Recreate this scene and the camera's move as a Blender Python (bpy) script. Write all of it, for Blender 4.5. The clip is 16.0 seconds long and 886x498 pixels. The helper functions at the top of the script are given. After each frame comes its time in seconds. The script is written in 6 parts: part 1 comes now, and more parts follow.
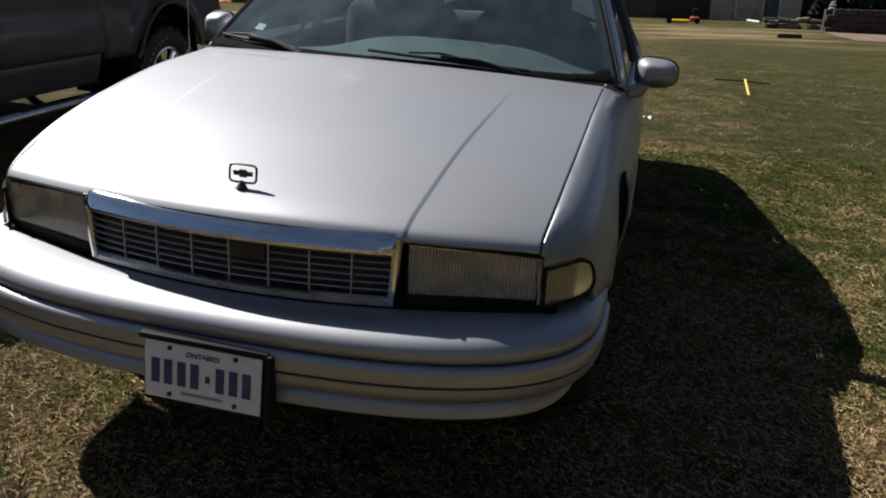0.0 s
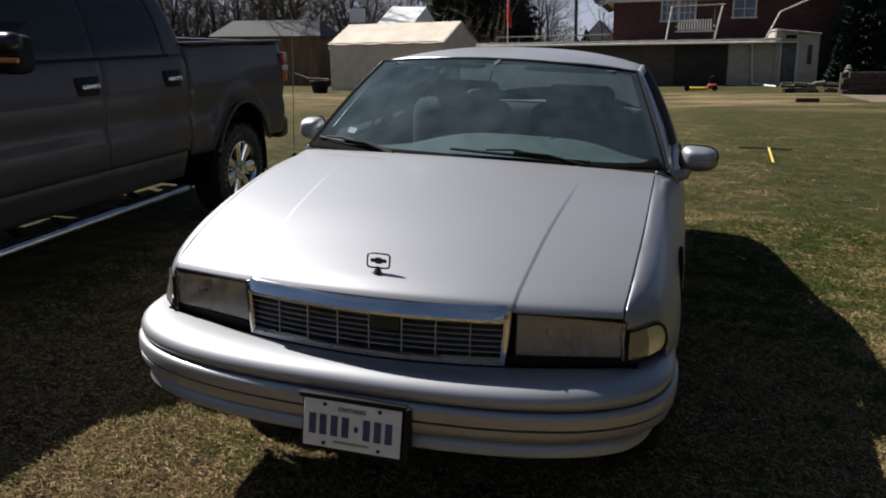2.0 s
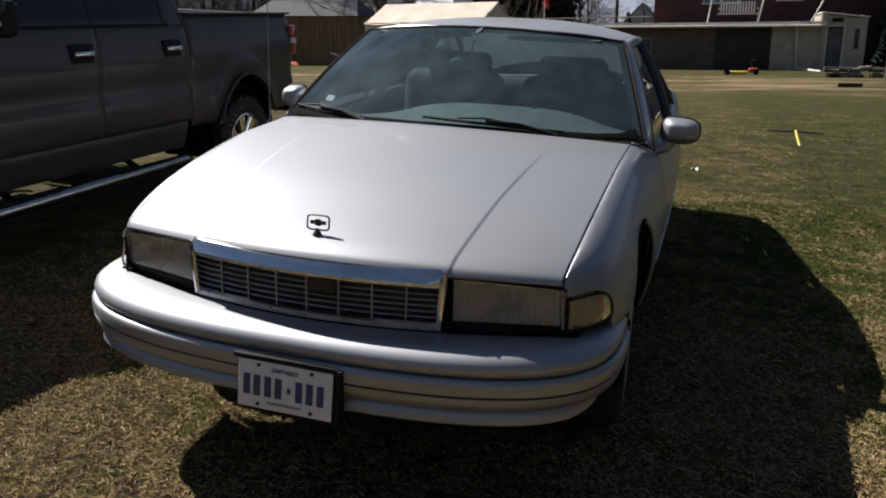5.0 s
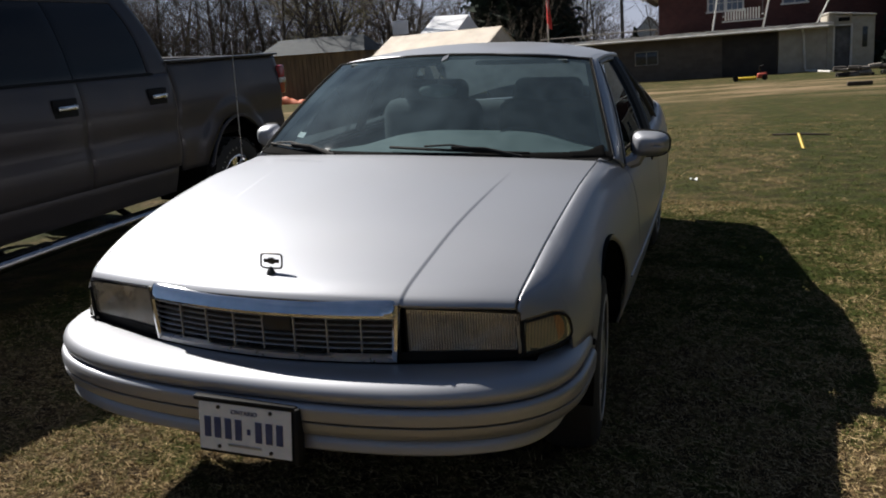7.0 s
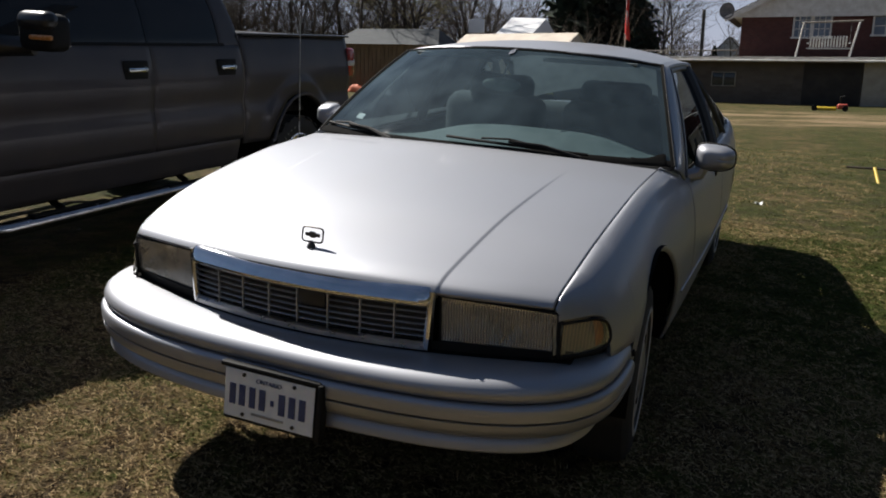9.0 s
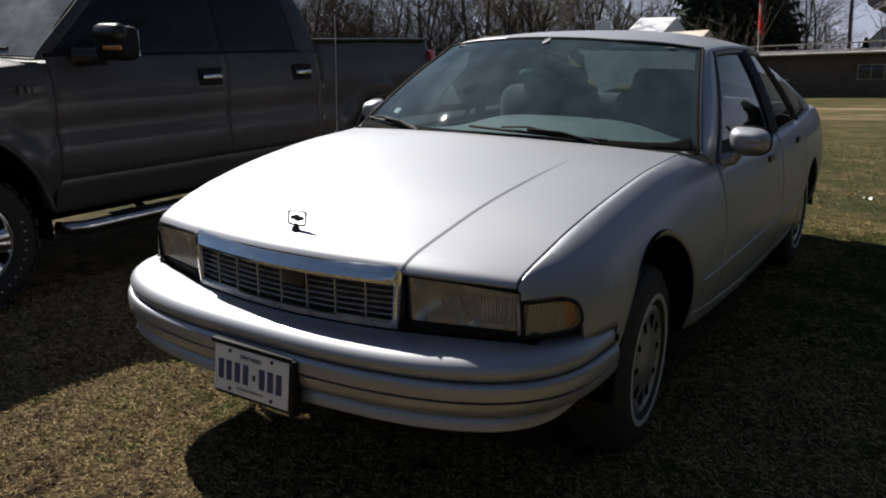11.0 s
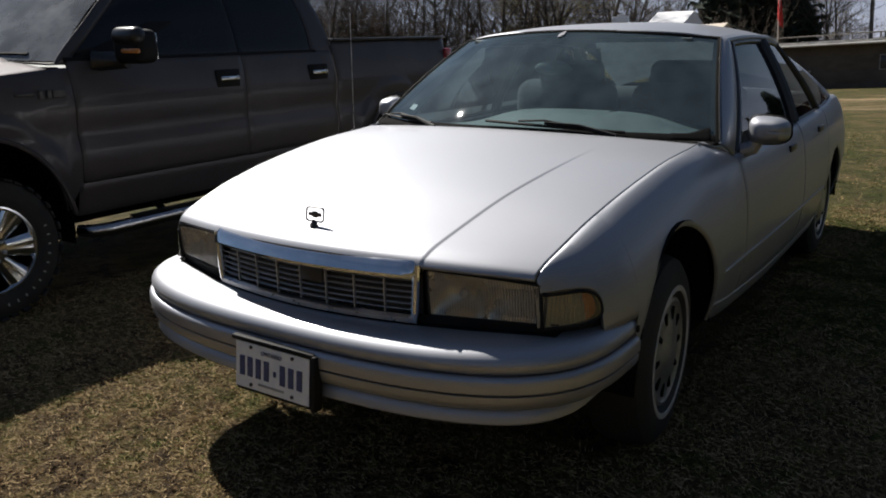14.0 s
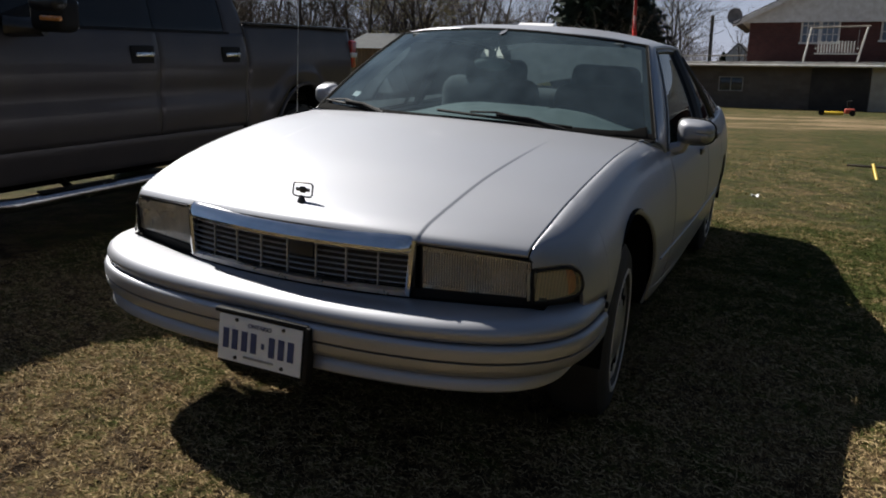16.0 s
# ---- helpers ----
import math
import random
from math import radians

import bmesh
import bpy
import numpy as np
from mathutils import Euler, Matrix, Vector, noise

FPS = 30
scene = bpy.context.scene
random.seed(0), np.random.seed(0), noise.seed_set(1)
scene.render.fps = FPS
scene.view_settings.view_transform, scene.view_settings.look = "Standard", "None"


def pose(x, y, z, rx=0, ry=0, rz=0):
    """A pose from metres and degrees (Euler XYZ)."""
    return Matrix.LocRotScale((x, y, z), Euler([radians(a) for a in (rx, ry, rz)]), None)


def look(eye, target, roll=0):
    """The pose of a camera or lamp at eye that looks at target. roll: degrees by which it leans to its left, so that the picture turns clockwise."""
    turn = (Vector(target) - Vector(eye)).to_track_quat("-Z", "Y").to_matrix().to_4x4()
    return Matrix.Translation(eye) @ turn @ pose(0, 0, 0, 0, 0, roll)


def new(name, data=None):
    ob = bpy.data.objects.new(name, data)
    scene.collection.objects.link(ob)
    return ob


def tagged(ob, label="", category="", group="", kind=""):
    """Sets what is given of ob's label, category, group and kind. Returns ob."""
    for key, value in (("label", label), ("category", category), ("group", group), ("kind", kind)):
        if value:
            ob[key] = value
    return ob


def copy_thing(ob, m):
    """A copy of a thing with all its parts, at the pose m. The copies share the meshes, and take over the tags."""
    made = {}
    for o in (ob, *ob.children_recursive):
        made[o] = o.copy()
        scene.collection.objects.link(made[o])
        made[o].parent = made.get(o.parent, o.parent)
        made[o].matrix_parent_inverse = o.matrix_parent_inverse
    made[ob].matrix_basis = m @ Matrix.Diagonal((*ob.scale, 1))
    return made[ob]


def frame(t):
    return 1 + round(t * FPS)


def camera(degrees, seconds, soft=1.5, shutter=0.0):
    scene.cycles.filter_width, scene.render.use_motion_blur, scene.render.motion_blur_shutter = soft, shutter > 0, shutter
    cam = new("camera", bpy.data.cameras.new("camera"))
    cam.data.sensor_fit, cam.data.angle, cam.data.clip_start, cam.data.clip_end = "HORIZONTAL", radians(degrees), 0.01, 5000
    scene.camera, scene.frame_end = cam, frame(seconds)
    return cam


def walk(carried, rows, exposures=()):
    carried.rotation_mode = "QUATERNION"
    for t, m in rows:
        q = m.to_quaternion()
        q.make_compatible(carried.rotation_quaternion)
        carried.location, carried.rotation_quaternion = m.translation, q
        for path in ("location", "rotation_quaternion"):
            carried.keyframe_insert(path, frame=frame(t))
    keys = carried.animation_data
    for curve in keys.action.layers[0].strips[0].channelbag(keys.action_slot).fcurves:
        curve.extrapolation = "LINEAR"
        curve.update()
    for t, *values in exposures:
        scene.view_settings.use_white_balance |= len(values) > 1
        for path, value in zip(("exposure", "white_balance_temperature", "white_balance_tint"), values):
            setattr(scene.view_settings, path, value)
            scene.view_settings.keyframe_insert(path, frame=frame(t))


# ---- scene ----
cam = camera(57.6, 16.0, soft=1.9)
# The lawn under the cars leans a little; the camera rows and both cars are given square to it.
UP = Vector((-0.05, 0.03, 1.0)).normalized()
LEVEL = UP.rotation_difference(Vector((0, 0, 1))).to_matrix().to_4x4()
PATH = [
    (0, (0.906, -1.548, 1.438), (0.506, 0.282, 0.736), 4.0),
    (0.5, (0.828, -1.721, 1.496), (0.462, 0.138, 0.855), 4.4),
    (1, (0.777, -1.892, 1.556), (0.433, -0.043, 0.877), 1.5),
    (1.5, (0.761, -2.005, 1.589), (0.301, -0.149, 1.001), 1.0),
    (2, (0.78, -2.024, 1.589), (0.301, -0.159, 1.048), 1.7),
    (2.5, (0.79, -2.017, 1.582), (0.365, -0.141, 1.035), 2.8),
    (3, (0.807, -2.023, 1.572), (0.425, -0.141, 1.013), 2.9),
    (3.5, (0.818, -2.005, 1.566), (0.479, -0.112, 1.02), 3.7),
    (4, (0.846, -2.003, 1.55), (0.558, -0.113, 0.963), 4.6),
    (4.5, (0.933, -1.983, 1.56), (0.576, -0.111, 0.952), 2.6),
    (5, (1.059, -1.918, 1.53), (0.495, -0.09, 0.946), 2.1),
    (7.5, (1.264, -1.842, 1.534), (0.647, -0.007, 1.031), -2.3),
    (8, (1.267, -1.846, 1.525), (0.668, -0.002, 1.038), -1.8),
    (8.2, (1.262, -1.873, 1.515), (0.64, -0.043, 1.0), -0.7),
    (10.3, (1.46, -1.594, 1.429), (0.561, 0.124, 0.939), 2.3),
    (10.5, (1.555, -1.592, 1.401), (0.608, 0.094, 0.889), 1.1),
    (11, (1.715, -1.61, 1.438), (0.674, 0.018, 0.923), 0.2),
    (11.5, (1.776, -1.616, 1.439), (0.769, 0.049, 0.977), 0.7),
    (12, (1.772, -1.644, 1.438), (0.782, 0.04, 1.009), 0.2),
    (12.5, (1.763, -1.652, 1.434), (0.737, 0.008, 0.999), 0.4),
    (13, (1.748, -1.641, 1.428), (0.715, 0.007, 0.963), 0.5),
    (13.5, (1.726, -1.626, 1.419), (0.675, 0.001, 0.922), 0.1),
    (14, (1.72, -1.608, 1.421), (0.638, -0.007, 0.905), -1.1),
    (14.5, (1.716, -1.599, 1.409), (0.57, -0.063, 0.837), -1.8),
    (15, (1.735, -1.619, 1.421), (0.602, -0.07, 0.858), -2.4),
    (15.5, (1.612, -1.762, 1.418), (0.689, -0.074, 0.872), -0.1),
    (16, (1.425, -1.915, 1.375), (0.655, -0.141, 0.865), 3.0),
]
walk(cam, [(t, LEVEL @ look(eye, target, roll)) for t, eye, target, roll in PATH])

# ---- light ----
SUN_FROM = Vector((-0.845, 0.28, 1.0)).normalized()
scene.view_settings.exposure = 0.62
sky_world = bpy.data.worlds.new("sky")
scene.world = sky_world
sky_world.use_nodes = True
wn, wl = sky_world.node_tree.nodes, sky_world.node_tree.links
sky_tex = wn.new("ShaderNodeTexSky")
sky_tex.sky_type = "NISHITA"
sky_tex.sun_disc = False
sky_tex.sun_elevation = math.asin(SUN_FROM.z)
sky_tex.sun_rotation = math.atan2(SUN_FROM.x, SUN_FROM.y)
sky_tex.air_density, sky_tex.dust_density, sky_tex.ozone_density = 1.0, 0.3, 2.5
# thin broken cloud all over the sky
wc = wn.new("ShaderNodeTexCoord")
wm = wn.new("ShaderNodeMapping")
wm.inputs["Scale"].default_value = (2.2, 2.2, 6.0)
wl.new(wc.outputs["Generated"], wm.inputs["Vector"])
wno = wn.new("ShaderNodeTexNoise")
wno.inputs["Scale"].default_value, wno.inputs["Detail"].default_value, wno.inputs["Roughness"].default_value = 1.6, 7.0, 0.6
wl.new(wm.outputs["Vector"], wno.inputs["Vector"])
wr = wn.new("ShaderNodeValToRGB")
wr.color_ramp.elements[0].position, wr.color_ramp.elements[1].position = 0.42, 0.95
wl.new(wno.outputs["Fac"], wr.inputs["Fac"])
wx = wn.new("ShaderNodeMix")
wx.data_type = "RGBA"
wf = wn.new("ShaderNodeMath")
wf.operation = "MULTIPLY"
wl.new(wr.outputs["Color"], wf.inputs[0])
wf.inputs[1].default_value = 0.24
wl.new(wf.outputs[0], wx.inputs["Factor"])
wl.new(sky_tex.outputs["Color"], wx.inputs[6])
wx.inputs[7].default_value = (9.6, 10.3, 12.4, 1)
# pale haze towards the horizon, all round
ws_xyz = wn.new("ShaderNodeSeparateXYZ")
wl.new(wc.outputs["Generated"], ws_xyz.inputs[0])
wh = wn.new("ShaderNodeMapRange")
wh.interpolation_type = "SMOOTHSTEP"
wh.inputs[1].default_value, wh.inputs[2].default_value = 0.02, 0.27
wh.inputs[3].default_value, wh.inputs[4].default_value = 0.70, 0.0
wl.new(ws_xyz.outputs["Z"], wh.inputs[0])
wz = wn.new("ShaderNodeMix")
wz.data_type = "RGBA"
wl.new(wh.outputs[0], wz.inputs["Factor"])
wl.new(wx.outputs[2], wz.inputs[6])
wz.inputs[7].default_value = (9.7, 10.4, 13.8, 1)
wb = wn["Background"]
wl.new(wz.outputs[2], wb.inputs["Color"])
wb.inputs["Strength"].default_value = 0.033
sun_lamp = bpy.data.lights.new("sun", "SUN")
sun_lamp.energy, sun_lamp.angle, sun_lamp.color = 5.0, radians(0.53), (1.0, 0.955, 0.89)
sun = new("sun", sun_lamp)
sun.matrix_world = look((0, 0, 0), -SUN_FROM) @ Matrix.Translation((0, 0, 30))

# ---- materials ----
def setup(name):
    m = bpy.data.materials.new(name)
    m.use_nodes = True
    nt = m.node_tree
    return m, nt, nt.nodes["Principled BSDF"]


def noise_node(nt, scale, detail=4.0, rough=0.55, coord="Object", stretch=None):
    tc = nt.nodes.new("ShaderNodeTexCoord")
    no = nt.nodes.new("ShaderNodeTexNoise")
    no.inputs["Scale"].default_value, no.inputs["Detail"].default_value, no.inputs["Roughness"].default_value = scale, detail, rough
    if stretch:
        mp = nt.nodes.new("ShaderNodeMapping")
        mp.inputs["Scale"].default_value = stretch
        nt.links.new(tc.outputs[coord], mp.inputs["Vector"])
        nt.links.new(mp.outputs["Vector"], no.inputs["Vector"])
    else:
        nt.links.new(tc.outputs[coord], no.inputs["Vector"])
    return no


def ramp(nt, src, stops):
    r = nt.nodes.new("ShaderNodeValToRGB")
    els = r.color_ramp.elements
    while len(els) < len(stops):
        els.new(0.5)
    for e, (p, c) in zip(els, stops):
        e.position, e.color = p, (*c, 1) if len(c) == 3 else c
    nt.links.new(src, r.inputs["Fac"])
    return r


def mix(nt, fac, a, b, mode="MIX"):
    x = nt.nodes.new("ShaderNodeMix")
    x.data_type, x.blend_type = "RGBA", mode
    for sock, val in ((x.inputs[0], fac), (x.inputs[6], a), (x.inputs[7], b)):
        if isinstance(val, bpy.types.NodeSocket):
            nt.links.new(val, sock)
        elif isinstance(val, (int, float)):
            sock.default_value = val
        else:
            sock.default_value = (*val, 1)
    return x.outputs[2]


def bump(nt, bsdf, src, strength, dist):
    b = nt.nodes.new("ShaderNodeBump")
    b.inputs["Strength"].default_value, b.inputs["Distance"].default_value = strength, dist
    nt.links.new(src, b.inputs["Height"])
    nt.links.new(b.outputs["Normal"], bsdf.inputs["Normal"])
    return b


def surface(name, c1, c2, rough, scale=6.0, metal=0.0, rough2=None, fine=80.0, relief=0.0, dist=0.002, coat=0.0, stretch=None, spec=0.5):
    """A surface between two colours in broad patches, with fine grain in its gloss and relief."""
    m, nt, b = setup(name)
    n1 = noise_node(nt, scale, 5, 0.6, stretch=stretch)
    n2 = noise_node(nt, fine, 3, 0.6, stretch=stretch)
    col = ramp(nt, n1.outputs["Fac"], [(0.35, c1), (0.68, c2)])
    nt.links.new(mix(nt, 0.18, col.outputs["Color"], n2.outputs["Color"], "OVERLAY"), b.inputs["Base Color"])
    rr = nt.nodes.new("ShaderNodeMapRange")
    rr.inputs[1].default_value, rr.inputs[2].default_value = 0.3, 0.7
    rr.inputs[3].default_value, rr.inputs[4].default_value = rough, rough2 if rough2 is not None else min(1, rough + 0.12)
    nt.links.new(n1.outputs["Fac"], rr.inputs[0])
    nt.links.new(rr.outputs[0], b.inputs["Roughness"])
    b.inputs["Metallic"].default_value = metal
    b.inputs["Coat Weight"].default_value = coat
    b.inputs["Coat Roughness"].default_value = 0.06
    b.inputs["Specular IOR Level"].default_value = spec
    if relief:
        bump(nt, b, n2.outputs["Fac"], relief, dist)
    return m


def pane(name, tint, gloss_rough=0.02, ior=1.5, film=0.0, haze=(0.50, 0.54, 0.54), rib_gleam=0.0):
    """Thin glass: clear with a tint, and mirrored by Fresnel."""
    m, nt, b = setup(name)
    nt.nodes.remove(b)
    out = nt.nodes["Material Output"]
    tr = nt.nodes.new("ShaderNodeBsdfTransparent")
    tr.inputs["Color"].default_value = (*tint, 1)
    gl = nt.nodes.new("ShaderNodeBsdfGlossy")
    gl.inputs["Roughness"].default_value = gloss_rough
    fr = nt.nodes.new("ShaderNodeFresnel")
    fr.inputs["IOR"].default_value = ior
    mx = nt.nodes.new("ShaderNodeMixShader")
    nt.links.new(fr.outputs[0], mx.inputs[0])
    nt.links.new(tr.outputs[0], mx.inputs[1])
    nt.links.new(gl.outputs[0], mx.inputs[2])
    last = mx
    if film:
        df = nt.nodes.new("ShaderNodeBsdfDiffuse")
        df.inputs["Color"].default_value = (*haze, 1)
        no = noise_node(nt, 4.5, 5, 0.6)
        rp = ramp(nt, no.outputs["Fac"], [(0.36, (film * 0.62,) * 3), (0.66, (film * 1.45,) * 3)])
        m2 = nt.nodes.new("ShaderNodeMixShader")
        fac = rp.outputs["Color"]
        # gleam of the lens flutes put into the film as lighter stripes
        if rib_gleam:
            tc = nt.nodes.new("ShaderNodeTexCoord")
            wv = nt.nodes.new("ShaderNodeTexWave")
            wv.inputs["Scale"].default_value, wv.inputs["Distortion"].default_value = rib_gleam, 0.4
            nt.links.new(tc.outputs["Object"], wv.inputs["Vector"])
            rb = ramp(nt, wv.outputs["Fac"], [(0.2, (0.65, 0.65, 0.65)), (0.9, (1.5, 1.5, 1.5))])
            fac = mix(nt, 1.0, fac, rb.outputs["Color"], "MULTIPLY")
        nt.links.new(fac, m2.inputs[0])
        nt.links.new(mx.outputs[0], m2.inputs[1])
        nt.links.new(df.outputs[0], m2.inputs[2])
        last = m2
    nt.links.new(last.outputs[0], out.inputs["Surface"])
    return m


def flake_paint(name, base, rough, metal, coat_rough=0.07, dirt=(0.25, 0.22, 0.17), dirt_amount=0.18, scatter=0.5, spread_rough=0.62, spec=0.5, coat=0.3):
    """Metallic car paint with clear coat: level flakes, tilted flakes that scatter widely, dust and faint waviness."""
    m, nt, b = setup(name)
    fl = noise_node(nt, 1800.0, 2, 0.7)
    br = noise_node(nt, 2.3, 2, 0.5)
    fine = noise_node(nt, 38.0, 6, 0.7)
    c = mix(nt, 0.16, base, fl.outputs["Color"], "OVERLAY")
    d = ramp(nt, br.outputs["Fac"], [(0.42, (0, 0, 0)), (0.85, (dirt_amount, dirt_amount, dirt_amount))])
    d2 = mix(nt, 1.0, d.outputs["Color"], fine.outputs["Color"], "MULTIPLY")
    col = mix(nt, d2, c, dirt)
    wide = nt.nodes.new("ShaderNodeBsdfPrincipled")
    for bs, r in ((b, rough), (wide, spread_rough)):
        nt.links.new(col, bs.inputs["Base Color"])
        bs.inputs["Metallic"].default_value = metal
        rr = nt.nodes.new("ShaderNodeMapRange")
        rr.inputs[3].default_value, rr.inputs[4].default_value = r, r + 0.03
        nt.links.new(fine.outputs["Fac"], rr.inputs[0])
        nt.links.new(rr.outputs[0], bs.inputs["Roughness"])
        bs.inputs["Specular IOR Level"].default_value = spec
        bs.inputs["Coat Weight"].default_value = coat
        bs.inputs["Coat Roughness"].default_value = coat_rough
        bump(nt, bs, br.outputs["Fac"], 0.02, 0.003)
    both = nt.nodes.new("ShaderNodeMixShader")
    both.inputs[0].default_value = scatter
    nt.links.new(b.outputs[0], both.inputs[1])
    nt.links.new(wide.outputs[0], both.inputs[2])
    nt.links.new(both.outputs[0], nt.nodes["Material Output"].inputs["Surface"])
    return m


M_SILVER = flake_paint("silver_paint", (0.380, 0.388, 0.417), 0.36, 0.96, 0.11, dirt_amount=0.15, scatter=0.77, spread_rough=0.63)
M_CHARCOAL = flake_paint("charcoal_paint", (0.075, 0.069, 0.073), 0.34, 0.55, 0.04, dirt_amount=0.30, scatter=0.6, spread_rough=0.65, spec=0.15, coat=0.22)
M_PRIVACY = surface("privacy_glass", (0.008, 0.008, 0.009), (0.012, 0.012, 0.013), 0.05, 3, spec=0.3)
M_CHROME = surface("chrome", (0.60, 0.61, 0.63), (0.74, 0.75, 0.77), 0.07, 9, metal=1.0, rough2=0.16)
M_CHROME_DULL = surface("dull_chrome", (0.42, 0.42, 0.43), (0.55, 0.55, 0.55), 0.22, 14, metal=1.0, rough2=0.4)
M_STEPCHROME = surface("weathered_chrome", (0.30, 0.30, 0.32), (0.42, 0.42, 0.44), 0.16, 9, metal=1.0, rough2=0.28)
M_DIMCHROME = surface("dim_chrome", (0.075, 0.07, 0.066), (0.13, 0.125, 0.12), 0.42, 14, metal=0.9)
M_BLACK = surface("black_rubber", (0.006, 0.006, 0.0065), (0.014, 0.0135, 0.013), 0.6, 12, relief=0.15, spec=0.2)
M_BLACK_GLOSS = surface("black_plastic", (0.010, 0.010, 0.011), (0.02, 0.02, 0.02), 0.28, 12)
# near-black with the shade of hollows put in; also the black windshield seal
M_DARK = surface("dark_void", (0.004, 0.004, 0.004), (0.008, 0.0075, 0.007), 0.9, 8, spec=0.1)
M_TYRE = surface("tyre_rubber", (0.011, 0.011, 0.011), (0.028, 0.026, 0.023), 0.75, 7, relief=0.3, fine=60)
M_WHITEWALL = surface("whitewall_rubber", (0.34, 0.33, 0.30), (0.50, 0.49, 0.46), 0.6, 14)
M_GRILLE = surface("grille_bar_metal", (0.50, 0.50, 0.50), (0.64, 0.64, 0.64), 0.45, 14, metal=0.9)
M_SCREEN = surface("grille_screen", (0.034, 0.029, 0.025), (0.055, 0.048, 0.042), 0.8, 14)
M_LAMPCHROME = surface("lamp_chrome", (0.72, 0.70, 0.64), (0.82, 0.79, 0.72), 0.22, 22, metal=1.0, rough2=0.4)
M_LAMPSHELL = surface("lamp_shell", (0.34, 0.31, 0.23), (0.44, 0.40, 0.30), 0.35, 14)
M_HUBCAP = surface("hubcap_silver", (0.30, 0.30, 0.31), (0.46, 0.46, 0.47), 0.35, 12, metal=0.8)
# the blue mottled film is dust plus painted sky and cloud reflection
M_WINDSHIELD = pane("windshield_glass", (0.38, 0.50, 0.52), 0.015, 1.62, film=0.085, haze=(0.30, 0.42, 0.48))
# the pale film is dust, thickened to put sun glare into the colour
M_TRUCKGLASS = pane("hazy_windshield_glass", (0.42, 0.48, 0.50), 0.02, 1.6, film=0.26, haze=(0.50, 0.53, 0.56))
M_SIDEGLASS = pane("side_glass", (0.20, 0.24, 0.245), 0.01, 1.6)
M_TINT = pane("tinted_glass", (0.06, 0.065, 0.07), 0.01, 1.5)
# yellowed lens haze, made stronger to paint brightness into the lamp
M_LENS = pane("lamp_lens", (0.95, 0.91, 0.82), 0.12, 1.5, film=0.32, haze=(0.52, 0.46, 0.38), rib_gleam=41.0)
M_CORNER = pane("corner_lens", (0.92, 0.85, 0.66), 0.20, 1.22, film=0.22, haze=(0.42, 0.38, 0.28), rib_gleam=41.0)
M_AMBER = pane("amber_lens", (0.92, 0.76, 0.46), 0.20, 1.22, film=0.24, haze=(0.46, 0.36, 0.19))
M_AMBER_SOLID = surface("amber_plastic", (0.55, 0.20, 0.04), (0.65, 0.27, 0.06), 0.25, 20, coat=0.5)
M_RED_LENS = surface("red_lens", (0.28, 0.015, 0.012), (0.38, 0.03, 0.02), 0.15, 20, coat=0.8)
M_CLEAR_LENS = surface("clear_lens", (0.5, 0.5, 0.5), (0.62, 0.62, 0.6), 0.15, 20, coat=0.8)
M_DASH = surface("dash_vinyl", (0.082, 0.105, 0.108), (0.12, 0.145, 0.148), 0.55, 10, relief=0.2, fine=260)
M_SEAT = surface("seat_cloth", (0.035, 0.041, 0.047), (0.062, 0.070, 0.075), 0.9, 14, relief=0.4, fine=320)
M_SEAT_LIGHT = surface("mirror_plastic", (0.10, 0.13, 0.13), (0.15, 0.18, 0.18), 0.9, 14, relief=0.4, fine=320)
M_PLATE = surface("plate_white", (0.68, 0.69, 0.70), (0.78, 0.78, 0.77), 0.35, 25)
M_PLATE_INK = surface("plate_blue_ink", (0.03, 0.045, 0.12), (0.05, 0.07, 0.16), 0.4, 25)
M_FIGURE = surface("figure_stone", (0.16, 0.15, 0.14), (0.27, 0.26, 0.24), 0.8, 9)
M_CREAM = surface("cream_paint", (0.36, 0.32, 0.26), (0.46, 0.42, 0.35), 0.7, 2.5, relief=0.2)
M_METALROOF = surface("white_metal_roof", (0.78, 0.78, 0.79), (0.86, 0.86, 0.86), 0.5, 1.5)
M_STONE = surface("wall_stone", (0.032, 0.027, 0.023), (0.068, 0.058, 0.049), 0.9, 3, relief=0.4, fine=25)
M_WHITE = surface("white_paint", (0.55, 0.52, 0.47), (0.72, 0.70, 0.66), 0.6, 3, relief=0.1)
# one fabric: wall colour lightened for light showing through, roof colour darker
M_TARP = surface("tarp_cloth", (0.62, 0.54, 0.45), (0.74, 0.67, 0.58), 0.7, 2.0, relief=0.3, fine=14, dist=0.02)
M_TARP_TOP = surface("tarp_roof", (0.50, 0.43, 0.35), (0.60, 0.53, 0.44), 0.6, 1.5, relief=0.2, fine=14, dist=0.02)
M_GREYWOOD = surface("grey_wood", (0.16, 0.14, 0.12), (0.27, 0.24, 0.20), 0.85, 5, relief=0.4, fine=30, stretch=(1, 1, 0.2))
M_CONCRETE = surface("concrete", (0.26, 0.25, 0.23), (0.38, 0.36, 0.33), 0.9, 3, relief=0.4, fine=25)
M_BARK = surface("bark", (0.040, 0.032, 0.026), (0.085, 0.070, 0.056), 0.95, 4, relief=0.6, fine=18, dist=0.02)
M_TWIG = surface("twigs", (0.055, 0.043, 0.032), (0.115, 0.088, 0.063), 0.95, 0.5)
M_WILLOW = surface("willow_twigs", (0.19, 0.16, 0.078), (0.29, 0.245, 0.12), 0.95, 0.5)
M_NEEDLE = surface("spruce_needles", (0.010, 0.020, 0.013), (0.028, 0.045, 0.026), 0.9, 1.2)
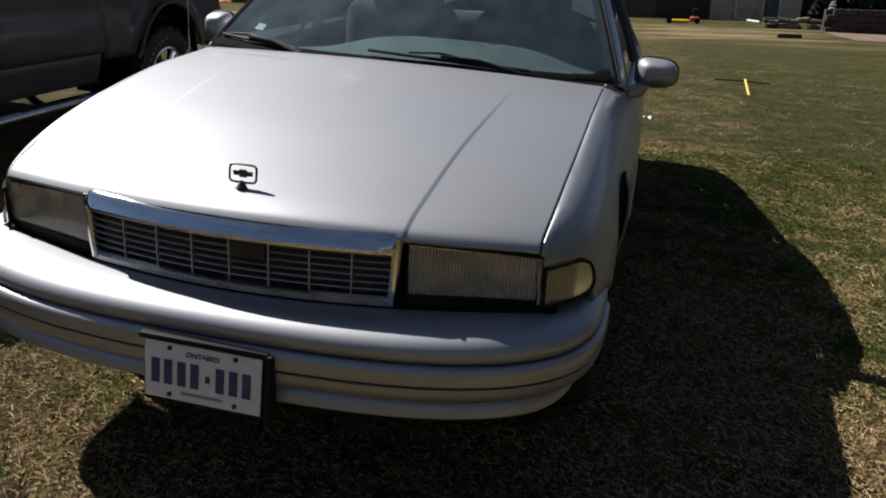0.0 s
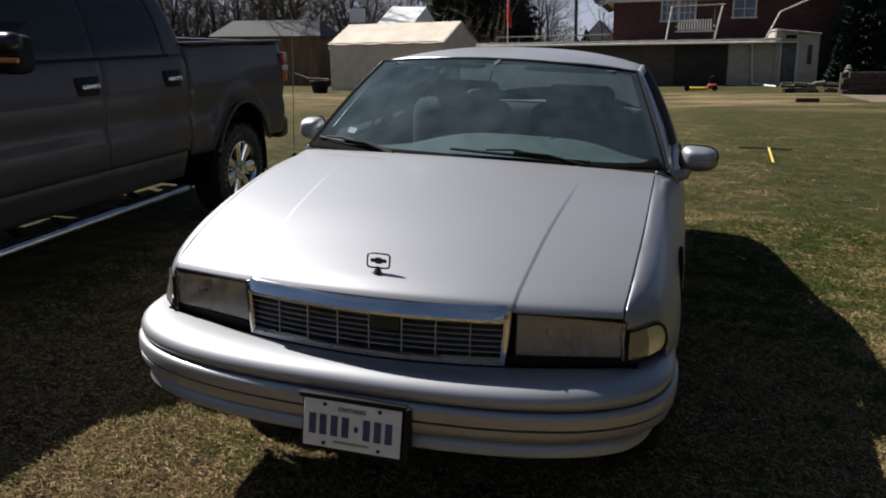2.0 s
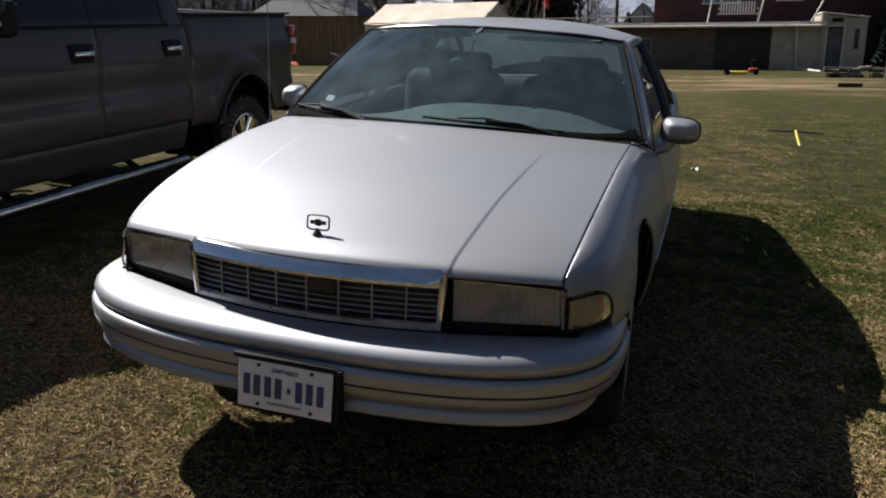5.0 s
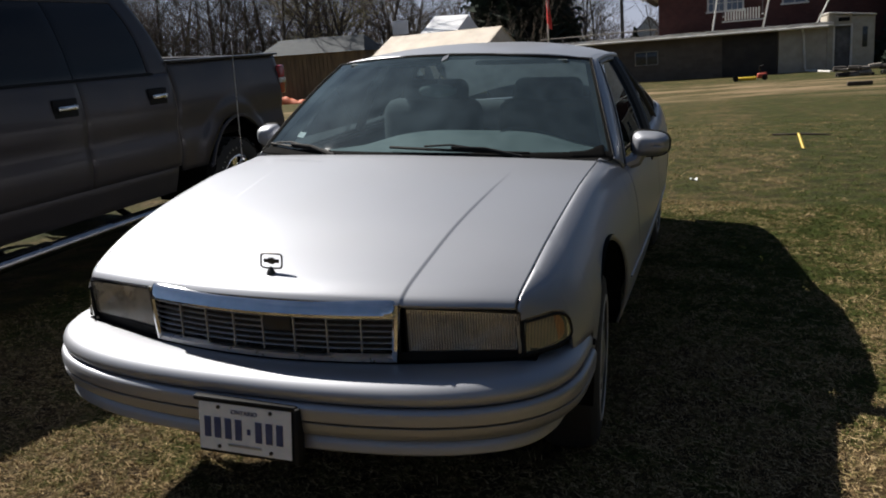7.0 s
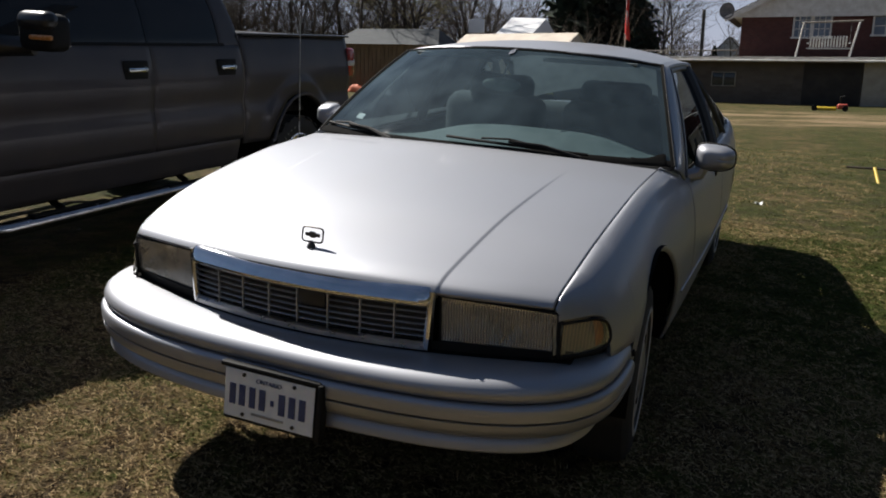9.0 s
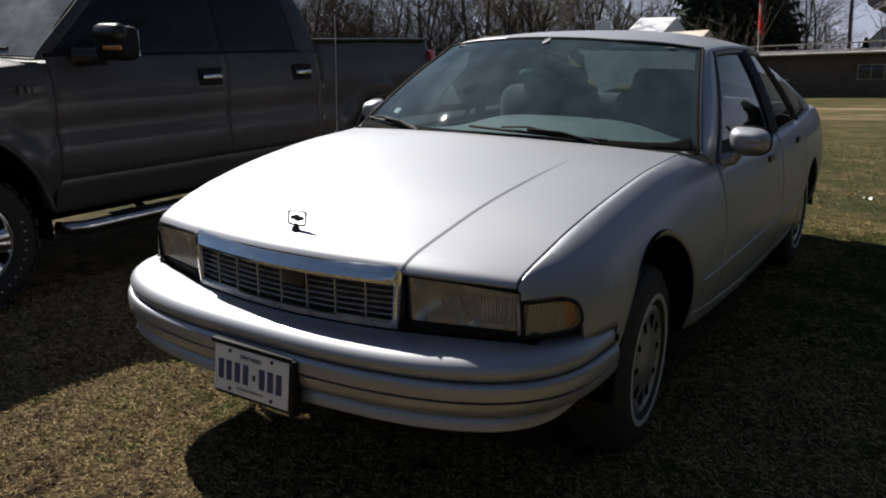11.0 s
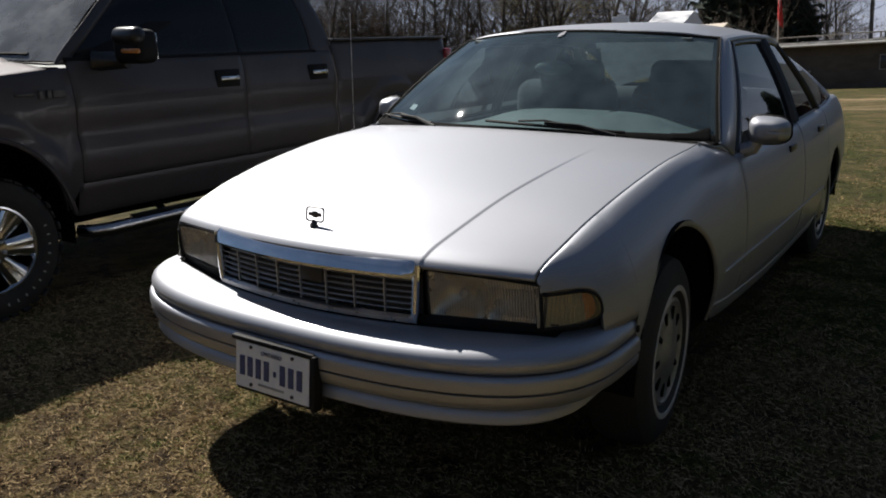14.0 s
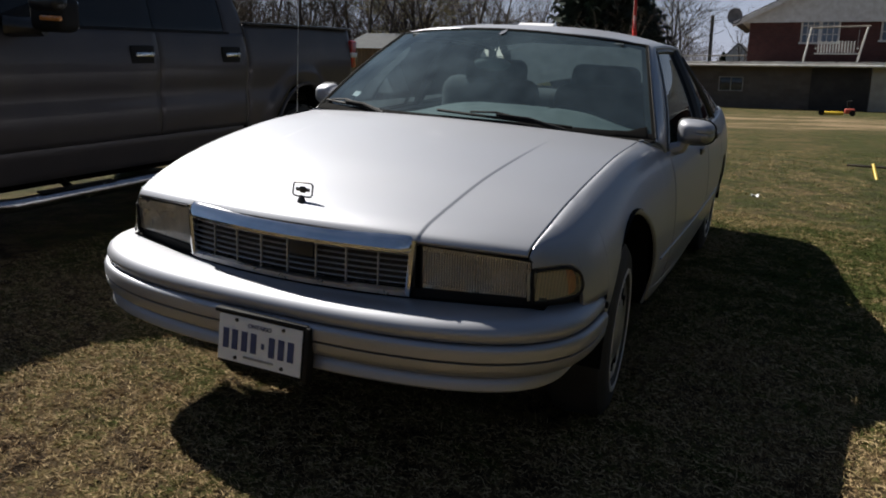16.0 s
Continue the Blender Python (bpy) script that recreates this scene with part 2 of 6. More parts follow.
M_YELLOW = surface("yellow_plastic", (0.60, 0.40, 0.02), (0.72, 0.50, 0.04), 0.45, 12)
M_RED = surface("red_cloth", (0.45, 0.02, 0.02), (0.62, 0.05, 0.04), 0.8, 6)
M_REDPLASTIC = surface("red_plastic", (0.35, 0.05, 0.03), (0.45, 0.08, 0.05), 0.45, 12)
M_ORANGE = surface("orange_plastic", (0.50, 0.10, 0.03), (0.62, 0.15, 0.05), 0.6, 12)
M_FARWOODS = surface("far_woods_brown", (0.065, 0.052, 0.036), (0.13, 0.10, 0.068), 0.95, 0.35, fine=3.0, relief=0.6, dist=0.5)
M_BRUSHBOARD = surface("brush_brown_boards", (0.11, 0.078, 0.048), (0.20, 0.145, 0.088), 0.9, 2.5, relief=0.4, fine=30, stretch=(1, 1, 0.2))
M_ROOF = surface("roof_shingle", (0.10, 0.10, 0.105), (0.19, 0.18, 0.18), 0.9, 3, relief=0.5, fine=20, dist=0.01)
M_SIDING = surface("siding", (0.42, 0.43, 0.44), (0.52, 0.53, 0.54), 0.7, 2)
M_SIDING_LILAC = surface("pale_siding", (0.30, 0.29, 0.33), (0.38, 0.37, 0.41), 0.7, 2)
M_WINDOWGLASS = surface("window_dark", (0.02, 0.025, 0.03), (0.05, 0.06, 0.07), 0.06, 1.5)
# window panes with the sky's blue reflection put into the base colour
M_SKYPANE = surface("sky_blue_pane", (0.12, 0.155, 0.21), (0.20, 0.24, 0.30), 0.08, 1.5)
M_GRAVEL = surface("gravel_drive", (0.125, 0.088, 0.062), (0.20, 0.145, 0.105), 0.95, 2, relief=0.5, fine=40, dist=0.01)
M_BLACKPAINT = surface("black_car_paint", (0.008, 0.008, 0.010), (0.014, 0.014, 0.016), 0.3, 5, coat=0.8)


def brick_material(name, c1, c2, mortar, scale, bw=0.5, rh=0.25):
    m, nt, b = setup(name)
    tc = nt.nodes.new("ShaderNodeTexCoord")
    sep = nt.nodes.new("ShaderNodeSeparateXYZ")
    cmb = nt.nodes.new("ShaderNodeCombineXYZ")
    add = nt.nodes.new("ShaderNodeMath")
    nt.links.new(tc.outputs["Object"], sep.inputs[0])
    nt.links.new(sep.outputs["X"], add.inputs[0])
    nt.links.new(sep.outputs["Y"], add.inputs[1])
    nt.links.new(add.outputs[0], cmb.inputs["X"])
    nt.links.new(sep.outputs["Z"], cmb.inputs["Y"])
    br = nt.nodes.new("ShaderNodeTexBrick")
    br.inputs["Color1"].default_value, br.inputs["Color2"].default_value, br.inputs["Mortar"].default_value = (*c1, 1), (*c2, 1), (*mortar, 1)
    br.inputs["Scale"].default_value, br.inputs["Mortar Size"].default_value = scale, 0.018
    br.inputs["Brick Width"].default_value, br.inputs["Row Height"].default_value = bw, rh
    nt.links.new(cmb.outputs[0], br.inputs["Vector"])
    no = noise_node(nt, 0.9, 6, 0.65)
    st = ramp(nt, no.outputs["Fac"], [(0.3, (0.35, 0.33, 0.32)), (0.7, (0.62, 0.60, 0.58))])
    nt.links.new(mix(nt, 0.7, br.outputs["Color"], st.outputs["Color"], "OVERLAY"), b.inputs["Base Color"])
    b.inputs["Roughness"].default_value = 0.9
    bump(nt, b, br.outputs["Fac"], -0.6, 0.01)
    return m


M_BRICK_FAR = brick_material("red_brick", (0.075, 0.024, 0.019), (0.10, 0.034, 0.027), (0.085, 0.06, 0.052), 2.1)
M_BLOCK = brick_material("stone_block", (0.105, 0.088, 0.074), (0.135, 0.115, 0.098), (0.12, 0.105, 0.092), 1.0, 0.4, 0.2)
M_TARRED = surface("tarred_wall", (0.028, 0.024, 0.022), (0.060, 0.052, 0.047), 0.85, 1.2, relief=0.3, fine=20)
M_SLATEBLUE = surface("weathered_tarpaulin", (0.040, 0.046, 0.052), (0.075, 0.082, 0.086), 0.8, 1.5, relief=0.2, fine=10, dist=0.02)


def lawn_material(name, blades=False):
    """Early-spring lawn: straw thatch with green patches, worn streaks of bare earth."""
    m, nt, b = setup(name)
    geo = nt.nodes.new("ShaderNodeNewGeometry")

    def field(scale, detail, rough=0.6, stretch=None):
        no = nt.nodes.new("ShaderNodeTexNoise")
        no.inputs["Scale"].default_value, no.inputs["Detail"].default_value, no.inputs["Roughness"].default_value = scale, detail, rough
        src = geo.outputs["Position"]
        if stretch:
            mp = nt.nodes.new("ShaderNodeMapping")
            mp.inputs["Scale"].default_value = stretch
            nt.links.new(src, mp.inputs["Vector"])
            src = mp.outputs["Vector"]
        nt.links.new(src, no.inputs["Vector"])
        return no.outputs["Fac"]

    def sums(src, factor, rest):
        x = nt.nodes.new("ShaderNodeMath")
        x.operation = "MULTIPLY_ADD"
        nt.links.new(src, x.inputs[0])
        x.inputs[1].default_value = factor
        if isinstance(rest, float):
            x.inputs[2].default_value = rest
        else:
            nt.links.new(rest, x.inputs[2])
        return x.outputs[0]

    def ranged(src, lo, hi, a, c):
        r = nt.nodes.new("ShaderNodeMapRange")
        for k, v in enumerate((lo, hi, a, c)):
            r.inputs[k + 1].default_value = v
        nt.links.new(src, r.inputs[0])
        return r.outputs[0]

    sep = nt.nodes.new("ShaderNodeSeparateXYZ")
    nt.links.new(geo.outputs["Position"], sep.inputs[0])
    patch, mid, small = field(0.9, 4), field(3.6, 4, 0.6), field(14.0, 4, 0.65)
    # greener away from where the cars park: 0 is bare, 0.5 straw, 1 green
    fac = sums(patch, 0.75, -0.46)
    fac = sums(mid, 0.62, fac)
    fac = sums(small, 0.85, sums(fac, 1.0, -0.15))
    fac = sums(ranged(sep.outputs["X"], 1.2, 2.4, 0.0, 0.10), 1.0, fac)
    fac = sums(ranged(sep.outputs["Y"], 1.0, 3.2, -0.03, 0.19), 1.0, fac)
    if blades:
        fac = sums(geo.outputs["Random Per Island"], 0.44, sums(fac, 1.0, -0.22))
        col = ramp(nt, fac, [(0.24, (0.10, 0.063, 0.032)), (0.38, (0.27, 0.182, 0.090)), (0.47, (0.47, 0.35, 0.195)), (0.56, (0.29, 0.215, 0.10)), (0.66, (0.115, 0.105, 0.034)), (0.85, (0.055, 0.075, 0.016))])
        nt.links.new(col.outputs["Color"], b.inputs["Base Color"])
    else:
        fine = field(50.0, 6, 0.85)
        col = ramp(nt, fac, [(0.26, (0.055, 0.037, 0.021)), (0.42, (0.115, 0.083, 0.043)), (0.54, (0.115, 0.086, 0.038)), (0.66, (0.066, 0.057, 0.019)), (0.88, (0.038, 0.044, 0.010))])
        g = ramp(nt, fine, [(0.32, (0.12, 0.12, 0.12)), (0.68, (0.88, 0.88, 0.88))])
        c = mix(nt, 0.75, col.outputs["Color"], g.outputs["Color"], "OVERLAY")
        tufts = ramp(nt, field(7.0, 7, 0.8), [(0.36, (0.18, 0.18, 0.18)), (0.64, (0.82, 0.80, 0.76))])
        c = mix(nt, 0.8, c, tufts.outputs["Color"], "OVERLAY")
        # worn streaks of pale bare earth across the yard, along the way to the garage
        streak = field(0.5, 6, 0.7, (0.35, 1.0, 1.0))
        track = sums(patch, 6.0, sums(sep.outputs["Y"], 1.0, 0.0))
        worn = ramp(nt, ranged(track, 23.0, 46.0, 0.0, 1.0), [(0.08, (0, 0, 0)), (0.28, (1, 1, 1)), (0.55, (1, 1, 1)), (0.74, (0, 0, 0))])
        broken = ramp(nt, streak, [(0.45, (0.02, 0.02, 0.02)), (0.62, (0.85, 0.85, 0.85))])
        amount = mix(nt, 1.0, worn.outputs["Color"], broken.outputs["Color"], "MULTIPLY")
        nt.links.new(mix(nt, amount, c, (0.30, 0.21, 0.125)), b.inputs["Base Color"])
        bump(nt, b, fine, 0.9, 0.03)
    b.inputs["Roughness"].default_value = 0.9
    b.inputs["Specular IOR Level"].default_value = 0.15
    return m


M_LAWN = lawn_material("lawn_ground")
M_BLADES = lawn_material("grass_blades", True)


# ---- shapes ----
BASE = {}


def thing(name, at, label, category, group="", kind="", m=None):
    """An Empty at a thing's base. Its parts are given in the frame of m."""
    root = new(name)
    root.empty_display_size = 0.2
    m = m or Matrix.Identity(4)
    root.matrix_world = m @ Matrix.Translation(at)
    BASE[root.name] = Vector(at)
    return tagged(root, label, category, group, kind)


def shift_of(parent):
    while parent is not None:
        if parent.name in BASE:
            return BASE[parent.name]
        parent = parent.parent
    return Vector((0, 0, 0))


def mesh_of(name, geo, material, smooth=True, angle=35):
    verts, faces = geo
    me = bpy.data.meshes.new(name)
    me.from_pydata([tuple(map(float, v)) for v in verts], [], [tuple(map(int, f)) for f in faces])
    me.materials.append(material)
    if smooth:
        me.polygons.foreach_set("use_smooth", [True] * len(me.polygons))
        me.set_sharp_from_angle(angle=radians(angle))
    me.update()
    return me


def part(name, geo, material, parent=None, label="", smooth=True, angle=35, solid=0.0, kind=""):
    """Links a shape as ONE mesh object under a thing or a part."""
    s = shift_of(parent)
    verts = np.asarray(geo[0], dtype=float) - np.array(s)
    ob = new(name, mesh_of(name, (verts, geo[1]), material, smooth, angle))
    if parent is not None:
        ob.parent = parent
    if solid:
        mod = ob.modifiers.new("thickness", "SOLIDIFY")
        mod.thickness, mod.offset = solid, -1
        crisp = ob.modifiers.new("even_normals", "WEIGHTED_NORMAL")
        crisp.keep_sharp = True
    return tagged(ob, label, kind=kind)


def curve(xs, ys):
    """A smooth function through points, without overshoot."""
    xs, ys = np.array(xs, float), np.array(ys, float)
    h, d = np.diff(xs), np.diff(ys) / np.diff(xs)
    m = np.zeros(len(xs))
    m[0], m[-1] = d[0], d[-1]
    for i in range(1, len(xs) - 1):
        if d[i - 1] * d[i] > 0:
            w1, w2 = 2 * h[i] + h[i - 1], h[i] + 2 * h[i - 1]
            m[i] = (w1 + w2) / (w1 / d[i - 1] + w2 / d[i])

    def f(x):
        x = min(max(x, xs[0]), xs[-1])
        i = min(int(np.searchsorted(xs, x, "right")) - 1, len(h) - 1)
        t = (x - xs[i]) / h[i]
        return ((1 + 2 * t) * (1 - t) ** 2 * ys[i] + t * (1 - t) ** 2 * h[i] * m[i]
                + t * t * (3 - 2 * t) * ys[i + 1] + t * t * (t - 1) * h[i] * m[i + 1])
    return f


def grid(f, us, vs, flip=False, loop=False):
    """A sheet of quads: f(u, v) at all us and vs."""
    us, vs = list(us), list(vs)
    verts = [f(u, v) for u in us for v in vs]
    n, faces = len(vs), []
    for i in range(len(us) - (0 if loop else 1)):
        i2 = (i + 1) % len(us)
        for j in range(n - 1):
            q = (i * n + j, i2 * n + j, i2 * n + j + 1, i * n + j + 1)
            faces.append(q[::-1] if flip else q)
    return verts, faces


def joined(*geos):
    verts, faces = [], []
    for v, f in geos:
        k = len(verts)
        verts += [tuple(p) for p in v]
        faces += [tuple(i + k for i in q) for q in f]
    return verts, faces


def mirrored(geo):
    return [(-p[0], p[1], p[2]) for p in geo[0]], [tuple(reversed(f)) for f in geo[1]]


def moved(geo, m):
    return [tuple(m @ Vector(p)) for p in geo[0]], geo[1]


def box(c, size, r=0.0, seg=2, m=None):
    """A box with rounded edges about c."""
    bm = bmesh.new()
    bmesh.ops.create_cube(bm, size=1.0)
    bmesh.ops.scale(bm, vec=size, verts=bm.verts)
    if r:
        bmesh.ops.bevel(bm, geom=bm.edges[:], offset=min(r, min(size) * 0.49), segments=seg, affect="EDGES", profile=0.5)
    bmesh.ops.translate(bm, vec=c, verts=bm.verts)
    bm.verts.index_update()
    geo = [tuple(v.co) for v in bm.verts], [tuple(v.index for v in f.verts) for f in bm.faces]
    bm.free()
    return moved(geo, m) if m else geo


def tube(path, radius, n=8, caps=True):
    """A round bar along a path; radius is one number or one for each point."""
    pts = [Vector(p) for p in path]
    rad = [radius] * len(pts) if isinstance(radius, (int, float)) else list(radius)
    verts, faces, side = [], [], None
    for i, p in enumerate(pts):
        d = (pts[min(i + 1, len(pts) - 1)] - pts[max(i - 1, 0)]).normalized()
        if side is None:
            side = d.orthogonal().normalized()
        side = (side - d * side.dot(d)).normalized()
        up = d.cross(side)
        for k in range(n):
            a = 2 * math.pi * k / n
            verts.append(tuple(p + (side * math.cos(a) + up * math.sin(a)) * rad[i]))
    for i in range(len(pts) - 1):
        for k in range(n):
            k2 = (k + 1) % n
            faces.append((i * n + k, i * n + k2, (i + 1) * n + k2, (i + 1) * n + k))
    if caps:
        faces.append(tuple(reversed(range(n))))
        faces.append(tuple(range((len(pts) - 1) * n, len(pts) * n)))
    return verts, faces


def lathe(profile, c, n=40, axis="x"):
    """Turns a profile of (radius, along) about an axis through c."""
    def at(k, p):
        a = 2 * math.pi * k / n
        r, s = p
        if axis == "x":
            return (c[0] + s, c[1] + r * math.cos(a), c[2] + r * math.sin(a))
        if axis == "y":
            return (c[0] + r * math.cos(a), c[1] + s, c[2] + r * math.sin(a))
        return (c[0] + r * math.cos(a), c[1] + r * math.sin(a), c[2] + s)
    return grid(at, range(n), profile, loop=True)


def ball(c, r, nu=20, nv=12):
    def at(u, v):
        return (c[0] + r[0] * math.cos(u) * math.cos(v), c[1] + r[1] * math.sin(u) * math.cos(v), c[2] + r[2] * math.sin(v))
    return grid(at, [2 * math.pi * i / nu for i in range(nu)], [math.pi * (j / nv - 0.5) for j in range(nv + 1)], loop=True)


def lin(a, b, n):
    return [a + (b - a) * i / (n - 1) for i in range(n)]


def smooth01(t):
    t = min(max(t, 0.0), 1.0)
    return t * t * (3 - 2 * t)


def lerp3(a, b, t):
    return tuple(a[i] + (b[i] - a[i]) * t for i in range(3))

# ---- ground ----
NEAR_N = LEVEL.to_3x3() @ Vector((0, 0, 1))


def ground_z(x, y):
    """The lawn: it leans under the cars and levels out some way off."""
    r = math.hypot(x + 1.0, (y - 2.0) * 0.85)
    k = 1 - smooth01((r - 5.0) / 8.0)
    z = -(NEAR_N.x * x + NEAR_N.y * y) / NEAR_N.z * k - 0.012
    z -= 0.10 * smooth01((y - 6) / 8.0) * (1 - 0.6 * smooth01((y - 30) / 15.0))
    z += 0.010 * noise.noise((x * 1.1, y * 1.1, 0.3)) + 0.007 * noise.noise((x * 5.0, y * 5.0, 2.3))
    return z + 0.05 * noise.noise((x * 0.12, y * 0.12, 5.0)) * smooth01((r - 8) / 10)


def spread(lo, hi, n, c, p):
    """Steps that are fine near c and grow outwards."""
    out = []
    for i in range(n):
        t = i / (n - 1) * 2 - 1
        out.append(c + (hi - c if t > 0 else c - lo) * math.copysign(abs(t) ** p, t))
    return out


ground = part("ground", grid(lambda x, y: (x, y, ground_z(x, y)), spread(-600, 600, 170, 0.3, 3.2), spread(-500, 900, 190, 2.0, 3.2)), M_LAWN, smooth=True, angle=180)
tagged(ground, "patchy early spring lawn, straw and green, with a worn dirt track", "lawn", kind="structure")

# ---- silver sedan ----
car = thing("sedan_car", (0, 2.5, 0), "silver four-door sedan with chrome grille and whitewall tyres on the lawn", "car", m=LEVEL)
WHEEL_Y, WHEEL_Z = 1.0, 0.333
REAR_Y = 3.94

hood_rise = curve([0, 0.012, 0.03, 0.06, 0.10, 0.20, 0.50, 0.90, 1.24, 1.6], [0, 0.018, 0.029, 0.042, 0.054, 0.080, 0.146, 0.203, 0.238, 0.26])


def nose_y(x):
    """The front edge of the hood."""
    return 0.125 + 0.158 * (abs(x) / 0.748) ** 1.9


def nose_z(x):
    return 0.792 - 0.032 * (abs(x) / 0.748) ** 2


def hood_z(x, y):
    shoulder = 0.014 * (abs(x) / 0.76) ** 3 * smooth01((y - 0.30) / 0.30) * (1 - smooth01((y - 1.10) / 0.42))
    return nose_z(x) + hood_rise(max(0.0, y - nose_y(x))) + shoulder


gap_x = curve([0.28, 0.5, 0.8, 1.2, 1.52], [0.748, 0.766, 0.783, 0.796, 0.804])
side_x = curve([0.27, 0.30, 0.36, 0.445, 0.62, 1.0, 1.6, 2.5, 3.5, 4.25, 4.7, 5.0], [0.757, 0.786, 0.838, 0.884, 0.922, 0.947, 0.963, 0.975, 0.972, 0.945, 0.90, 0.82])
edge_x = curve([0.28, 0.5, 0.8, 1.2, 1.52, 1.62, 1.74, 3.0, 3.8, 4.25, 4.65, 5.0], [0.748, 0.766, 0.783, 0.796, 0.806, 0.850, 0.893, 0.900, 0.885, 0.845, 0.80, 0.74])
belt_z = curve([1.52, 1.62, 1.74, 3.0, 3.8, 4.25, 4.65, 5.0], [0.993, 0.965, 0.930, 0.950, 0.965, 0.985, 0.965, 0.90])
rocker_z = curve([1.38, 1.7, 2.9, 3.6, 4.2, 5.0], [0.335, 0.29, 0.235, 0.24, 0.30, 0.36])


def edge_z(y):
    return hood_z(gap_x(y), y) if y < 1.52 else belt_z(y)


def side_at(y, z):
    """The half width of the body at a place along it and a height."""
    zm, ez = 0.58, edge_z(y)
    if z >= zm:
        t = min(1.0, (z - zm) / (ez - zm))
        return edge_x(y) + (side_x(y) - edge_x(y)) * (1 - t ** 2.1) ** 0.62
    return side_x(y) - 0.085 * ((zm - z) / 0.36) ** 2


def arch(y, c, a, b, z0):
    s = (y - c) / a
    return z0 + b * math.sqrt(1 - s * s) if abs(s) < 1 else 0.0


def side_panel(y0, y1, low, n=40, top=None, rows=18, extra=()):
    """A piece of the body side between two places along it, down to low(y)."""
    ys = sorted(set([round(v, 5) for v in lin(y0, y1, n)] + [e for e in extra if y0 < e < y1]))

    def f(y, k):
        zt = edge_z(y) if top is None else top(y)
        zb = low(y)
        t = k ** 0.0 * (1 - math.cos(k * math.pi / 2)) * 0.55 + 0.45 * k
        z = zt + (zb - zt) * t
        return (side_at(y, z), y, z)
    return grid(f, ys, lin(0, 1, rows), flip=True)


def low_front(y):
    return max(arch(y, WHEEL_Y, 0.385, 0.452, WHEEL_Z), rocker_z(y) if y > 1.2 else 0.335)


def low_rear(y):
    return max(arch(y, REAR_Y, 0.37, 0.36, WHEEL_Z), rocker_z(y))


arch_steps = [WHEEL_Y + 0.385 * math.cos(a) for a in lin(0, math.pi, 33)]
rear_steps = [REAR_Y + 0.37 * math.cos(a) for a in lin(0, math.pi, 33)]

# hood, with a raised middle between two creases
crease_x = curve([0.1, 0.5, 0.9, 1.5], [0.425, 0.455, 0.488, 0.535])
hood_cols = [k / 9 for k in range(-9, 10)]


def hood_point(u, v):
    s = abs(u)
    # columns 0..1 reach the crease, 1..2 the fender gap
    v2 = v ** 1.6

    def y_for(x):
        y0, y1 = nose_y(x), 1.355 + 0.16 * (x / 0.8) ** 2
        return y0 + (y1 - y0) * v2
    x = 0.4
    for _ in range(4):
        y = y_for(x)
        cx = crease_x(y)
        x = s * (cx - 0.0015) if s <= 1 else cx + 0.0015 + (gap_x(y) - 0.003 - cx - 0.0015) * (s - 1)
    y = y_for(x)
    z = hood_z(x, y)
    fade = 1 - smooth01((y - 0.75) / 0.55)
    if s > 1:
        z -= (0.0027 if u > 0 else 0.0012) * fade * (1 - smooth01((s - 1) / 0.9))
    return (math.copysign(x, u), y, z)


hood = part("hood", grid(hood_point, [-2, -1.98, -1.9, -1.7, -1.5, -1.3, -1.15, -1.05, -1.02, -1.001, -1, -0.985, -0.96] + lin(-0.9, 0.9, 19) + [0.96, 0.985, 1, 1.001, 1.02, 1.05, 1.15, 1.3, 1.5, 1.7, 1.9, 1.98, 2], lin(0, 1, 44)), M_SILVER, car, solid=0.012, angle=50)

# fenders, cut out round the corner lamps
def fender_foot(y):
    if y < 0.4455:
        return 0.664 + 0.062 * (1 - ((y - 0.286) / 0.1597) ** 5) ** 0.4
    return 0.588 if y < 0.6195 else low_front(y)


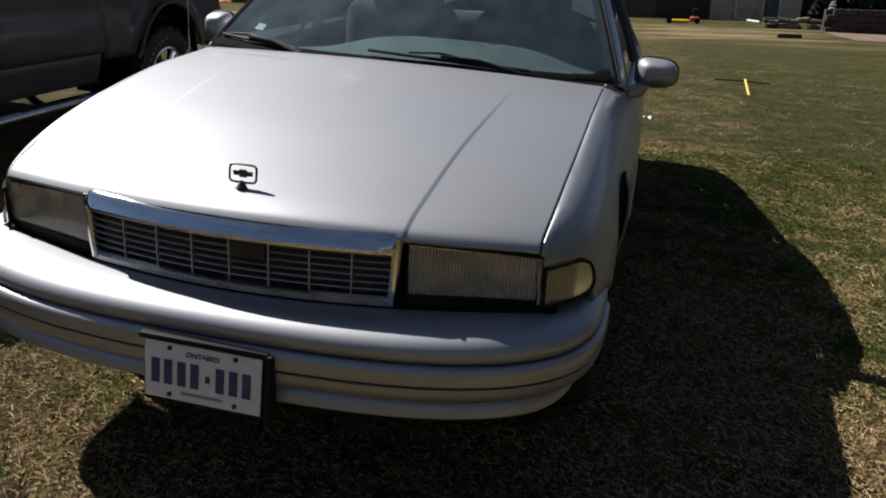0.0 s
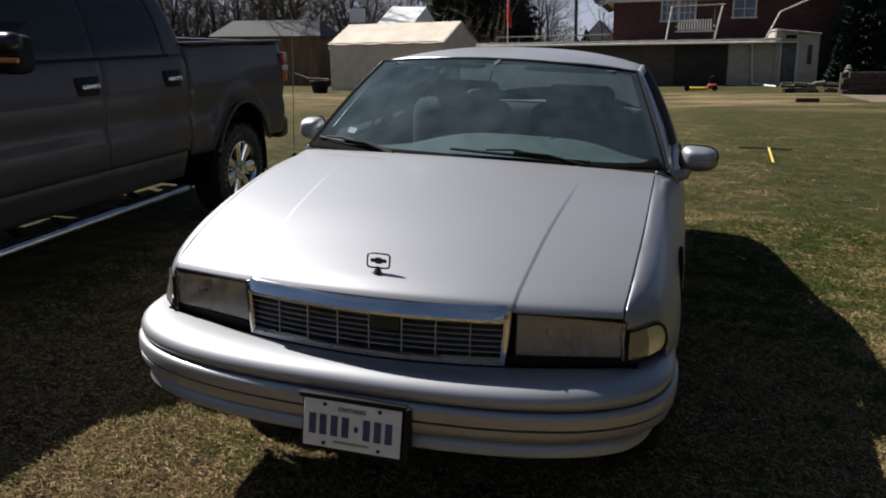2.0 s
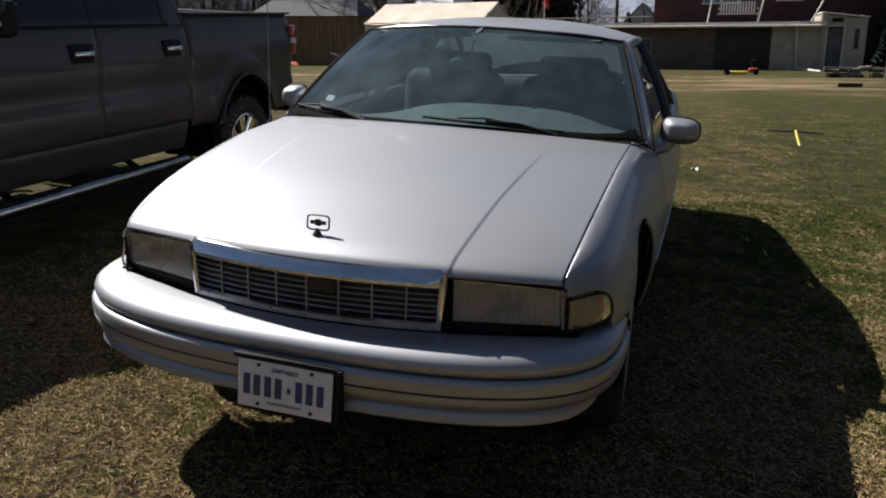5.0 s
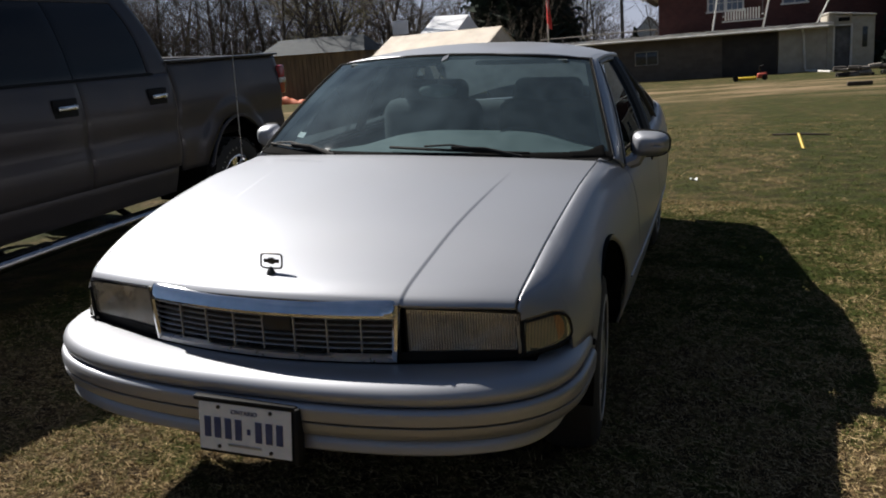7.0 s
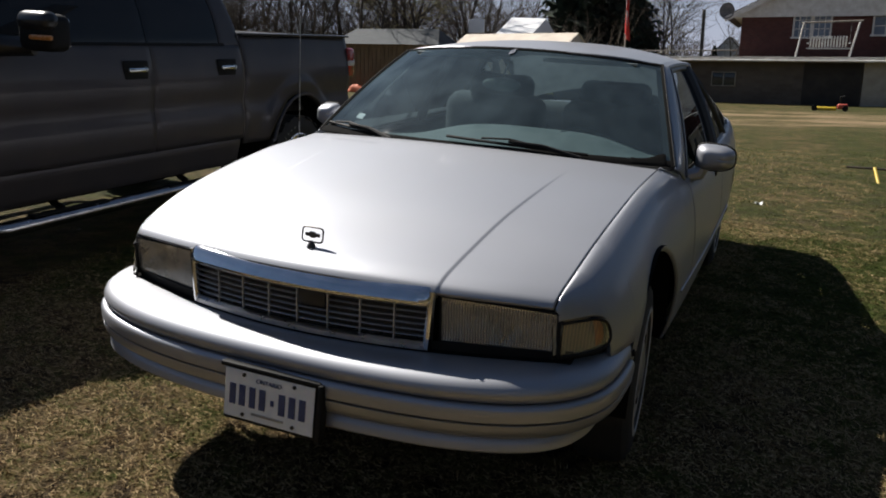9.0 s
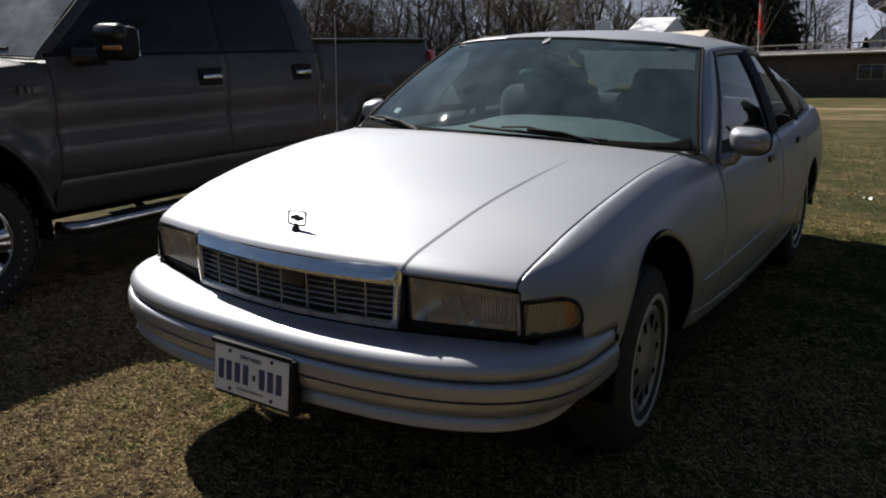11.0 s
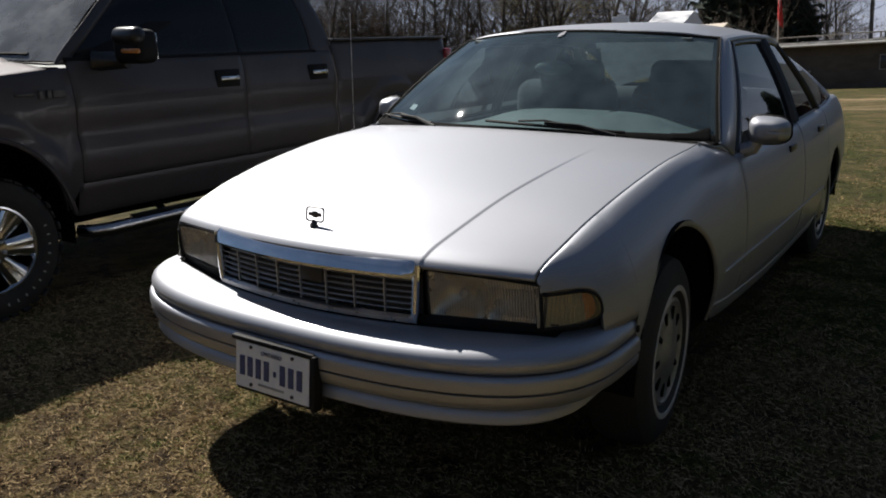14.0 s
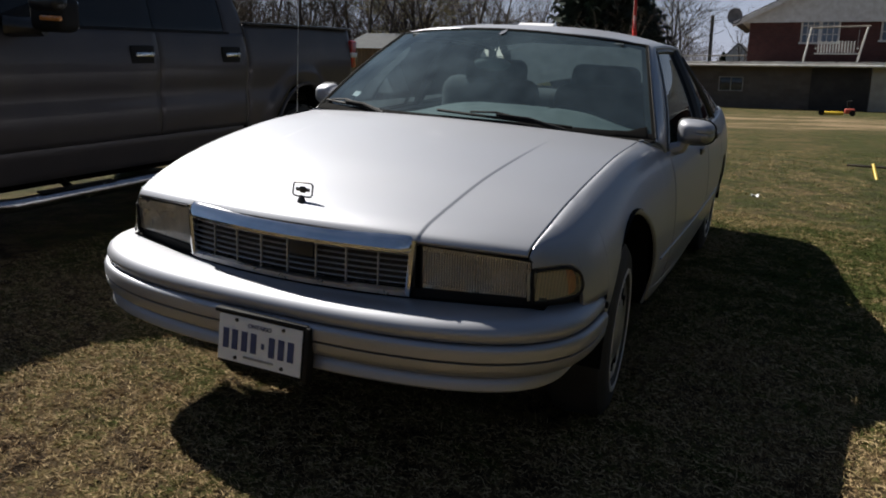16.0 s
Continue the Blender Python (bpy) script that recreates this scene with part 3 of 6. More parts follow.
for sgn in (1, -1):
    g = side_panel(0.286, 1.715, fender_foot, 60, extra=arch_steps + lin(0.40, 0.445, 12) + [0.4465, 0.619, 0.6205])
    fender = part("front_fender", g if sgn > 0 else mirrored(g), M_SILVER, car, solid=0.012)
    lip = [(side_at(y, low_front(y)) - 0.004, y, low_front(y)) for y in sorted(arch_steps)]
    lip = tube([(sgn * (p[0] - 0.003), p[1], p[2]) for p in lip], 0.005, 6)
    part("arch_lip", lip, M_SILVER, fender)
    g = side_panel(1.722, 2.862, lambda y: rocker_z(y) + 0.075, 30)
    door = part("front_door", g if sgn > 0 else mirrored(g), M_SILVER, car, solid=0.02)
    hx = side_at(2.6, 0.855)
    part("door_handle", box((sgn * (hx + 0.004), 2.60, 0.853), (0.016, 0.13, 0.034), 0.007), M_BLACK_GLOSS, door, "black flush door handle")
    g = side_panel(2.868, 3.60, lambda y: max(rocker_z(y) + 0.075, arch(y, REAR_Y, 0.40, 0.39, WHEEL_Z)), 30)
    door2 = part("rear_door", g if sgn > 0 else mirrored(g), M_SILVER, car, solid=0.02)
    hx = side_at(3.36, 0.87)
    part("door_handle", box((sgn * (hx + 0.004), 3.36, 0.868), (0.016, 0.13, 0.034), 0.007), M_BLACK_GLOSS, door2, "black flush door handle")
    g = side_panel(3.606, 4.96, low_rear, 50, extra=rear_steps)
    part("quarter_panel", g if sgn > 0 else mirrored(g), M_SILVER, car, solid=0.012)
    g = side_panel(1.40, 3.60, lambda y: rocker_z(y) - 0.0, 30, top=lambda y: rocker_z(y) + 0.071, rows=4)
    part("rocker_panel", g if sgn > 0 else mirrored(g), M_SILVER, car, solid=0.02)
    # side moulding
    path = [(sgn * (side_at(y, 0.52) + 0.003), y, 0.52) for y in lin(1.45, 3.5, 24)]
    part("side_moulding", tube(path, 0.0045, 6), M_SILVER, car)
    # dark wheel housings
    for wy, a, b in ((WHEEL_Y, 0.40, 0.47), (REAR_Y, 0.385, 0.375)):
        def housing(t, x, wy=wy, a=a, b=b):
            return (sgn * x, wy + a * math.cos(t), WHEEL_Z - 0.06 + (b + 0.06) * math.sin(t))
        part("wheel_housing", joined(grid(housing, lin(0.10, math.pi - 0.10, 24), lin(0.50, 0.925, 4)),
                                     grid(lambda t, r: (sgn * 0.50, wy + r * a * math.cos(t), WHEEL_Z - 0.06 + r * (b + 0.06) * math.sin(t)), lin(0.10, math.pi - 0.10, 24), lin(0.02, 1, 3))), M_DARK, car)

# inner shell that closes the gaps and the engine bay, near-black for their shade
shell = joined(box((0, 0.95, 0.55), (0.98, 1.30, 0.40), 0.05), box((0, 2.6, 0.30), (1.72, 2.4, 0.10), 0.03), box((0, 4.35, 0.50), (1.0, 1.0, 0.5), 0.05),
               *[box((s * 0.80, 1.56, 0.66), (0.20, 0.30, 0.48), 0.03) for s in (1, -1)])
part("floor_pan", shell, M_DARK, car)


# bumper: a section swept round the nose
def bumper_plan(t, off):
    """t from -1 to 1 round the bumper; off is how far outwards."""
    a = t * math.pi / 2
    sx, cy = math.sin(a), math.cos(a)
    wide = 0.924 if t > 0 else 0.952
    x = wide * math.copysign(abs(sx) ** (2 / 2.6), sx)
    y = 0.62 - 0.61 * abs(cy) ** (2 / 3.4)
    e = 1e-3
    b = min(max(t + e, -1), 1) * math.pi / 2
    c = min(max(t - e, -1), 1) * math.pi / 2
    dx = wide * (math.copysign(abs(math.sin(b)) ** (2 / 2.6), b) - math.copysign(abs(math.sin(c)) ** (2 / 2.6), c))
    dy = -0.61 * (abs(math.cos(b)) ** (2 / 3.4) - abs(math.cos(c)) ** (2 / 3.4))
    k = math.hypot(dx, dy) or 1
    return x + off * dy / k, y - off * dx / k


round_steps = [math.copysign(1 - (1 - abs(t)) ** 1.5, t) for t in lin(-1, 1, 97)]


def swept(section, steps=round_steps, rise=0.0):
    return grid(lambda t, p: (*bumper_plan(t, p[0]), p[1] + rise * abs(t) ** 6), steps, section, flip=True)


upper = [(-0.205, 0.600), (-0.16, 0.603), (-0.10, 0.602), (-0.055, 0.596), (-0.028, 0.586), (-0.011, 0.572), (-0.004, 0.556), (-0.004, 0.544), (-0.009, 0.534), (-0.012, 0.528), (-0.015, 0.5258)]
lower_band = [(-0.015, 0.5252), (-0.003, 0.5235), (0.004, 0.519), (0.008, 0.510), (0.008, 0.495), (0.007, 0.478), (0.003, 0.473)]
band_two = [(0.001, 0.471), (0.005, 0.468), (0.003, 0.450), (-0.003, 0.434), (-0.014, 0.424), (-0.034, 0.420)]
bumper = part("front_bumper", swept(upper), M_SILVER, car, solid=0.01)
part("rub_strip", swept(lower_band), M_SILVER, bumper, solid=0.008)
part("lower_strip", swept(band_two), M_SILVER, bumper, solid=0.008)
part("seam", swept([(0.0030, 0.4728), (0.0030, 0.4712)]), M_BLACK, bumper)
valance_steps = [t for t in round_steps if abs(t) < 0.97]
part("valance", grid(lambda t, p: (*bumper_plan(t, p[0] - 0.035 * smooth01((abs(t) - 0.55) / 0.4)), p[1] + 0.02 * smooth01((abs(t) - 0.8) / 0.2) * (0.425 - p[1]) / 0.053), valance_steps, [(-0.035, 0.425), (-0.022, 0.415), (-0.014, 0.400), (-0.012, 0.382), (-0.020, 0.374), (-0.05, 0.372)], flip=True), M_SILVER, bumper, solid=0.006)
for sgn in (1, -1):
    part("end_cap", box((sgn * 0.924, 0.612, 0.55), (0.010, 0.014, 0.022), 0.004), M_BLACK, bumper)

# the dark panel behind lamps and grille
part("front_panel", joined(grid(lambda x, z: (x, nose_y(x) + 0.10 + 0.05 * smooth01((abs(x) - 0.7) / 0.1), z), lin(-0.80, 0.80, 41), lin(0.45, 0.79, 5)),
                           grid(lambda x, y: (x, nose_y(x) + y, 0.606), lin(-0.80, 0.80, 41), lin(0.0, 0.11, 3))), M_DARK, car, solid=0.01)

# grille: chrome frame, thin bars
GX, GZ0, GZ1 = 0.412, 0.612, 0.752


def grille_y(x):
    return nose_y(x) + 0.012


def header_end(x):
    """1 along the header, falling round to 0 at its ends."""
    k = max(0.0, (abs(x) - 0.40) / 0.028)
    return math.sqrt(max(0.0, 1 - k * k))


grille = part("grille", joined(
    grid(lambda x, p: (x, grille_y(x) + p[0] * header_end(x) + 0.014 * (1 - header_end(x)), p[1] + (0.774 - p[1]) * 0.75 * (1 - header_end(x))), [-0.428, -0.427, -0.424, -0.419, -0.412] + lin(-0.40, 0.40, 33) + [0.412, 0.419, 0.424, 0.427, 0.428], [(0.012, 0.799), (-0.006, 0.796), (-0.016, 0.787), (-0.026, 0.772), (-0.033, 0.758), (-0.032, 0.752), (-0.022, 0.748), (0.008, 0.746)]),
), M_CHROME, car, "bright chrome header over the grille")
part("frame_bar", grid(lambda x, p: (x, grille_y(x) + p[0], p[1]), lin(-0.412, 0.412, 35), [(0.03, 0.624), (0.0, 0.626), (-0.010, 0.620), (-0.010, 0.610), (-0.002, 0.605), (0.03, 0.604)]), M_CHROME_DULL, grille, solid=0.003)
for sgn in (1, -1):
    part("frame_side", tube([(sgn * (0.418 - 0.010 * (0.775 - z) / 0.15), grille_y(0.41) - 0.006, z) for z in lin(0.785, 0.612, 8)], [0.010, 0.012, 0.012, 0.012, 0.012, 0.012, 0.011, 0.010], 8), M_CHROME, grille)
for k in range(1, 8):
    x = -0.412 + 0.824 * k / 8
    part("grille_post", box((x, grille_y(x) + 0.002, 0.687), (0.0034, 0.010, 0.128), 0.001, 1), M_GRILLE, grille)
for k in range(1, 7):
    z = 0.626 + 0.126 * k / 7
    part("grille_bar", grid(lambda x, p: (x, grille_y(x) + 0.003 + p[0], z + p[1]), lin(-0.408, 0.408, 31), [(0.007, 0.0016), (-0.002, 0.0016), (-0.004, 0.0), (-0.002, -0.0016), (0.007, -0.0016)]), M_GRILLE, grille)
part("frame_top", tube([(x, grille_y(x) - 0.006, 0.7425) for x in lin(-0.410, 0.410, 31)], 0.0035, 6), M_CHROME, grille)
part("centre_block", box((0.052, grille_y(0) + 0.005, 0.716), (0.092, 0.02, 0.044), 0.004), M_BLACK_GLOSS, grille, "black block where an emblem sat")
part("grille_screen", grid(lambda x, z: (x, grille_y(x) + 0.035, z), lin(-0.41, 0.41, 21), lin(0.61, 0.76, 3)), M_SCREEN, grille)

# head lamps and corner lamps
for sgn in (1, -1):
    def lamp_y(x):
        return nose_y(x) + 0.018 - 0.016 * max(0.0, (x - 0.437) / 0.319) ** 3

    def lens(u, v, deep=0.0, flute=True):
        x = 0.437 + (0.756 - 0.437) * u
        zt, zb = nose_z(x) - 0.012, 0.628
        ripple = 0.0030 * math.sin(u * 2 * math.pi * 42) * (1 if 0.05 < v < 0.95 else 0) if flute else 0
        return (sgn * x, lamp_y(x) + 0.02 * (1 - v) * 0 + ripple + 0.012 * (v * 0.9) + deep, zt + (zb - zt) * v)
    lamp = part("headlamp", grid(lens, lin(0, 1, 253), lin(0, 1, 12), flip=sgn < 0), M_LENS, car, "hazy ribbed glass headlamp")
    lamp.visible_shadow = False
    part("bezel", joined(*[tube([lens(u, v, 0.001, False) for u, v in side], 0.0042, 6) for side in ([(u, 0) for u in lin(0, 1, 9)], [(u, 1) for u in lin(0, 1, 9)], [(0, v) for v in lin(0, 1, 3)], [(1, v) for v in lin(0, 1, 3)])]), M_BLACK, lamp)
    for cx in (0.517, 0.676):
        part("bulb", ball((sgn * cx, lamp_y(cx) + 0.058, 0.690), (0.014, 0.020, 0.012), 12, 6), M_CLEAR_LENS, lamp)
    part("reflector", grid(lambda u, v: lens(u, v, 0.012 + 0.062 * (1 - abs(2 * ((2 * u) % 1.0) - 1) ** 2.5) * (1 - (2 * v - 1) ** 2), False), lin(0, 1, 49), lin(0, 1, 19)), M_LAMPCHROME, lamp)

    def corner(u, v, deep=0.0):
        y = 0.286 + 0.155 * u
        k = (1 - min(u, 1.0) ** 5) ** 0.4
        zt, zb = 0.664 + 0.056 * k, 0.664 - 0.040 * k
        z = zt + (zb - zt) * v
        return (sgn * (side_at(y, z) + 0.002 - deep), y, z)
    marker = part("corner_lamp", grid(lambda u, v: corner(u, v), lin(0, 0.70, 24), lin(0, 1, 8), flip=sgn < 0), M_CORNER, car, "hazy corner lamp with amber end")
    marker.visible_shadow = False
    part("amber_lens", grid(lambda u, v: corner(u, v), lin(0.70, 0.9, 10) + lin(0.91, 1, 12), lin(0, 1, 8), flip=sgn < 0), M_AMBER, marker)
    part("amber_shell", grid(lambda u, v: corner(u, v, 0.02), lin(0.76, 0.99, 10), lin(0, 1, 6)), M_AMBER_SOLID, marker)
    part("lamp_shell", grid(lambda u, v: corner(u, v, 0.022), lin(0, 0.78, 10), lin(0, 1, 6)), M_LAMPSHELL, marker)
    part("lamp_divider", box((sgn * 0.764, 0.302, 0.672), (0.010, 0.03, 0.112), 0.003), M_BLACK, marker)
    part("bezel", tube([corner(u, 0, -0.001) for u in lin(0, 0.9, 12) + lin(0.91, 1, 10)] + [corner(u, 1, -0.001) for u in lin(0.99, 0.9, 10) + lin(0.88, 0, 12)], 0.0045, 6), M_BLACK, marker)
part("lamp_gasket", joined(*[grid(lambda y, z: (s * (side_at(max(y, 0.29), z) - 0.028), y, z), lin(0.29, 0.47, 12), lin(0.595, 0.735, 5)) for s in (1, -1)],
                           grid(lambda x, z: (x, nose_y(x) + 0.02, z), lin(-0.80, 0.80, 41), lin(0.598, 0.632, 2))), M_BLACK, car)

# stand-up hood ornament: a frame with a cross-shaped badge on a stalk
orn = part("hood_ornament", lathe([(0.001, 0.0), (0.013, 0.0), (0.012, 0.010), (0.007, 0.016), (0.005, 0.022)], (0, 0.214, hood_z(0, 0.214) - 0.002), 16, "z"), M_DIMCHROME, car, "stand-up dull metal hood ornament")
oz = 0.880
part("stalk", tube([(0, 0.214, 0.845), (0, 0.218, oz - 0.022)], 0.004, 8), M_DIMCHROME, orn)


def rounded_ring(w, h, r, y, zc, tilt=0.0):
    pts = []
    for k in range(24):
        a = 2 * math.pi * (k + 0.5) / 24
        sx, sz = math.cos(a), math.sin(a)
        x = w * math.copysign(abs(sx) ** 0.35, sx)
        z = h * math.copysign(abs(sz) ** 0.35, sz)
        pts.append((x, y + tilt * z, zc + z))
    return pts


ring = rounded_ring(0.036, 0.022, 0.006, 0.222, oz, 0.15)
part("ring", tube(ring + ring[:2], 0.0030, 6), M_DIMCHROME, orn)
part("badge", joined(box((0, 0.222, oz), (0.052, 0.005, 0.012), 0.002), box((0, 0.222, oz), (0.020, 0.006, 0.020), 0.002)), M_DIMCHROME, orn)

# licence plate, its holder and its bars instead of characters
plate_tilt = pose(0.002, -0.013, 0.432, -5, 1.2, 1.5)
plate = part("licence_plate", box((0, 0, 0), (0.302, 0.003, 0.148), 0.001, 1, plate_tilt), M_PLATE, car, "white licence plate with plain blue bars, slightly bent")
part("plate_holder", joined(box((0.006, 0.018, -0.003), (0.335, 0.026, 0.175), 0.012, 2, plate_tilt), box((0.170, 0.010, 0.0), (0.016, 0.04, 0.175), 0.006, 2, plate_tilt), box((0.0, 0.008, 0.084), (0.335, 0.03, 0.016), 0.006, 2, plate_tilt)), M_BLACK, plate, "black plastic plate holder")
for k, x in enumerate((-0.122, -0.089, -0.054, -0.020, 0.046, 0.080, 0.114)):
    part("plate_bar", box((x, -0.003, -0.002), (0.022, 0.0025, 0.064), 0.001, 1, plate_tilt), M_PLATE_INK, plate)
part("plate_crest", box((0.014, -0.003, -0.004), (0.012, 0.002, 0.018), 0.001, 1, plate_tilt), M_PLATE_INK, plate)
part("plate_motto", box((0.0, -0.003, -0.052), (0.11, 0.002, 0.008), 0.001, 1, plate_tilt), M_HUBCAP, plate)
for x in (-0.085, 0.085):
    for z in (-0.06, 0.062):
        part("plate_screw", lathe([(0.0005, -0.004), (0.006, -0.003), (0.006, 0.001)], tuple(plate_tilt @ Vector((x, -0.002, z))), 10, "y"), M_BLACK_GLOSS, plate)
word = bpy.data.curves.new("plate_word", "FONT")
word.body, word.size, word.extrude, word.align_x = "ONTARIO", 0.019, 0.0008, "CENTER"
word_ob = bpy.data.objects.new("plate_word_source", word)
word_mesh = bpy.data.meshes.new_from_object(word_ob)
bpy.data.objects.remove(word_ob)
wv = [tuple(plate_tilt @ Vector((v.co.x, -0.0035 - v.co.z, 0.046 + v.co.y))) for v in word_mesh.vertices]
wf = [tuple(p.vertices) for p in word_mesh.polygons]
part("plate_word", (wv, wf), M_PLATE_INK, plate, smooth=False)

# glass house
def ws_base(s):
    return Vector((0.856 * s, 1.640 - 0.265 * (1 - s * s), 0.992 + 0.022 * (1 - s * s)))


def ws_top(s):
    return Vector((0.672 * s, 2.225 - 0.215 * (1 - s * s), 1.378 + 0.044 * (1 - s * s)))


def ws(s, v, off=0.0):
    p = ws_base(s).lerp(ws_top(s), v)
    p.y -= 0.05 * v * (1 - v) * 4 * 0.4
    p.z += 0.012 * v * (1 - v) * 4
    n = Vector((0.35 * s, -0.55, 0.83)).normalized()
    return tuple(p + n * off)


windshield = part("windshield", grid(lambda s, v: ws(s, v), lin(-1, 1, 41), lin(0, 1, 16)), M_WINDSHIELD, car, "tinted windshield with dust and sky reflections in its film")
windshield.visible_shadow = False
band = joined(grid(lambda s, v: ws(s, v, 0.004), lin(-1, 1, 41), lin(-0.01, 0.04, 3)), grid(lambda s, v: ws(s, v, 0.004), lin(-1, 1, 41), lin(0.988, 1.01, 3)),
              *[grid(lambda s, v: ws(k * s, v, 0.004), lin(0.980, 1.005, 4), lin(-0.01, 1.01, 16), flip=k < 0) for k in (1, -1)],
              *[grid(lambda s, v: ws(k * s, v * (0.045 + 0.05 * smooth01((s - 0.82) / 0.14) ** 2), 0.0045), lin(0.80, 0.96, 12), lin(0, 1, 4), flip=k < 0) for k in (1, -1)])
part("windshield_seal", band, M_DARK, windshield, solid=0.003)
for k in (1, -1):
    part("trim_moulding", tube([ws(k * 0.996, v, 0.006) for v in lin(0.0, 1.0, 14)], 0.003, 6), M_BLACK, windshield)
part("cowl", grid(lambda s, v: lerp3((0.80 * s, 1.33 + 0.17 * s * s, 1.00 - 0.02 * s * s), tuple(ws_base(s) + Vector((0, 0.02, -0.006))), v), lin(-1, 1, 31), lin(0, 1, 3)), M_BLACK, car, solid=0.01)

rail_x = curve([1.9, 2.225, 2.8, 3.2, 3.55], [0.672, 0.672, 0.675, 0.662, 0.622])
rail_z = curve([1.9, 2.225, 2.6, 3.1, 3.55], [1.372, 1.378, 1.388, 1.376, 1.335])
crown_z = curve([1.9, 2.01, 2.4, 2.8, 3.2, 3.65], [1.412, 1.422, 1.455, 1.462, 1.450, 1.40])


def roof_point(s, v):
    y0, y1 = 2.225 - 0.215 * (1 - s * s), 3.52 + 0.12 * (1 - s * s)
    y = y0 + (y1 - y0) * v
    k = abs(s) ** 2.6
    yy = max(y, 2.01)
    return (rail_x(max(y, 2.225)) * s, y, crown_z(yy) * (1 - k) + rail_z(max(y, 2.225)) * k)


part("roof", grid(roof_point, lin(-1, 1, 41), lin(0, 1, 40)), M_SILVER, car, solid=0.015)


def pane_side(yb, yt, v):
    """Between belt and roof rail: bottom place yb, top place yt."""
    b = (edge_x(yb) - 0.012, yb, edge_z(yb) - 0.004)
    t = (rail_x(yt) + 0.012, yt, rail_z(yt) - 0.030)
    p = lerp3(b, t, v)
    return (p[0] + 0.030 * v * (1 - v) * 4 * 0.6, p[1], p[2])


for sgn in (1, -1):
    def sided(g):
        return g if sgn > 0 else mirrored(g)
    # pillar between windshield and door
    def pil(u, v):
        a = Vector(ws(0.998, v, 0.006))
        b = Vector(pane_side(1.735, 2.32, v)) + Vector((0.012, -0.012, 0.0))
        p = a.lerp(b, u)
        return tuple(p + Vector((0.55, -0.35, 0.45)).normalized() * 0.014 * math.sin(math.pi * u))
    part("front_pillar", sided(grid(pil, lin(0, 1, 9), lin(-0.02, 1.0, 22))), M_SILVER, car, solid=0.01)
    # corner of the cowl between hood, fender and pillar
    def crn(u, v):
        ye = 1.505 + 0.235 * v
        a = Vector((edge_x(ye) + 0.001, ye, edge_z(ye) + 0.001))
        b = Vector(ws(0.93, -0.02, 0.0)).lerp(Vector(pil(1, 0.0)), v)
        return tuple(a.lerp(b, u))
    part("cowl_corner", sided(grid(crn, lin(0, 1, 5), lin(0, 1, 8))), M_SILVER, car, solid=0.006)
    part("roof_rail", sided(tube([(rail_x(y) + 0.004, y, rail_z(y) - 0.012) for y in lin(2.235, 3.55, 22)], 0.016, 8)), M_SILVER, car)
    fg = part("front_side_window", sided(grid(lambda u, v: pane_side(1.80 + 1.03 * u, 2.36 + 0.50 * u, v), lin(0, 1, 14), lin(0, 1, 10))), M_SIDEGLASS, car, "tinted side window")
    fg.visible_shadow = False
    rg = part("rear_side_window", sided(grid(lambda u, v: pane_side(2.92 + 0.60 * u, 2.93 + 0.42 * u, v), lin(0, 1, 12), lin(0, 1, 10))), M_SIDEGLASS, car, "tinted side window")
    rg.visible_shadow = False
    part("quarter_window", sided(grid(lambda u, v: pane_side(3.58 + 0.60 * u, 3.41 + 0.05 * u, v * (1 - 0.2 * u)), lin(0, 1, 8), lin(0, 1, 8))), M_TINT, car)
    frames = [[pane_side(1.79 + 0.0 * v, 2.35, v) for v in lin(0, 1, 12)], [pane_side(2.875, 2.90, v) for v in lin(0, 1, 12)], [pane_side(3.55, 3.38, v) for v in lin(0, 1, 12)],
              [pane_side(y, y + 0.2, 0.0) for y in lin(1.76, 3.95, 20)], [(rail_x(y) + 0.014, y, rail_z(y) - 0.032) for y in lin(2.33, 3.48, 16)]]
    for k, path in enumerate(frames):
        part("window_frame", sided(tube(path, (0.014, 0.030, 0.020, 0.010, 0.014)[k], 8)), M_BLACK_GLOSS, car)
    # rear pillar
    part("rear_pillar", sided(grid(lambda u, v: pane_side(4.17 + 0.30 * u, 3.465 + 0.085 * u, v), lin(0, 1, 10), lin(-0.02, 1.08, 14))), M_SILVER, car, solid=0.01)
    # sail and mirror
    part("mirror_sail", sided(grid(lambda u, v: pane_side(1.745 + 0.17 * u, 1.79 + 0.16 * u + 0.30 * v, 0.30 * v), lin(0, 1, 5), lin(0, 1, 5))), M_BLACK, car, solid=0.01)
    mc = (0.990, 1.87, 1.018) if sgn > 0 else (-0.930, 1.87, 1.045)

    def shell_pt(u, v):
        # a flat-backed pod, blunt in front, a little lower at its outer end
        k = 1 - 0.14 * math.cos(u) * sgn
        q = math.cos(v) ** 0.55
        return (mc[0] + (0.082 if sgn > 0 else 0.062) * math.copysign(abs(math.cos(u)) ** 0.62, math.cos(u)) * q, mc[1] - 0.085 * math.sin(v), mc[2] + 0.056 * k * math.copysign(abs(math.sin(u)) ** 0.62, math.sin(u)) * q)
    mirror = part("door_mirror", grid(shell_pt, lin(0, 2 * math.pi, 33), lin(0.0, math.pi / 2 - 1e-5, 16)), M_SILVER, car, "silver door mirror", solid=0.006)
    part("mirror_rim", tube([shell_pt(u, 0.0) for u in lin(0, 2 * math.pi, 33)], 0.006, 6), M_BLACK, mirror)
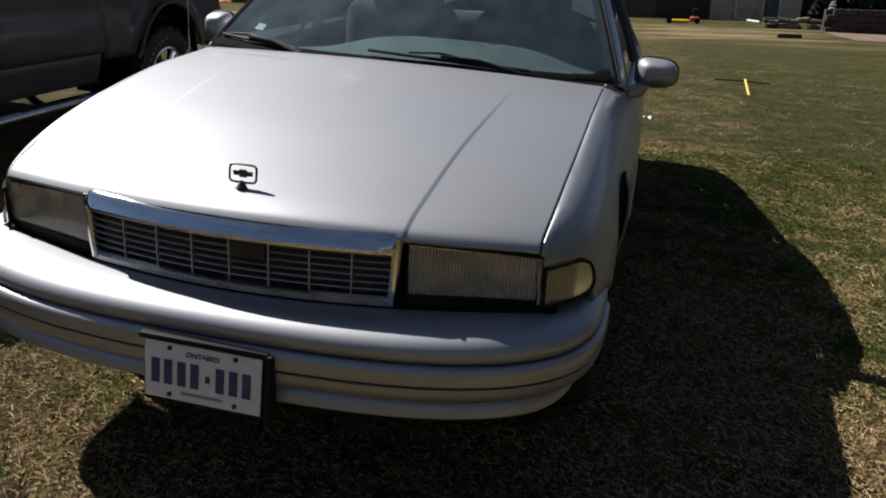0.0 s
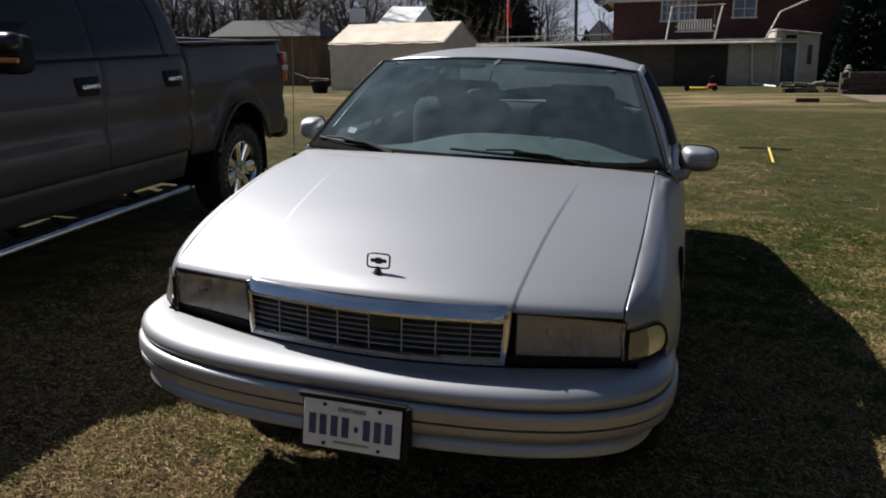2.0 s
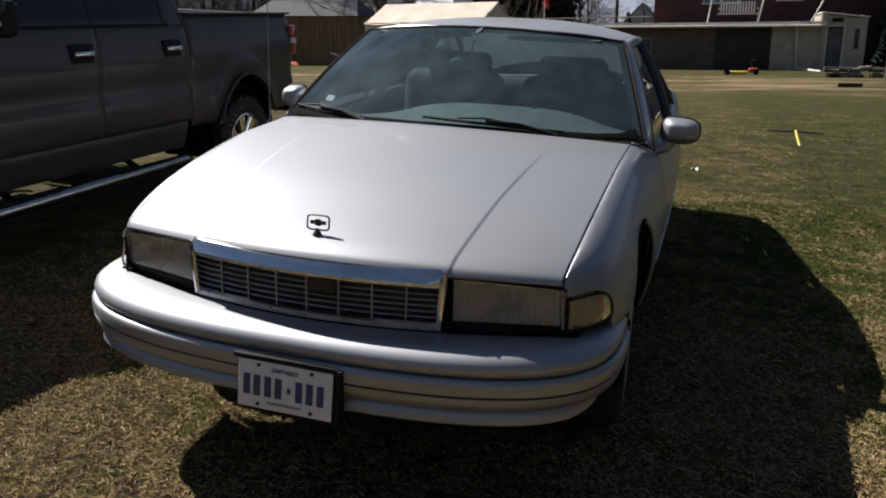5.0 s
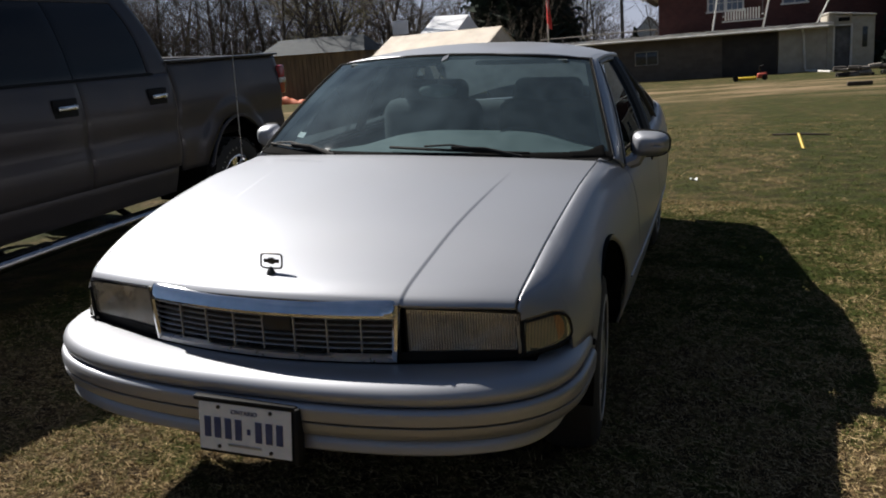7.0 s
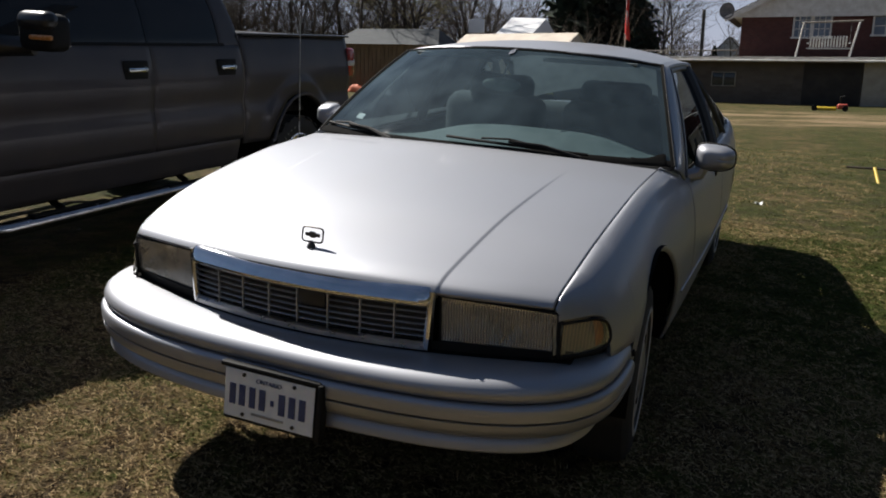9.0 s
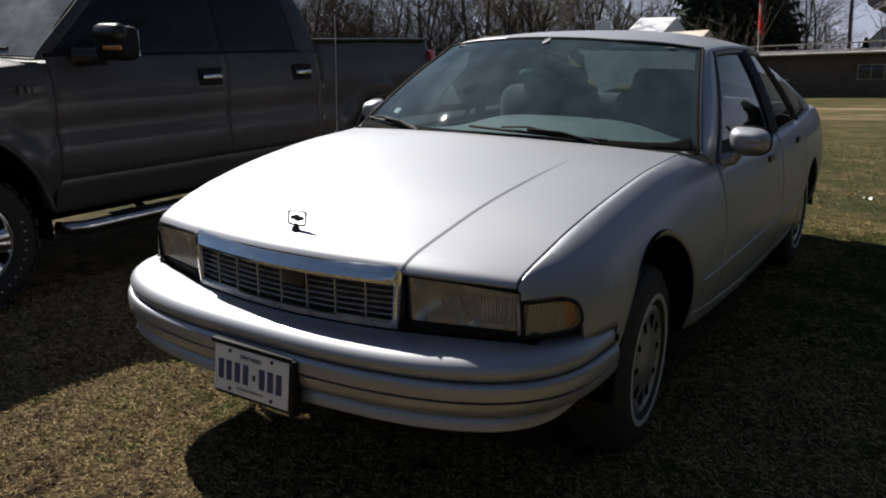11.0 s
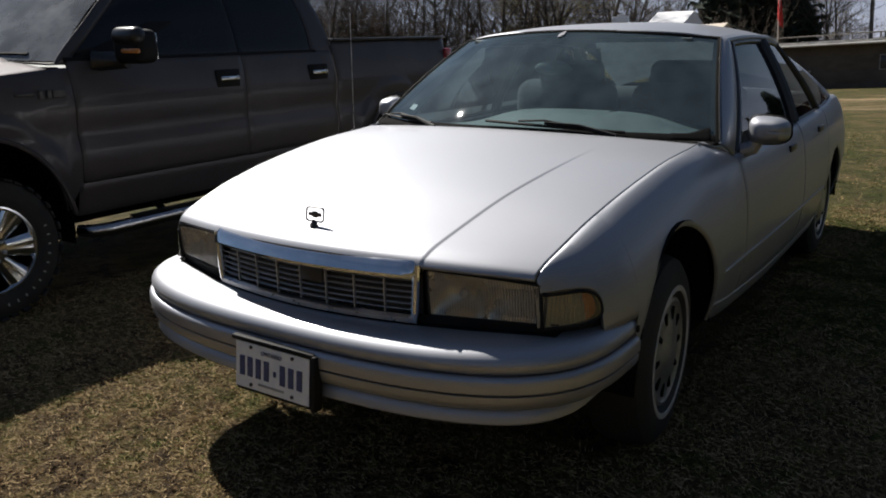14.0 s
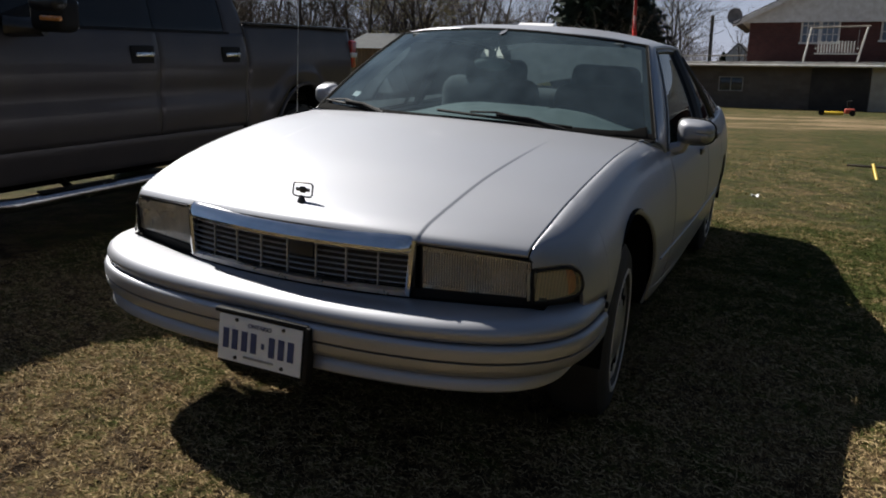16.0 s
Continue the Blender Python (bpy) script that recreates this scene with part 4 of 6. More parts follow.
    part("mirror_glass", grid(lambda u, r: (mc[0] + (0.078 if sgn > 0 else 0.058) * r * math.cos(u), mc[1] - 0.012, mc[2] + 0.050 * r * math.sin(u)), lin(0, 2 * math.pi, 25), lin(0.02, 1, 3)), M_CHROME, mirror)
    part("mirror_arm", tube([(mc[0] - sgn * 0.038, 1.845, mc[2] - 0.033), (mc[0] - sgn * 0.058, 1.845, 0.945), (sgn * 0.875, 1.835, 0.925)], [0.028, 0.030, 0.032], 10), M_SILVER, mirror)

# back of the cabin and boot
backlight = part("rear_window", grid(lambda s, v: lerp3((0.60 * s, 3.53 + 0.12 * (1 - s * s), 1.335 + 0.065 * (1 - abs(s) ** 2.6)), (0.70 * s, 4.28 + 0.14 * (1 - s * s), 1.000 + 0.02 * (1 - s * s)), v), lin(-1, 1, 21), lin(0, 1, 10)), M_SIDEGLASS, car)
backlight.visible_shadow = False
part("boot_lid", grid(lambda s, v: ((0.845 - 0.10 * v) * s, 4.30 + 0.12 * (1 - s * s) + 0.54 * v, 1.015 - 0.03 * s * s - 0.085 * v * v), lin(-1, 1, 21), lin(0, 1, 12)), M_SILVER, car, solid=0.012)
part("rear_bumper", grid(lambda t, p: (0.90 * math.copysign(abs(math.sin(t)) ** 0.75, t), 4.53 + (0.47 + p[0]) * math.cos(t) ** 0.6, p[1]), lin(-1.55, 1.55, 41), [(-0.12, 0.62), (-0.02, 0.62), (0.0, 0.58), (0.0, 0.45), (-0.02, 0.38), (-0.1, 0.36)]), M_SILVER, car, solid=0.01)
part("rear_panel", grid(lambda x, z: (x, 4.92 - 0.10 * (x / 0.8) ** 4, z), lin(-0.80, 0.80, 21), lin(0.60, 0.935, 5)), M_SILVER, car, solid=0.01)
for sgn in (1, -1):
    part("tail_lamp", box((sgn * 0.60, 4.925, 0.79), (0.34, 0.03, 0.13), 0.012), M_RED_LENS, car)
part("parcel_shelf", box((0, 4.02, 0.985), (1.30, 0.56, 0.03), 0.01), M_SEAT, car)

# cabin
def dash(x, p):
    k = (abs(x) / 0.80) ** 2
    return (x, p[0] + 0.13 * k, p[1] - 0.012 * k + 0.095 * math.exp(-((x - 0.16) / 0.50) ** 4) * smooth01((p[0] - 1.58) / 0.3) * smooth01((p[1] - 0.85) / 0.08))


dashboard = part("dashboard", grid(dash, lin(-0.82, 0.82, 45), [(1.40, 0.975), (1.52, 0.985), (1.60, 0.988), (1.68, 0.990), (1.76, 0.988), (1.84, 0.984), (1.91, 0.974), (1.96, 0.955), (1.98, 0.91), (1.95, 0.80), (1.93, 0.55)]), M_DASH, car, "grey-green vinyl dashboard")
for sgn in (1, -1):
    part("speaker_slot", box((sgn * 0.70, 1.72, 0.985), (0.10, 0.05, 0.012), 0.004), M_BLACK, dashboard)
wheel_c = Vector((0.37, 2.08, 0.90))
tiltm = Matrix.Translation(wheel_c) @ pose(0, 0, 0, -62, 0, 0)
ringp = [tuple(tiltm @ Vector((0.19 * math.cos(a), 0.19 * math.sin(a), 0))) for a in lin(0, 2 * math.pi, 37)]
steer = part("steering_wheel", tube(ringp, 0.014, 8), M_SEAT, car)
part("spoke", joined(tube([tuple(tiltm @ Vector((-0.18, 0, 0))), tuple(tiltm @ Vector((0.18, 0, 0)))], 0.016, 6), box((0, 0, 0), (0.16, 0.10, 0.04), 0.02, 2, tiltm)), M_SEAT, steer)
for sgn in (1, -1):
    fs = part("front_seat", joined(box((sgn * 0.38, 2.45, 0.55), (0.62, 0.55, 0.20), 0.07, 3), box((sgn * 0.36, 2.80, 0.82), (0.62, 0.20, 0.66), 0.09, 3)), M_SEAT, car)
    part("headrest", box((sgn * 0.34, 2.82, 1.175), (0.40, 0.12, 0.17), 0.055, 3), M_SEAT, fs, "cloth headrest")
part("rear_seat", joined(box((0, 3.45, 0.55), (1.40, 0.55, 0.22), 0.08, 3), box((0, 3.80, 0.80), (1.40, 0.20, 0.50), 0.09, 3)), M_SEAT, car)
part("rear_view_mirror", joined(ball((-0.05, 1.99, 1.252), (0.10, 0.022, 0.034), 20, 10), tube([(-0.05, 1.995, 1.27), (-0.03, 2.01, 1.36)], 0.005, 6)), M_SEAT_LIGHT, car)
for sgn in (1, -1):
    part("sun_visor", box((sgn * 0.34, 2.18, 1.375), (0.46, 0.14, 0.018), 0.008), M_DASH, car)
part("headliner", grid(lambda s, v: tuple(Vector(roof_point(s * 0.96, v * 0.94 + 0.03)) - Vector((0, 0, 0.03))), lin(-1, 1, 17), lin(0, 1, 12)), M_DASH, car)
for sgn in (1, -1):
    g = grid(lambda u, v: tuple(Vector(ws(0.965, v, -0.03)).lerp(Vector(pane_side(1.80, 2.36, v)) - Vector((0.03, 0, 0)), u)), lin(0, 1, 3), lin(0.0, 1, 12))
    part("pillar_trim", g if sgn > 0 else mirrored(g), M_DASH, car)
    g = grid(lambda y, z: (side_at(y, z) - 0.10, y, z), lin(1.75, 3.9, 14), lin(0.32, 0.93, 6))
    part("door_trim", g if sgn > 0 else mirrored(g), M_SEAT, car)
part("inspection_sticker", grid(lambda u, v: ws(-0.80 + 0.06 * u, 0.17 + 0.05 * v - 0.01 * u, -0.008), lin(0, 1, 3), lin(0, 1, 3)), M_SIDING, windshield, "small pale sticker inside the glass")
part("mirror_mount", grid(lambda u, v: ws(-0.018 + 0.036 * u, 0.965 - 0.05 * v + 0.03 * u, 0.006), lin(0, 1, 3), lin(0, 1, 3)), M_CHROME_DULL, windshield)

# wipers
for x0, x1, px in ((-0.80, -0.38, -0.63), (-0.08, 0.52, 0.20)):
    def on_glass(x, v, up=0.018):
        s = x / 0.85
        return ws(s, v, up)
    blade = part("wiper", tube([on_glass(x, 0.066 - 0.045 * (x - x0) / (x1 - x0), 0.014) for x in lin(x0, x1, 14)], 0.0065, 6), M_BLACK, car, "black wiper blade parked on the glass")
    part("wiper_arm", tube([on_glass(px, 0.075 - 0.05 * (px - x0) / (x1 - x0), 0.026), on_glass(px + 0.14, 0.040, 0.026), on_glass(px + 0.29, -0.02, 0.018)], [0.006, 0.008, 0.012], 8), M_BLACK, blade)
    part("wiper_bridge", tube([on_glass(px - 0.12, 0.068, 0.020), on_glass(px, 0.066, 0.030), on_glass(px + 0.12, 0.046, 0.020)], 0.0045, 6), M_BLACK, blade)

antenna = part("antenna", lathe([(0.001, -0.004), (0.016, -0.002), (0.013, 0.012), (0.005, 0.02)], (-0.835, 1.42, 0.965), 12, "z"), M_BLACK, car, "thin whip antenna on the fender")
part("mast", tube([(-0.835, 1.42, 0.97), (-0.840, 1.435, 1.55)], [0.0028, 0.0018], 6), M_CHROME_DULL, antenna)


# wheels
def sedan_wheel(x, y, turn, outer):
    """Whitewall tyre with a slotted alloy-look cover; outer is the side that shows."""
    about = tuple(BASE[car.name])
    w = part("wheel", lathe([(0.20, -0.09), (0.29, -0.105), (0.325, -0.085), (0.337, -0.05), (0.337, 0.05), (0.325, 0.085), (0.295, 0.104), (0.262, 0.109), (0.236, 0.110)], about, 48), M_TYRE, car, "tyre with a narrow white band")
    part("whitewall", lathe([(0.237, 0.1095), (0.233, 0.1125), (0.219, 0.1125), (0.215, 0.109)], about, 48), M_WHITEWALL, w, "dirty white tyre band")
    part("sidewall", lathe([(0.216, 0.109), (0.205, 0.103), (0.192, 0.090)], about, 48), M_TYRE, w)
    cover = part("wheel_cover", lathe([(0.194, 0.086), (0.192, 0.098), (0.180, 0.102), (0.170, 0.096), (0.145, 0.092), (0.118, 0.098), (0.085, 0.106), (0.060, 0.112), (0.035, 0.114), (0.001, 0.115)], about, 48), M_HUBCAP, w, "silver slotted wheel cover")
    for k in range(10):
        a = 2 * math.pi * k / 10
        m = Matrix.Translation(about) @ Matrix.Rotation(a, 4, "X") @ Matrix.Translation((0.095, 0.136, 0))
        part("slot", box((0, 0, 0), (0.012, 0.050, 0.020), 0.005, 2, m), M_DARK, cover)
    w.location = Vector((x, y, WHEEL_Z)) - BASE[car.name]
    w.rotation_euler = (0, 0, turn + (0 if outer > 0 else math.pi))
    return w


for wheel_x, wheel_y, wheel_turn, wheel_out in ((0.797, WHEEL_Y, radians(4), 1), (-0.797, WHEEL_Y, radians(4), -1), (0.80, REAR_Y, 0, 1), (-0.80, REAR_Y, 0, -1)):
    sedan_wheel(wheel_x, wheel_y, wheel_turn, wheel_out)

# ---- charcoal pickup ----
TX = -3.43
truck = thing("pickup_truck", (TX, 2.2, 0.0), "dark charcoal crew-cab pickup truck with chrome wheels and step bar", "pickup truck", m=LEVEL)
TW_F, TW_R, TWZ = 0.425, 3.88, 0.380


def tside(y, z):
    """The half width of the truck: full at the shoulder, drawn in above and below it."""
    w = 0.985 - 0.02 * smooth01((0.3 - y) / 0.9) - 0.015 * smooth01((y - 3.9) / 0.8)
    if z > 1.06:
        w -= 0.055 * ((z - 1.06) / 0.30) ** 1.6
    else:
        w -= 0.018 * math.exp(-((z - 0.92) / 0.07) ** 2) + 0.055 * max(0, (0.80 - z) / 0.30) ** 1.5
    return w


def tpanel(y0, y1, top, low, n=24, rows=22, extra=(), bulge=None):
    ys = sorted(set([round(v, 4) for v in lin(y0, y1, n)] + [round(e, 4) for e in extra if y0 < e < y1]))

    def f(y, k):
        z = top(y) + (low(y) - top(y)) * k
        b = bulge(y, z) if bulge else 0.0
        return (TX + tside(y, z) + b, y, z)
    return grid(f, ys, lin(0, 1, rows), flip=True)


def flip_truck(geo):
    return [(2 * TX - p[0], p[1], p[2]) for p in geo[0]], [tuple(reversed(f)) for f in geo[1]]


t_hood_z = curve([-0.34, -0.27, -0.08, 0.3, 0.92], [1.06, 1.13, 1.19, 1.245, 1.30])
t_belt = curve([0.85, 1.0, 1.5, 3.2], [1.315, 1.325, 1.320, 1.318])


def flare(c):
    def f(y, z):
        d = math.hypot(y - c, (z - TWZ) / 1.2)
        return 0.020 * smooth01((0.60 - d) / 0.06)
    return f


def t_arch(c, r=0.465):
    return lambda y: max(0.60 if y > 0.9 else 0.5, TWZ + math.sqrt(max(0, r * r - (y - c) ** 2)) * 1.24 if abs(y - c) < r else 0)


fsteps = [TW_F + 0.465 * math.cos(a) for a in lin(0, math.pi, 31)]
rsteps = [TW_R + 0.45 * math.cos(a) for a in lin(0, math.pi, 31)]
for sgn in (1, -1):
    def sd(g):
        return g if sgn > 0 else flip_truck(g)
    fen = part("front_fender", sd(tpanel(-0.31, 0.985, lambda y: t_hood_z(y) - 0.02, t_arch(TW_F), 30, extra=fsteps, bulge=flare(TW_F))), M_CHARCOAL, truck, solid=0.015)
    part("arch_lip", sd(tube([(TX + tside(y, 0.8) + 0.040, y, t_arch(TW_F)(y)) for y in sorted(fsteps)], 0.014, 6)), M_CHARCOAL, fen)
    if sgn > 0:
        bx = TX + tside(0.8, 1.15) + 0.006
        part("fender_badge", box((bx, 0.90, 1.150), (0.012, 0.075, 0.045), 0.004), M_DIMCHROME, fen, "dull chrome badge with plain bars")
        for yy in (0.80, 0.845):
            part("badge_bar", box((bx, yy, 1.150), (0.012, 0.028, 0.045), 0.004), M_DIMCHROME, fen)
        part("badge_wing", box((bx, 0.71, 1.155), (0.010, 0.11, 0.012), 0.003), M_DIMCHROME, fen)
    d1 = part("front_door", sd(tpanel(0.992, 2.238, t_belt, lambda y: 0.645, 26)), M_CHARCOAL, truck, solid=0.02)
    d2 = part("rear_door", sd(tpanel(2.246, 3.150, t_belt, lambda y: 0.645, 22)), M_CHARCOAL, truck, solid=0.02)
    for door, y in ((d1, 2.09), (d2, 2.96)):
        hx = tside(y, 1.165)
        part("handle_cup", sd(box((TX + hx, y, 1.165), (0.016, 0.20, 0.115), 0.03)), M_BLACK, door)
        part("door_handle", sd(box((TX + hx + 0.022, y, 1.168), (0.026, 0.165, 0.032), 0.012)), M_CHROME, door, "chrome strap handle")
        part("handle_notch", sd(box((TX + hx + 0.020, y + 0.062, 1.168), (0.034, 0.03, 0.034), 0.012)), M_CHROME_DULL, door)
    part("rocker_panel", sd(tpanel(0.96, 3.12, lambda y: 0.640, lambda y: 0.455, 20, rows=5)), M_CHARCOAL, truck, solid=0.02)
    bed = part("bed_side", sd(tpanel(3.172, 4.71, lambda y: 1.385, t_arch(TW_R, 0.45), 34, extra=rsteps, bulge=flare(TW_R))), M_CHARCOAL, truck, solid=0.02)
    part("arch_lip", sd(tube([(TX + tside(y, 0.8) + 0.040, y, t_arch(TW_R, 0.45)(y)) for y in sorted(rsteps)], 0.014, 6)), M_CHARCOAL, bed)
    part("bed_rail", sd(box((TX + 0.90, 3.94, 1.394), (0.11, 1.54, 0.018), 0.008)), M_BLACK_GLOSS, bed, "black bed rail cap")
    tl = part("tail_lamp", sd(box((TX + 0.925, 4.735, 1.17), (0.10, 0.10, 0.25), 0.02)), M_RED_LENS, truck, "red and clear tail lamp")
    part("clear_lens", sd(box((TX + 0.927, 4.736, 1.165), (0.105, 0.102, 0.05), 0.012)), M_CLEAR_LENS, tl)
    # windows
    def tpane(y, k, off=0.0):
        b = Vector((TX + tside(y, 1.32) - 0.012, y, t_belt(y) - 0.01))
        t = Vector((TX + 0.735, y, 1.825))
        p = b.lerp(t, k)
        return (p.x + 0.025 * math.sin(math.pi * k) + off, p.y, p.z)

    def front_edge(k):
        return 0.955 + 0.60 * max(k, 0) ** 1.05

    def rear_edge(k):
        return 3.075 - 0.15 * max(k, 0) ** 1.5
    for name, lo, hi in (("front_side_window", front_edge, lambda k: 2.236), ("rear_side_window", lambda k: 2.192, lambda k: 2.955 - 0.10 * k ** 3)):
        part(name, sd(grid(lambda u, k: tpane(lo(k) + 0.05 + (hi(k) - lo(k) - 0.05) * u, k * 0.945 + 0.015), lin(0, 1, 14), lin(0, 1, 10))), M_PRIVACY, truck, "dark tinted cab window", solid=0.005)
    # cab frame: pillars, rail
    cab = part("cab_frame", sd(joined(
        grid(lambda u, k: tpane(front_edge(k) - 0.03 + 0.09 * u, k, 0.006), lin(0, 1, 4), lin(-0.02, 1.04, 14)),
                grid(lambda u, k: tpane(2.945 - 0.10 * k ** 3 + (rear_edge(k) + 0.09 - 2.945 + 0.10 * k ** 3) * u, k, 0.006), lin(0, 1, 6), lin(-0.02, 1.04, 14)),
        grid(lambda u, k: tpane(1.50 + 1.465 * u, 0.95 + 0.10 * k, 0.005), lin(0, 1, 18), lin(0, 1, 4)))), M_CHARCOAL, truck, solid=0.015)
    part("mirror_sail", sd(grid(lambda u, k: tpane(front_edge(k) + 0.04 + 0.30 * u * (1 - 0.4 * k), 0.42 * k, 0.010), lin(0, 1, 5), lin(0, 1, 5))), M_BLACK, cab, solid=0.01)
    part("window_seal", sd(tube([tpane(y, 0.015, 0.008) for y in lin(0.98, 2.98, 20)], 0.012, 6)), M_BLACK, cab)
    # mirror
    mb = (TX + 1.19, 1.26, 1.385)
    mir = part("door_mirror", sd(box(mb, (0.235, 0.15, 0.185), 0.045, 4)), M_BLACK, truck, "large black door mirror with amber signal")
    part("mirror_cap", sd(box((mb[0] + 0.01, mb[1] - 0.045, mb[2] + 0.055), (0.225, 0.10, 0.10), 0.045, 4)), M_BLACK_GLOSS, mir)
    part("signal_lamp", sd(box((mb[0] + 0.065, mb[1] - 0.082, mb[2] - 0.022), (0.15, 0.02, 0.026), 0.008)), M_AMBER_SOLID, mir, "amber turn signal")
    part("mirror_glass", sd(box((mb[0] - 0.01, mb[1] + 0.080, mb[2]), (0.18, 0.008, 0.14), 0.003)), M_CHROME, mir)
    part("mirror_arm", sd(tube([(mb[0] - 0.08, 1.26, 1.315), (TX + 0.97, 1.20, 1.31), (TX + 0.93, 1.16, 1.31)], [0.05, 0.055, 0.06], 10)), M_BLACK_GLOSS, mir)
    # step bar
    step = part("step_bar", sd(tube([(TX + 0.86, 0.98, 0.36), (TX + 0.93, 1.03, 0.355), (TX + 0.955, 1.12, 0.352), (TX + 0.955, 3.05, 0.372), (TX + 0.93, 3.13, 0.372), (TX + 0.85, 3.18, 0.38)], [0.034, 0.040, 0.040, 0.040, 0.040, 0.034], 14)), M_STEPCHROME, truck, "chrome tubular step bar")
    for y in (1.55, 2.62):
        part("step_pad", sd(box((TX + 0.955, y, 0.400), (0.060, 0.55, 0.012), 0.005)), M_BLACK, step)
        part("bracket", sd(tube([(TX + 0.93, y, 0.36), (TX + 0.62, y, 0.52)], 0.022, 6)), M_BLACK, step)
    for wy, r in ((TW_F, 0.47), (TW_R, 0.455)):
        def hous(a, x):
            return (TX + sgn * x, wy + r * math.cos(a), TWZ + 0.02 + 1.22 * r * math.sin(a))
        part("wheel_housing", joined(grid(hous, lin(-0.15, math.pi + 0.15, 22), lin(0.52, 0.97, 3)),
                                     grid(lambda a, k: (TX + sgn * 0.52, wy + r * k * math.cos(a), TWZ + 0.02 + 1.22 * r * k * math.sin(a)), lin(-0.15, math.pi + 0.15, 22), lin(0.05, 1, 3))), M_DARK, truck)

part("hood", grid(lambda s, y: (TX + 0.93 * s, y, t_hood_z(y) + 0.03 * (1 - s * s) + 0.02 * smooth01((0.62 - abs(s)) / 0.08) - 0.02 * abs(s) ** 6), lin(-1, 1, 41), lin(-0.34, 0.88, 26)), M_CHARCOAL, truck, solid=0.015)
part("cowl", grid(lambda s, k: (TX + 0.90 * s, 0.86 + 0.16 * k + 0.06 * s * s, 1.305 + 0.02 * (1 - s * s) * (1 - k)), lin(-1, 1, 21), lin(0, 1, 3)), M_BLACK, truck, solid=0.01)


def tws(s, k):
    b = Vector((TX + 0.89 * s, 0.84 + 0.13 * s * s, 1.315 + 0.012 * (1 - s * s)))
    t = Vector((TX + 0.715 * s, 1.50 + 0.09 * s * s, 1.83 + 0.03 * (1 - s * s)))
    p = b.lerp(t, k)
    return (p.x, p.y - 0.03 * math.sin(math.pi * k), p.z + 0.015 * math.sin(math.pi * k))


tw = part("windshield", grid(tws, lin(-1, 1, 25), lin(0, 1, 12)), M_TRUCKGLASS, truck, "windshield with dust and glare in its film")
tw.visible_shadow = False
part("dashboard", box((TX, 1.22, 1.20), (1.6, 0.50, 0.16), 0.06, 3), M_DASH, truck)
part("wiper", tube([tws(s, 0.06) for s in lin(0.75, 0.05, 9)], 0.010, 6), M_BLACK, truck)
part("roof", grid(lambda s, k: (TX + 0.74 * s, 1.50 + 0.09 * s * s + 1.41 * k, 1.855 + 0.055 * (1 - abs(s) ** 3) * (0.4 + 0.6 * math.sin(math.pi * min(1, k * 1.1 + 0.12))) - 0.03 * smooth01((k - 0.8) / 0.2)), lin(-1, 1, 25), lin(0, 1, 18)), M_CHARCOAL, truck, solid=0.02)
part("cab_back", grid(lambda s, k: (TX + (0.735 + 0.19 * (1 - k)) * s, 3.14 - 0.18 * k ** 1.4, 0.62 + 1.20 * k), lin(-1, 1, 11), lin(0, 1, 12)), M_CHARCOAL, truck, solid=0.02)
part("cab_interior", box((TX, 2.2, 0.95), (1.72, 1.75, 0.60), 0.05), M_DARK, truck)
for sx in (-0.42, 0.42):
    part("seat", box((TX + sx, 2.05, 1.40), (0.5, 0.16, 0.42), 0.07, 3), M_SEAT, truck)
part("front_fascia", box((TX, -0.30, 0.80), (1.86, 0.22, 0.52), 0.08, 3), M_CHARCOAL, truck)
part("front_bumper", box((TX, -0.37, 0.56), (1.92, 0.20, 0.24), 0.07, 3), M_CHROME, truck)
part("grille", box((TX, -0.42, 0.92), (1.05, 0.05, 0.34), 0.03), M_CHROME_DULL, truck)
for sx in (-0.76, 0.76):
    part("headlamp", box((TX + sx, -0.39, 0.94), (0.34, 0.10, 0.30), 0.04), M_CLEAR_LENS, truck)
part("tailgate", box((TX, 4.765, 1.05), (1.66, 0.07, 0.68), 0.02), M_CHARCOAL, truck)
part("bed_floor", box((TX, 3.95, 0.80), (1.62, 1.56, 0.06), 0.01), M_BLACK, truck)
part("rear_bumper", box((TX, 4.86, 0.62), (1.80, 0.18, 0.20), 0.05, 3), M_BLACK_GLOSS, truck)
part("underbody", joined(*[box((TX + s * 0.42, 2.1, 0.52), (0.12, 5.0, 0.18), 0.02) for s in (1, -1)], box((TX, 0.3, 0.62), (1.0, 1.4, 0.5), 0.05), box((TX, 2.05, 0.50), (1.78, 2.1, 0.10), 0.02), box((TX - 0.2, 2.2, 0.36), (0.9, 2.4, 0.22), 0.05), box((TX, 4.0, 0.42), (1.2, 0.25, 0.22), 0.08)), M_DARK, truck)


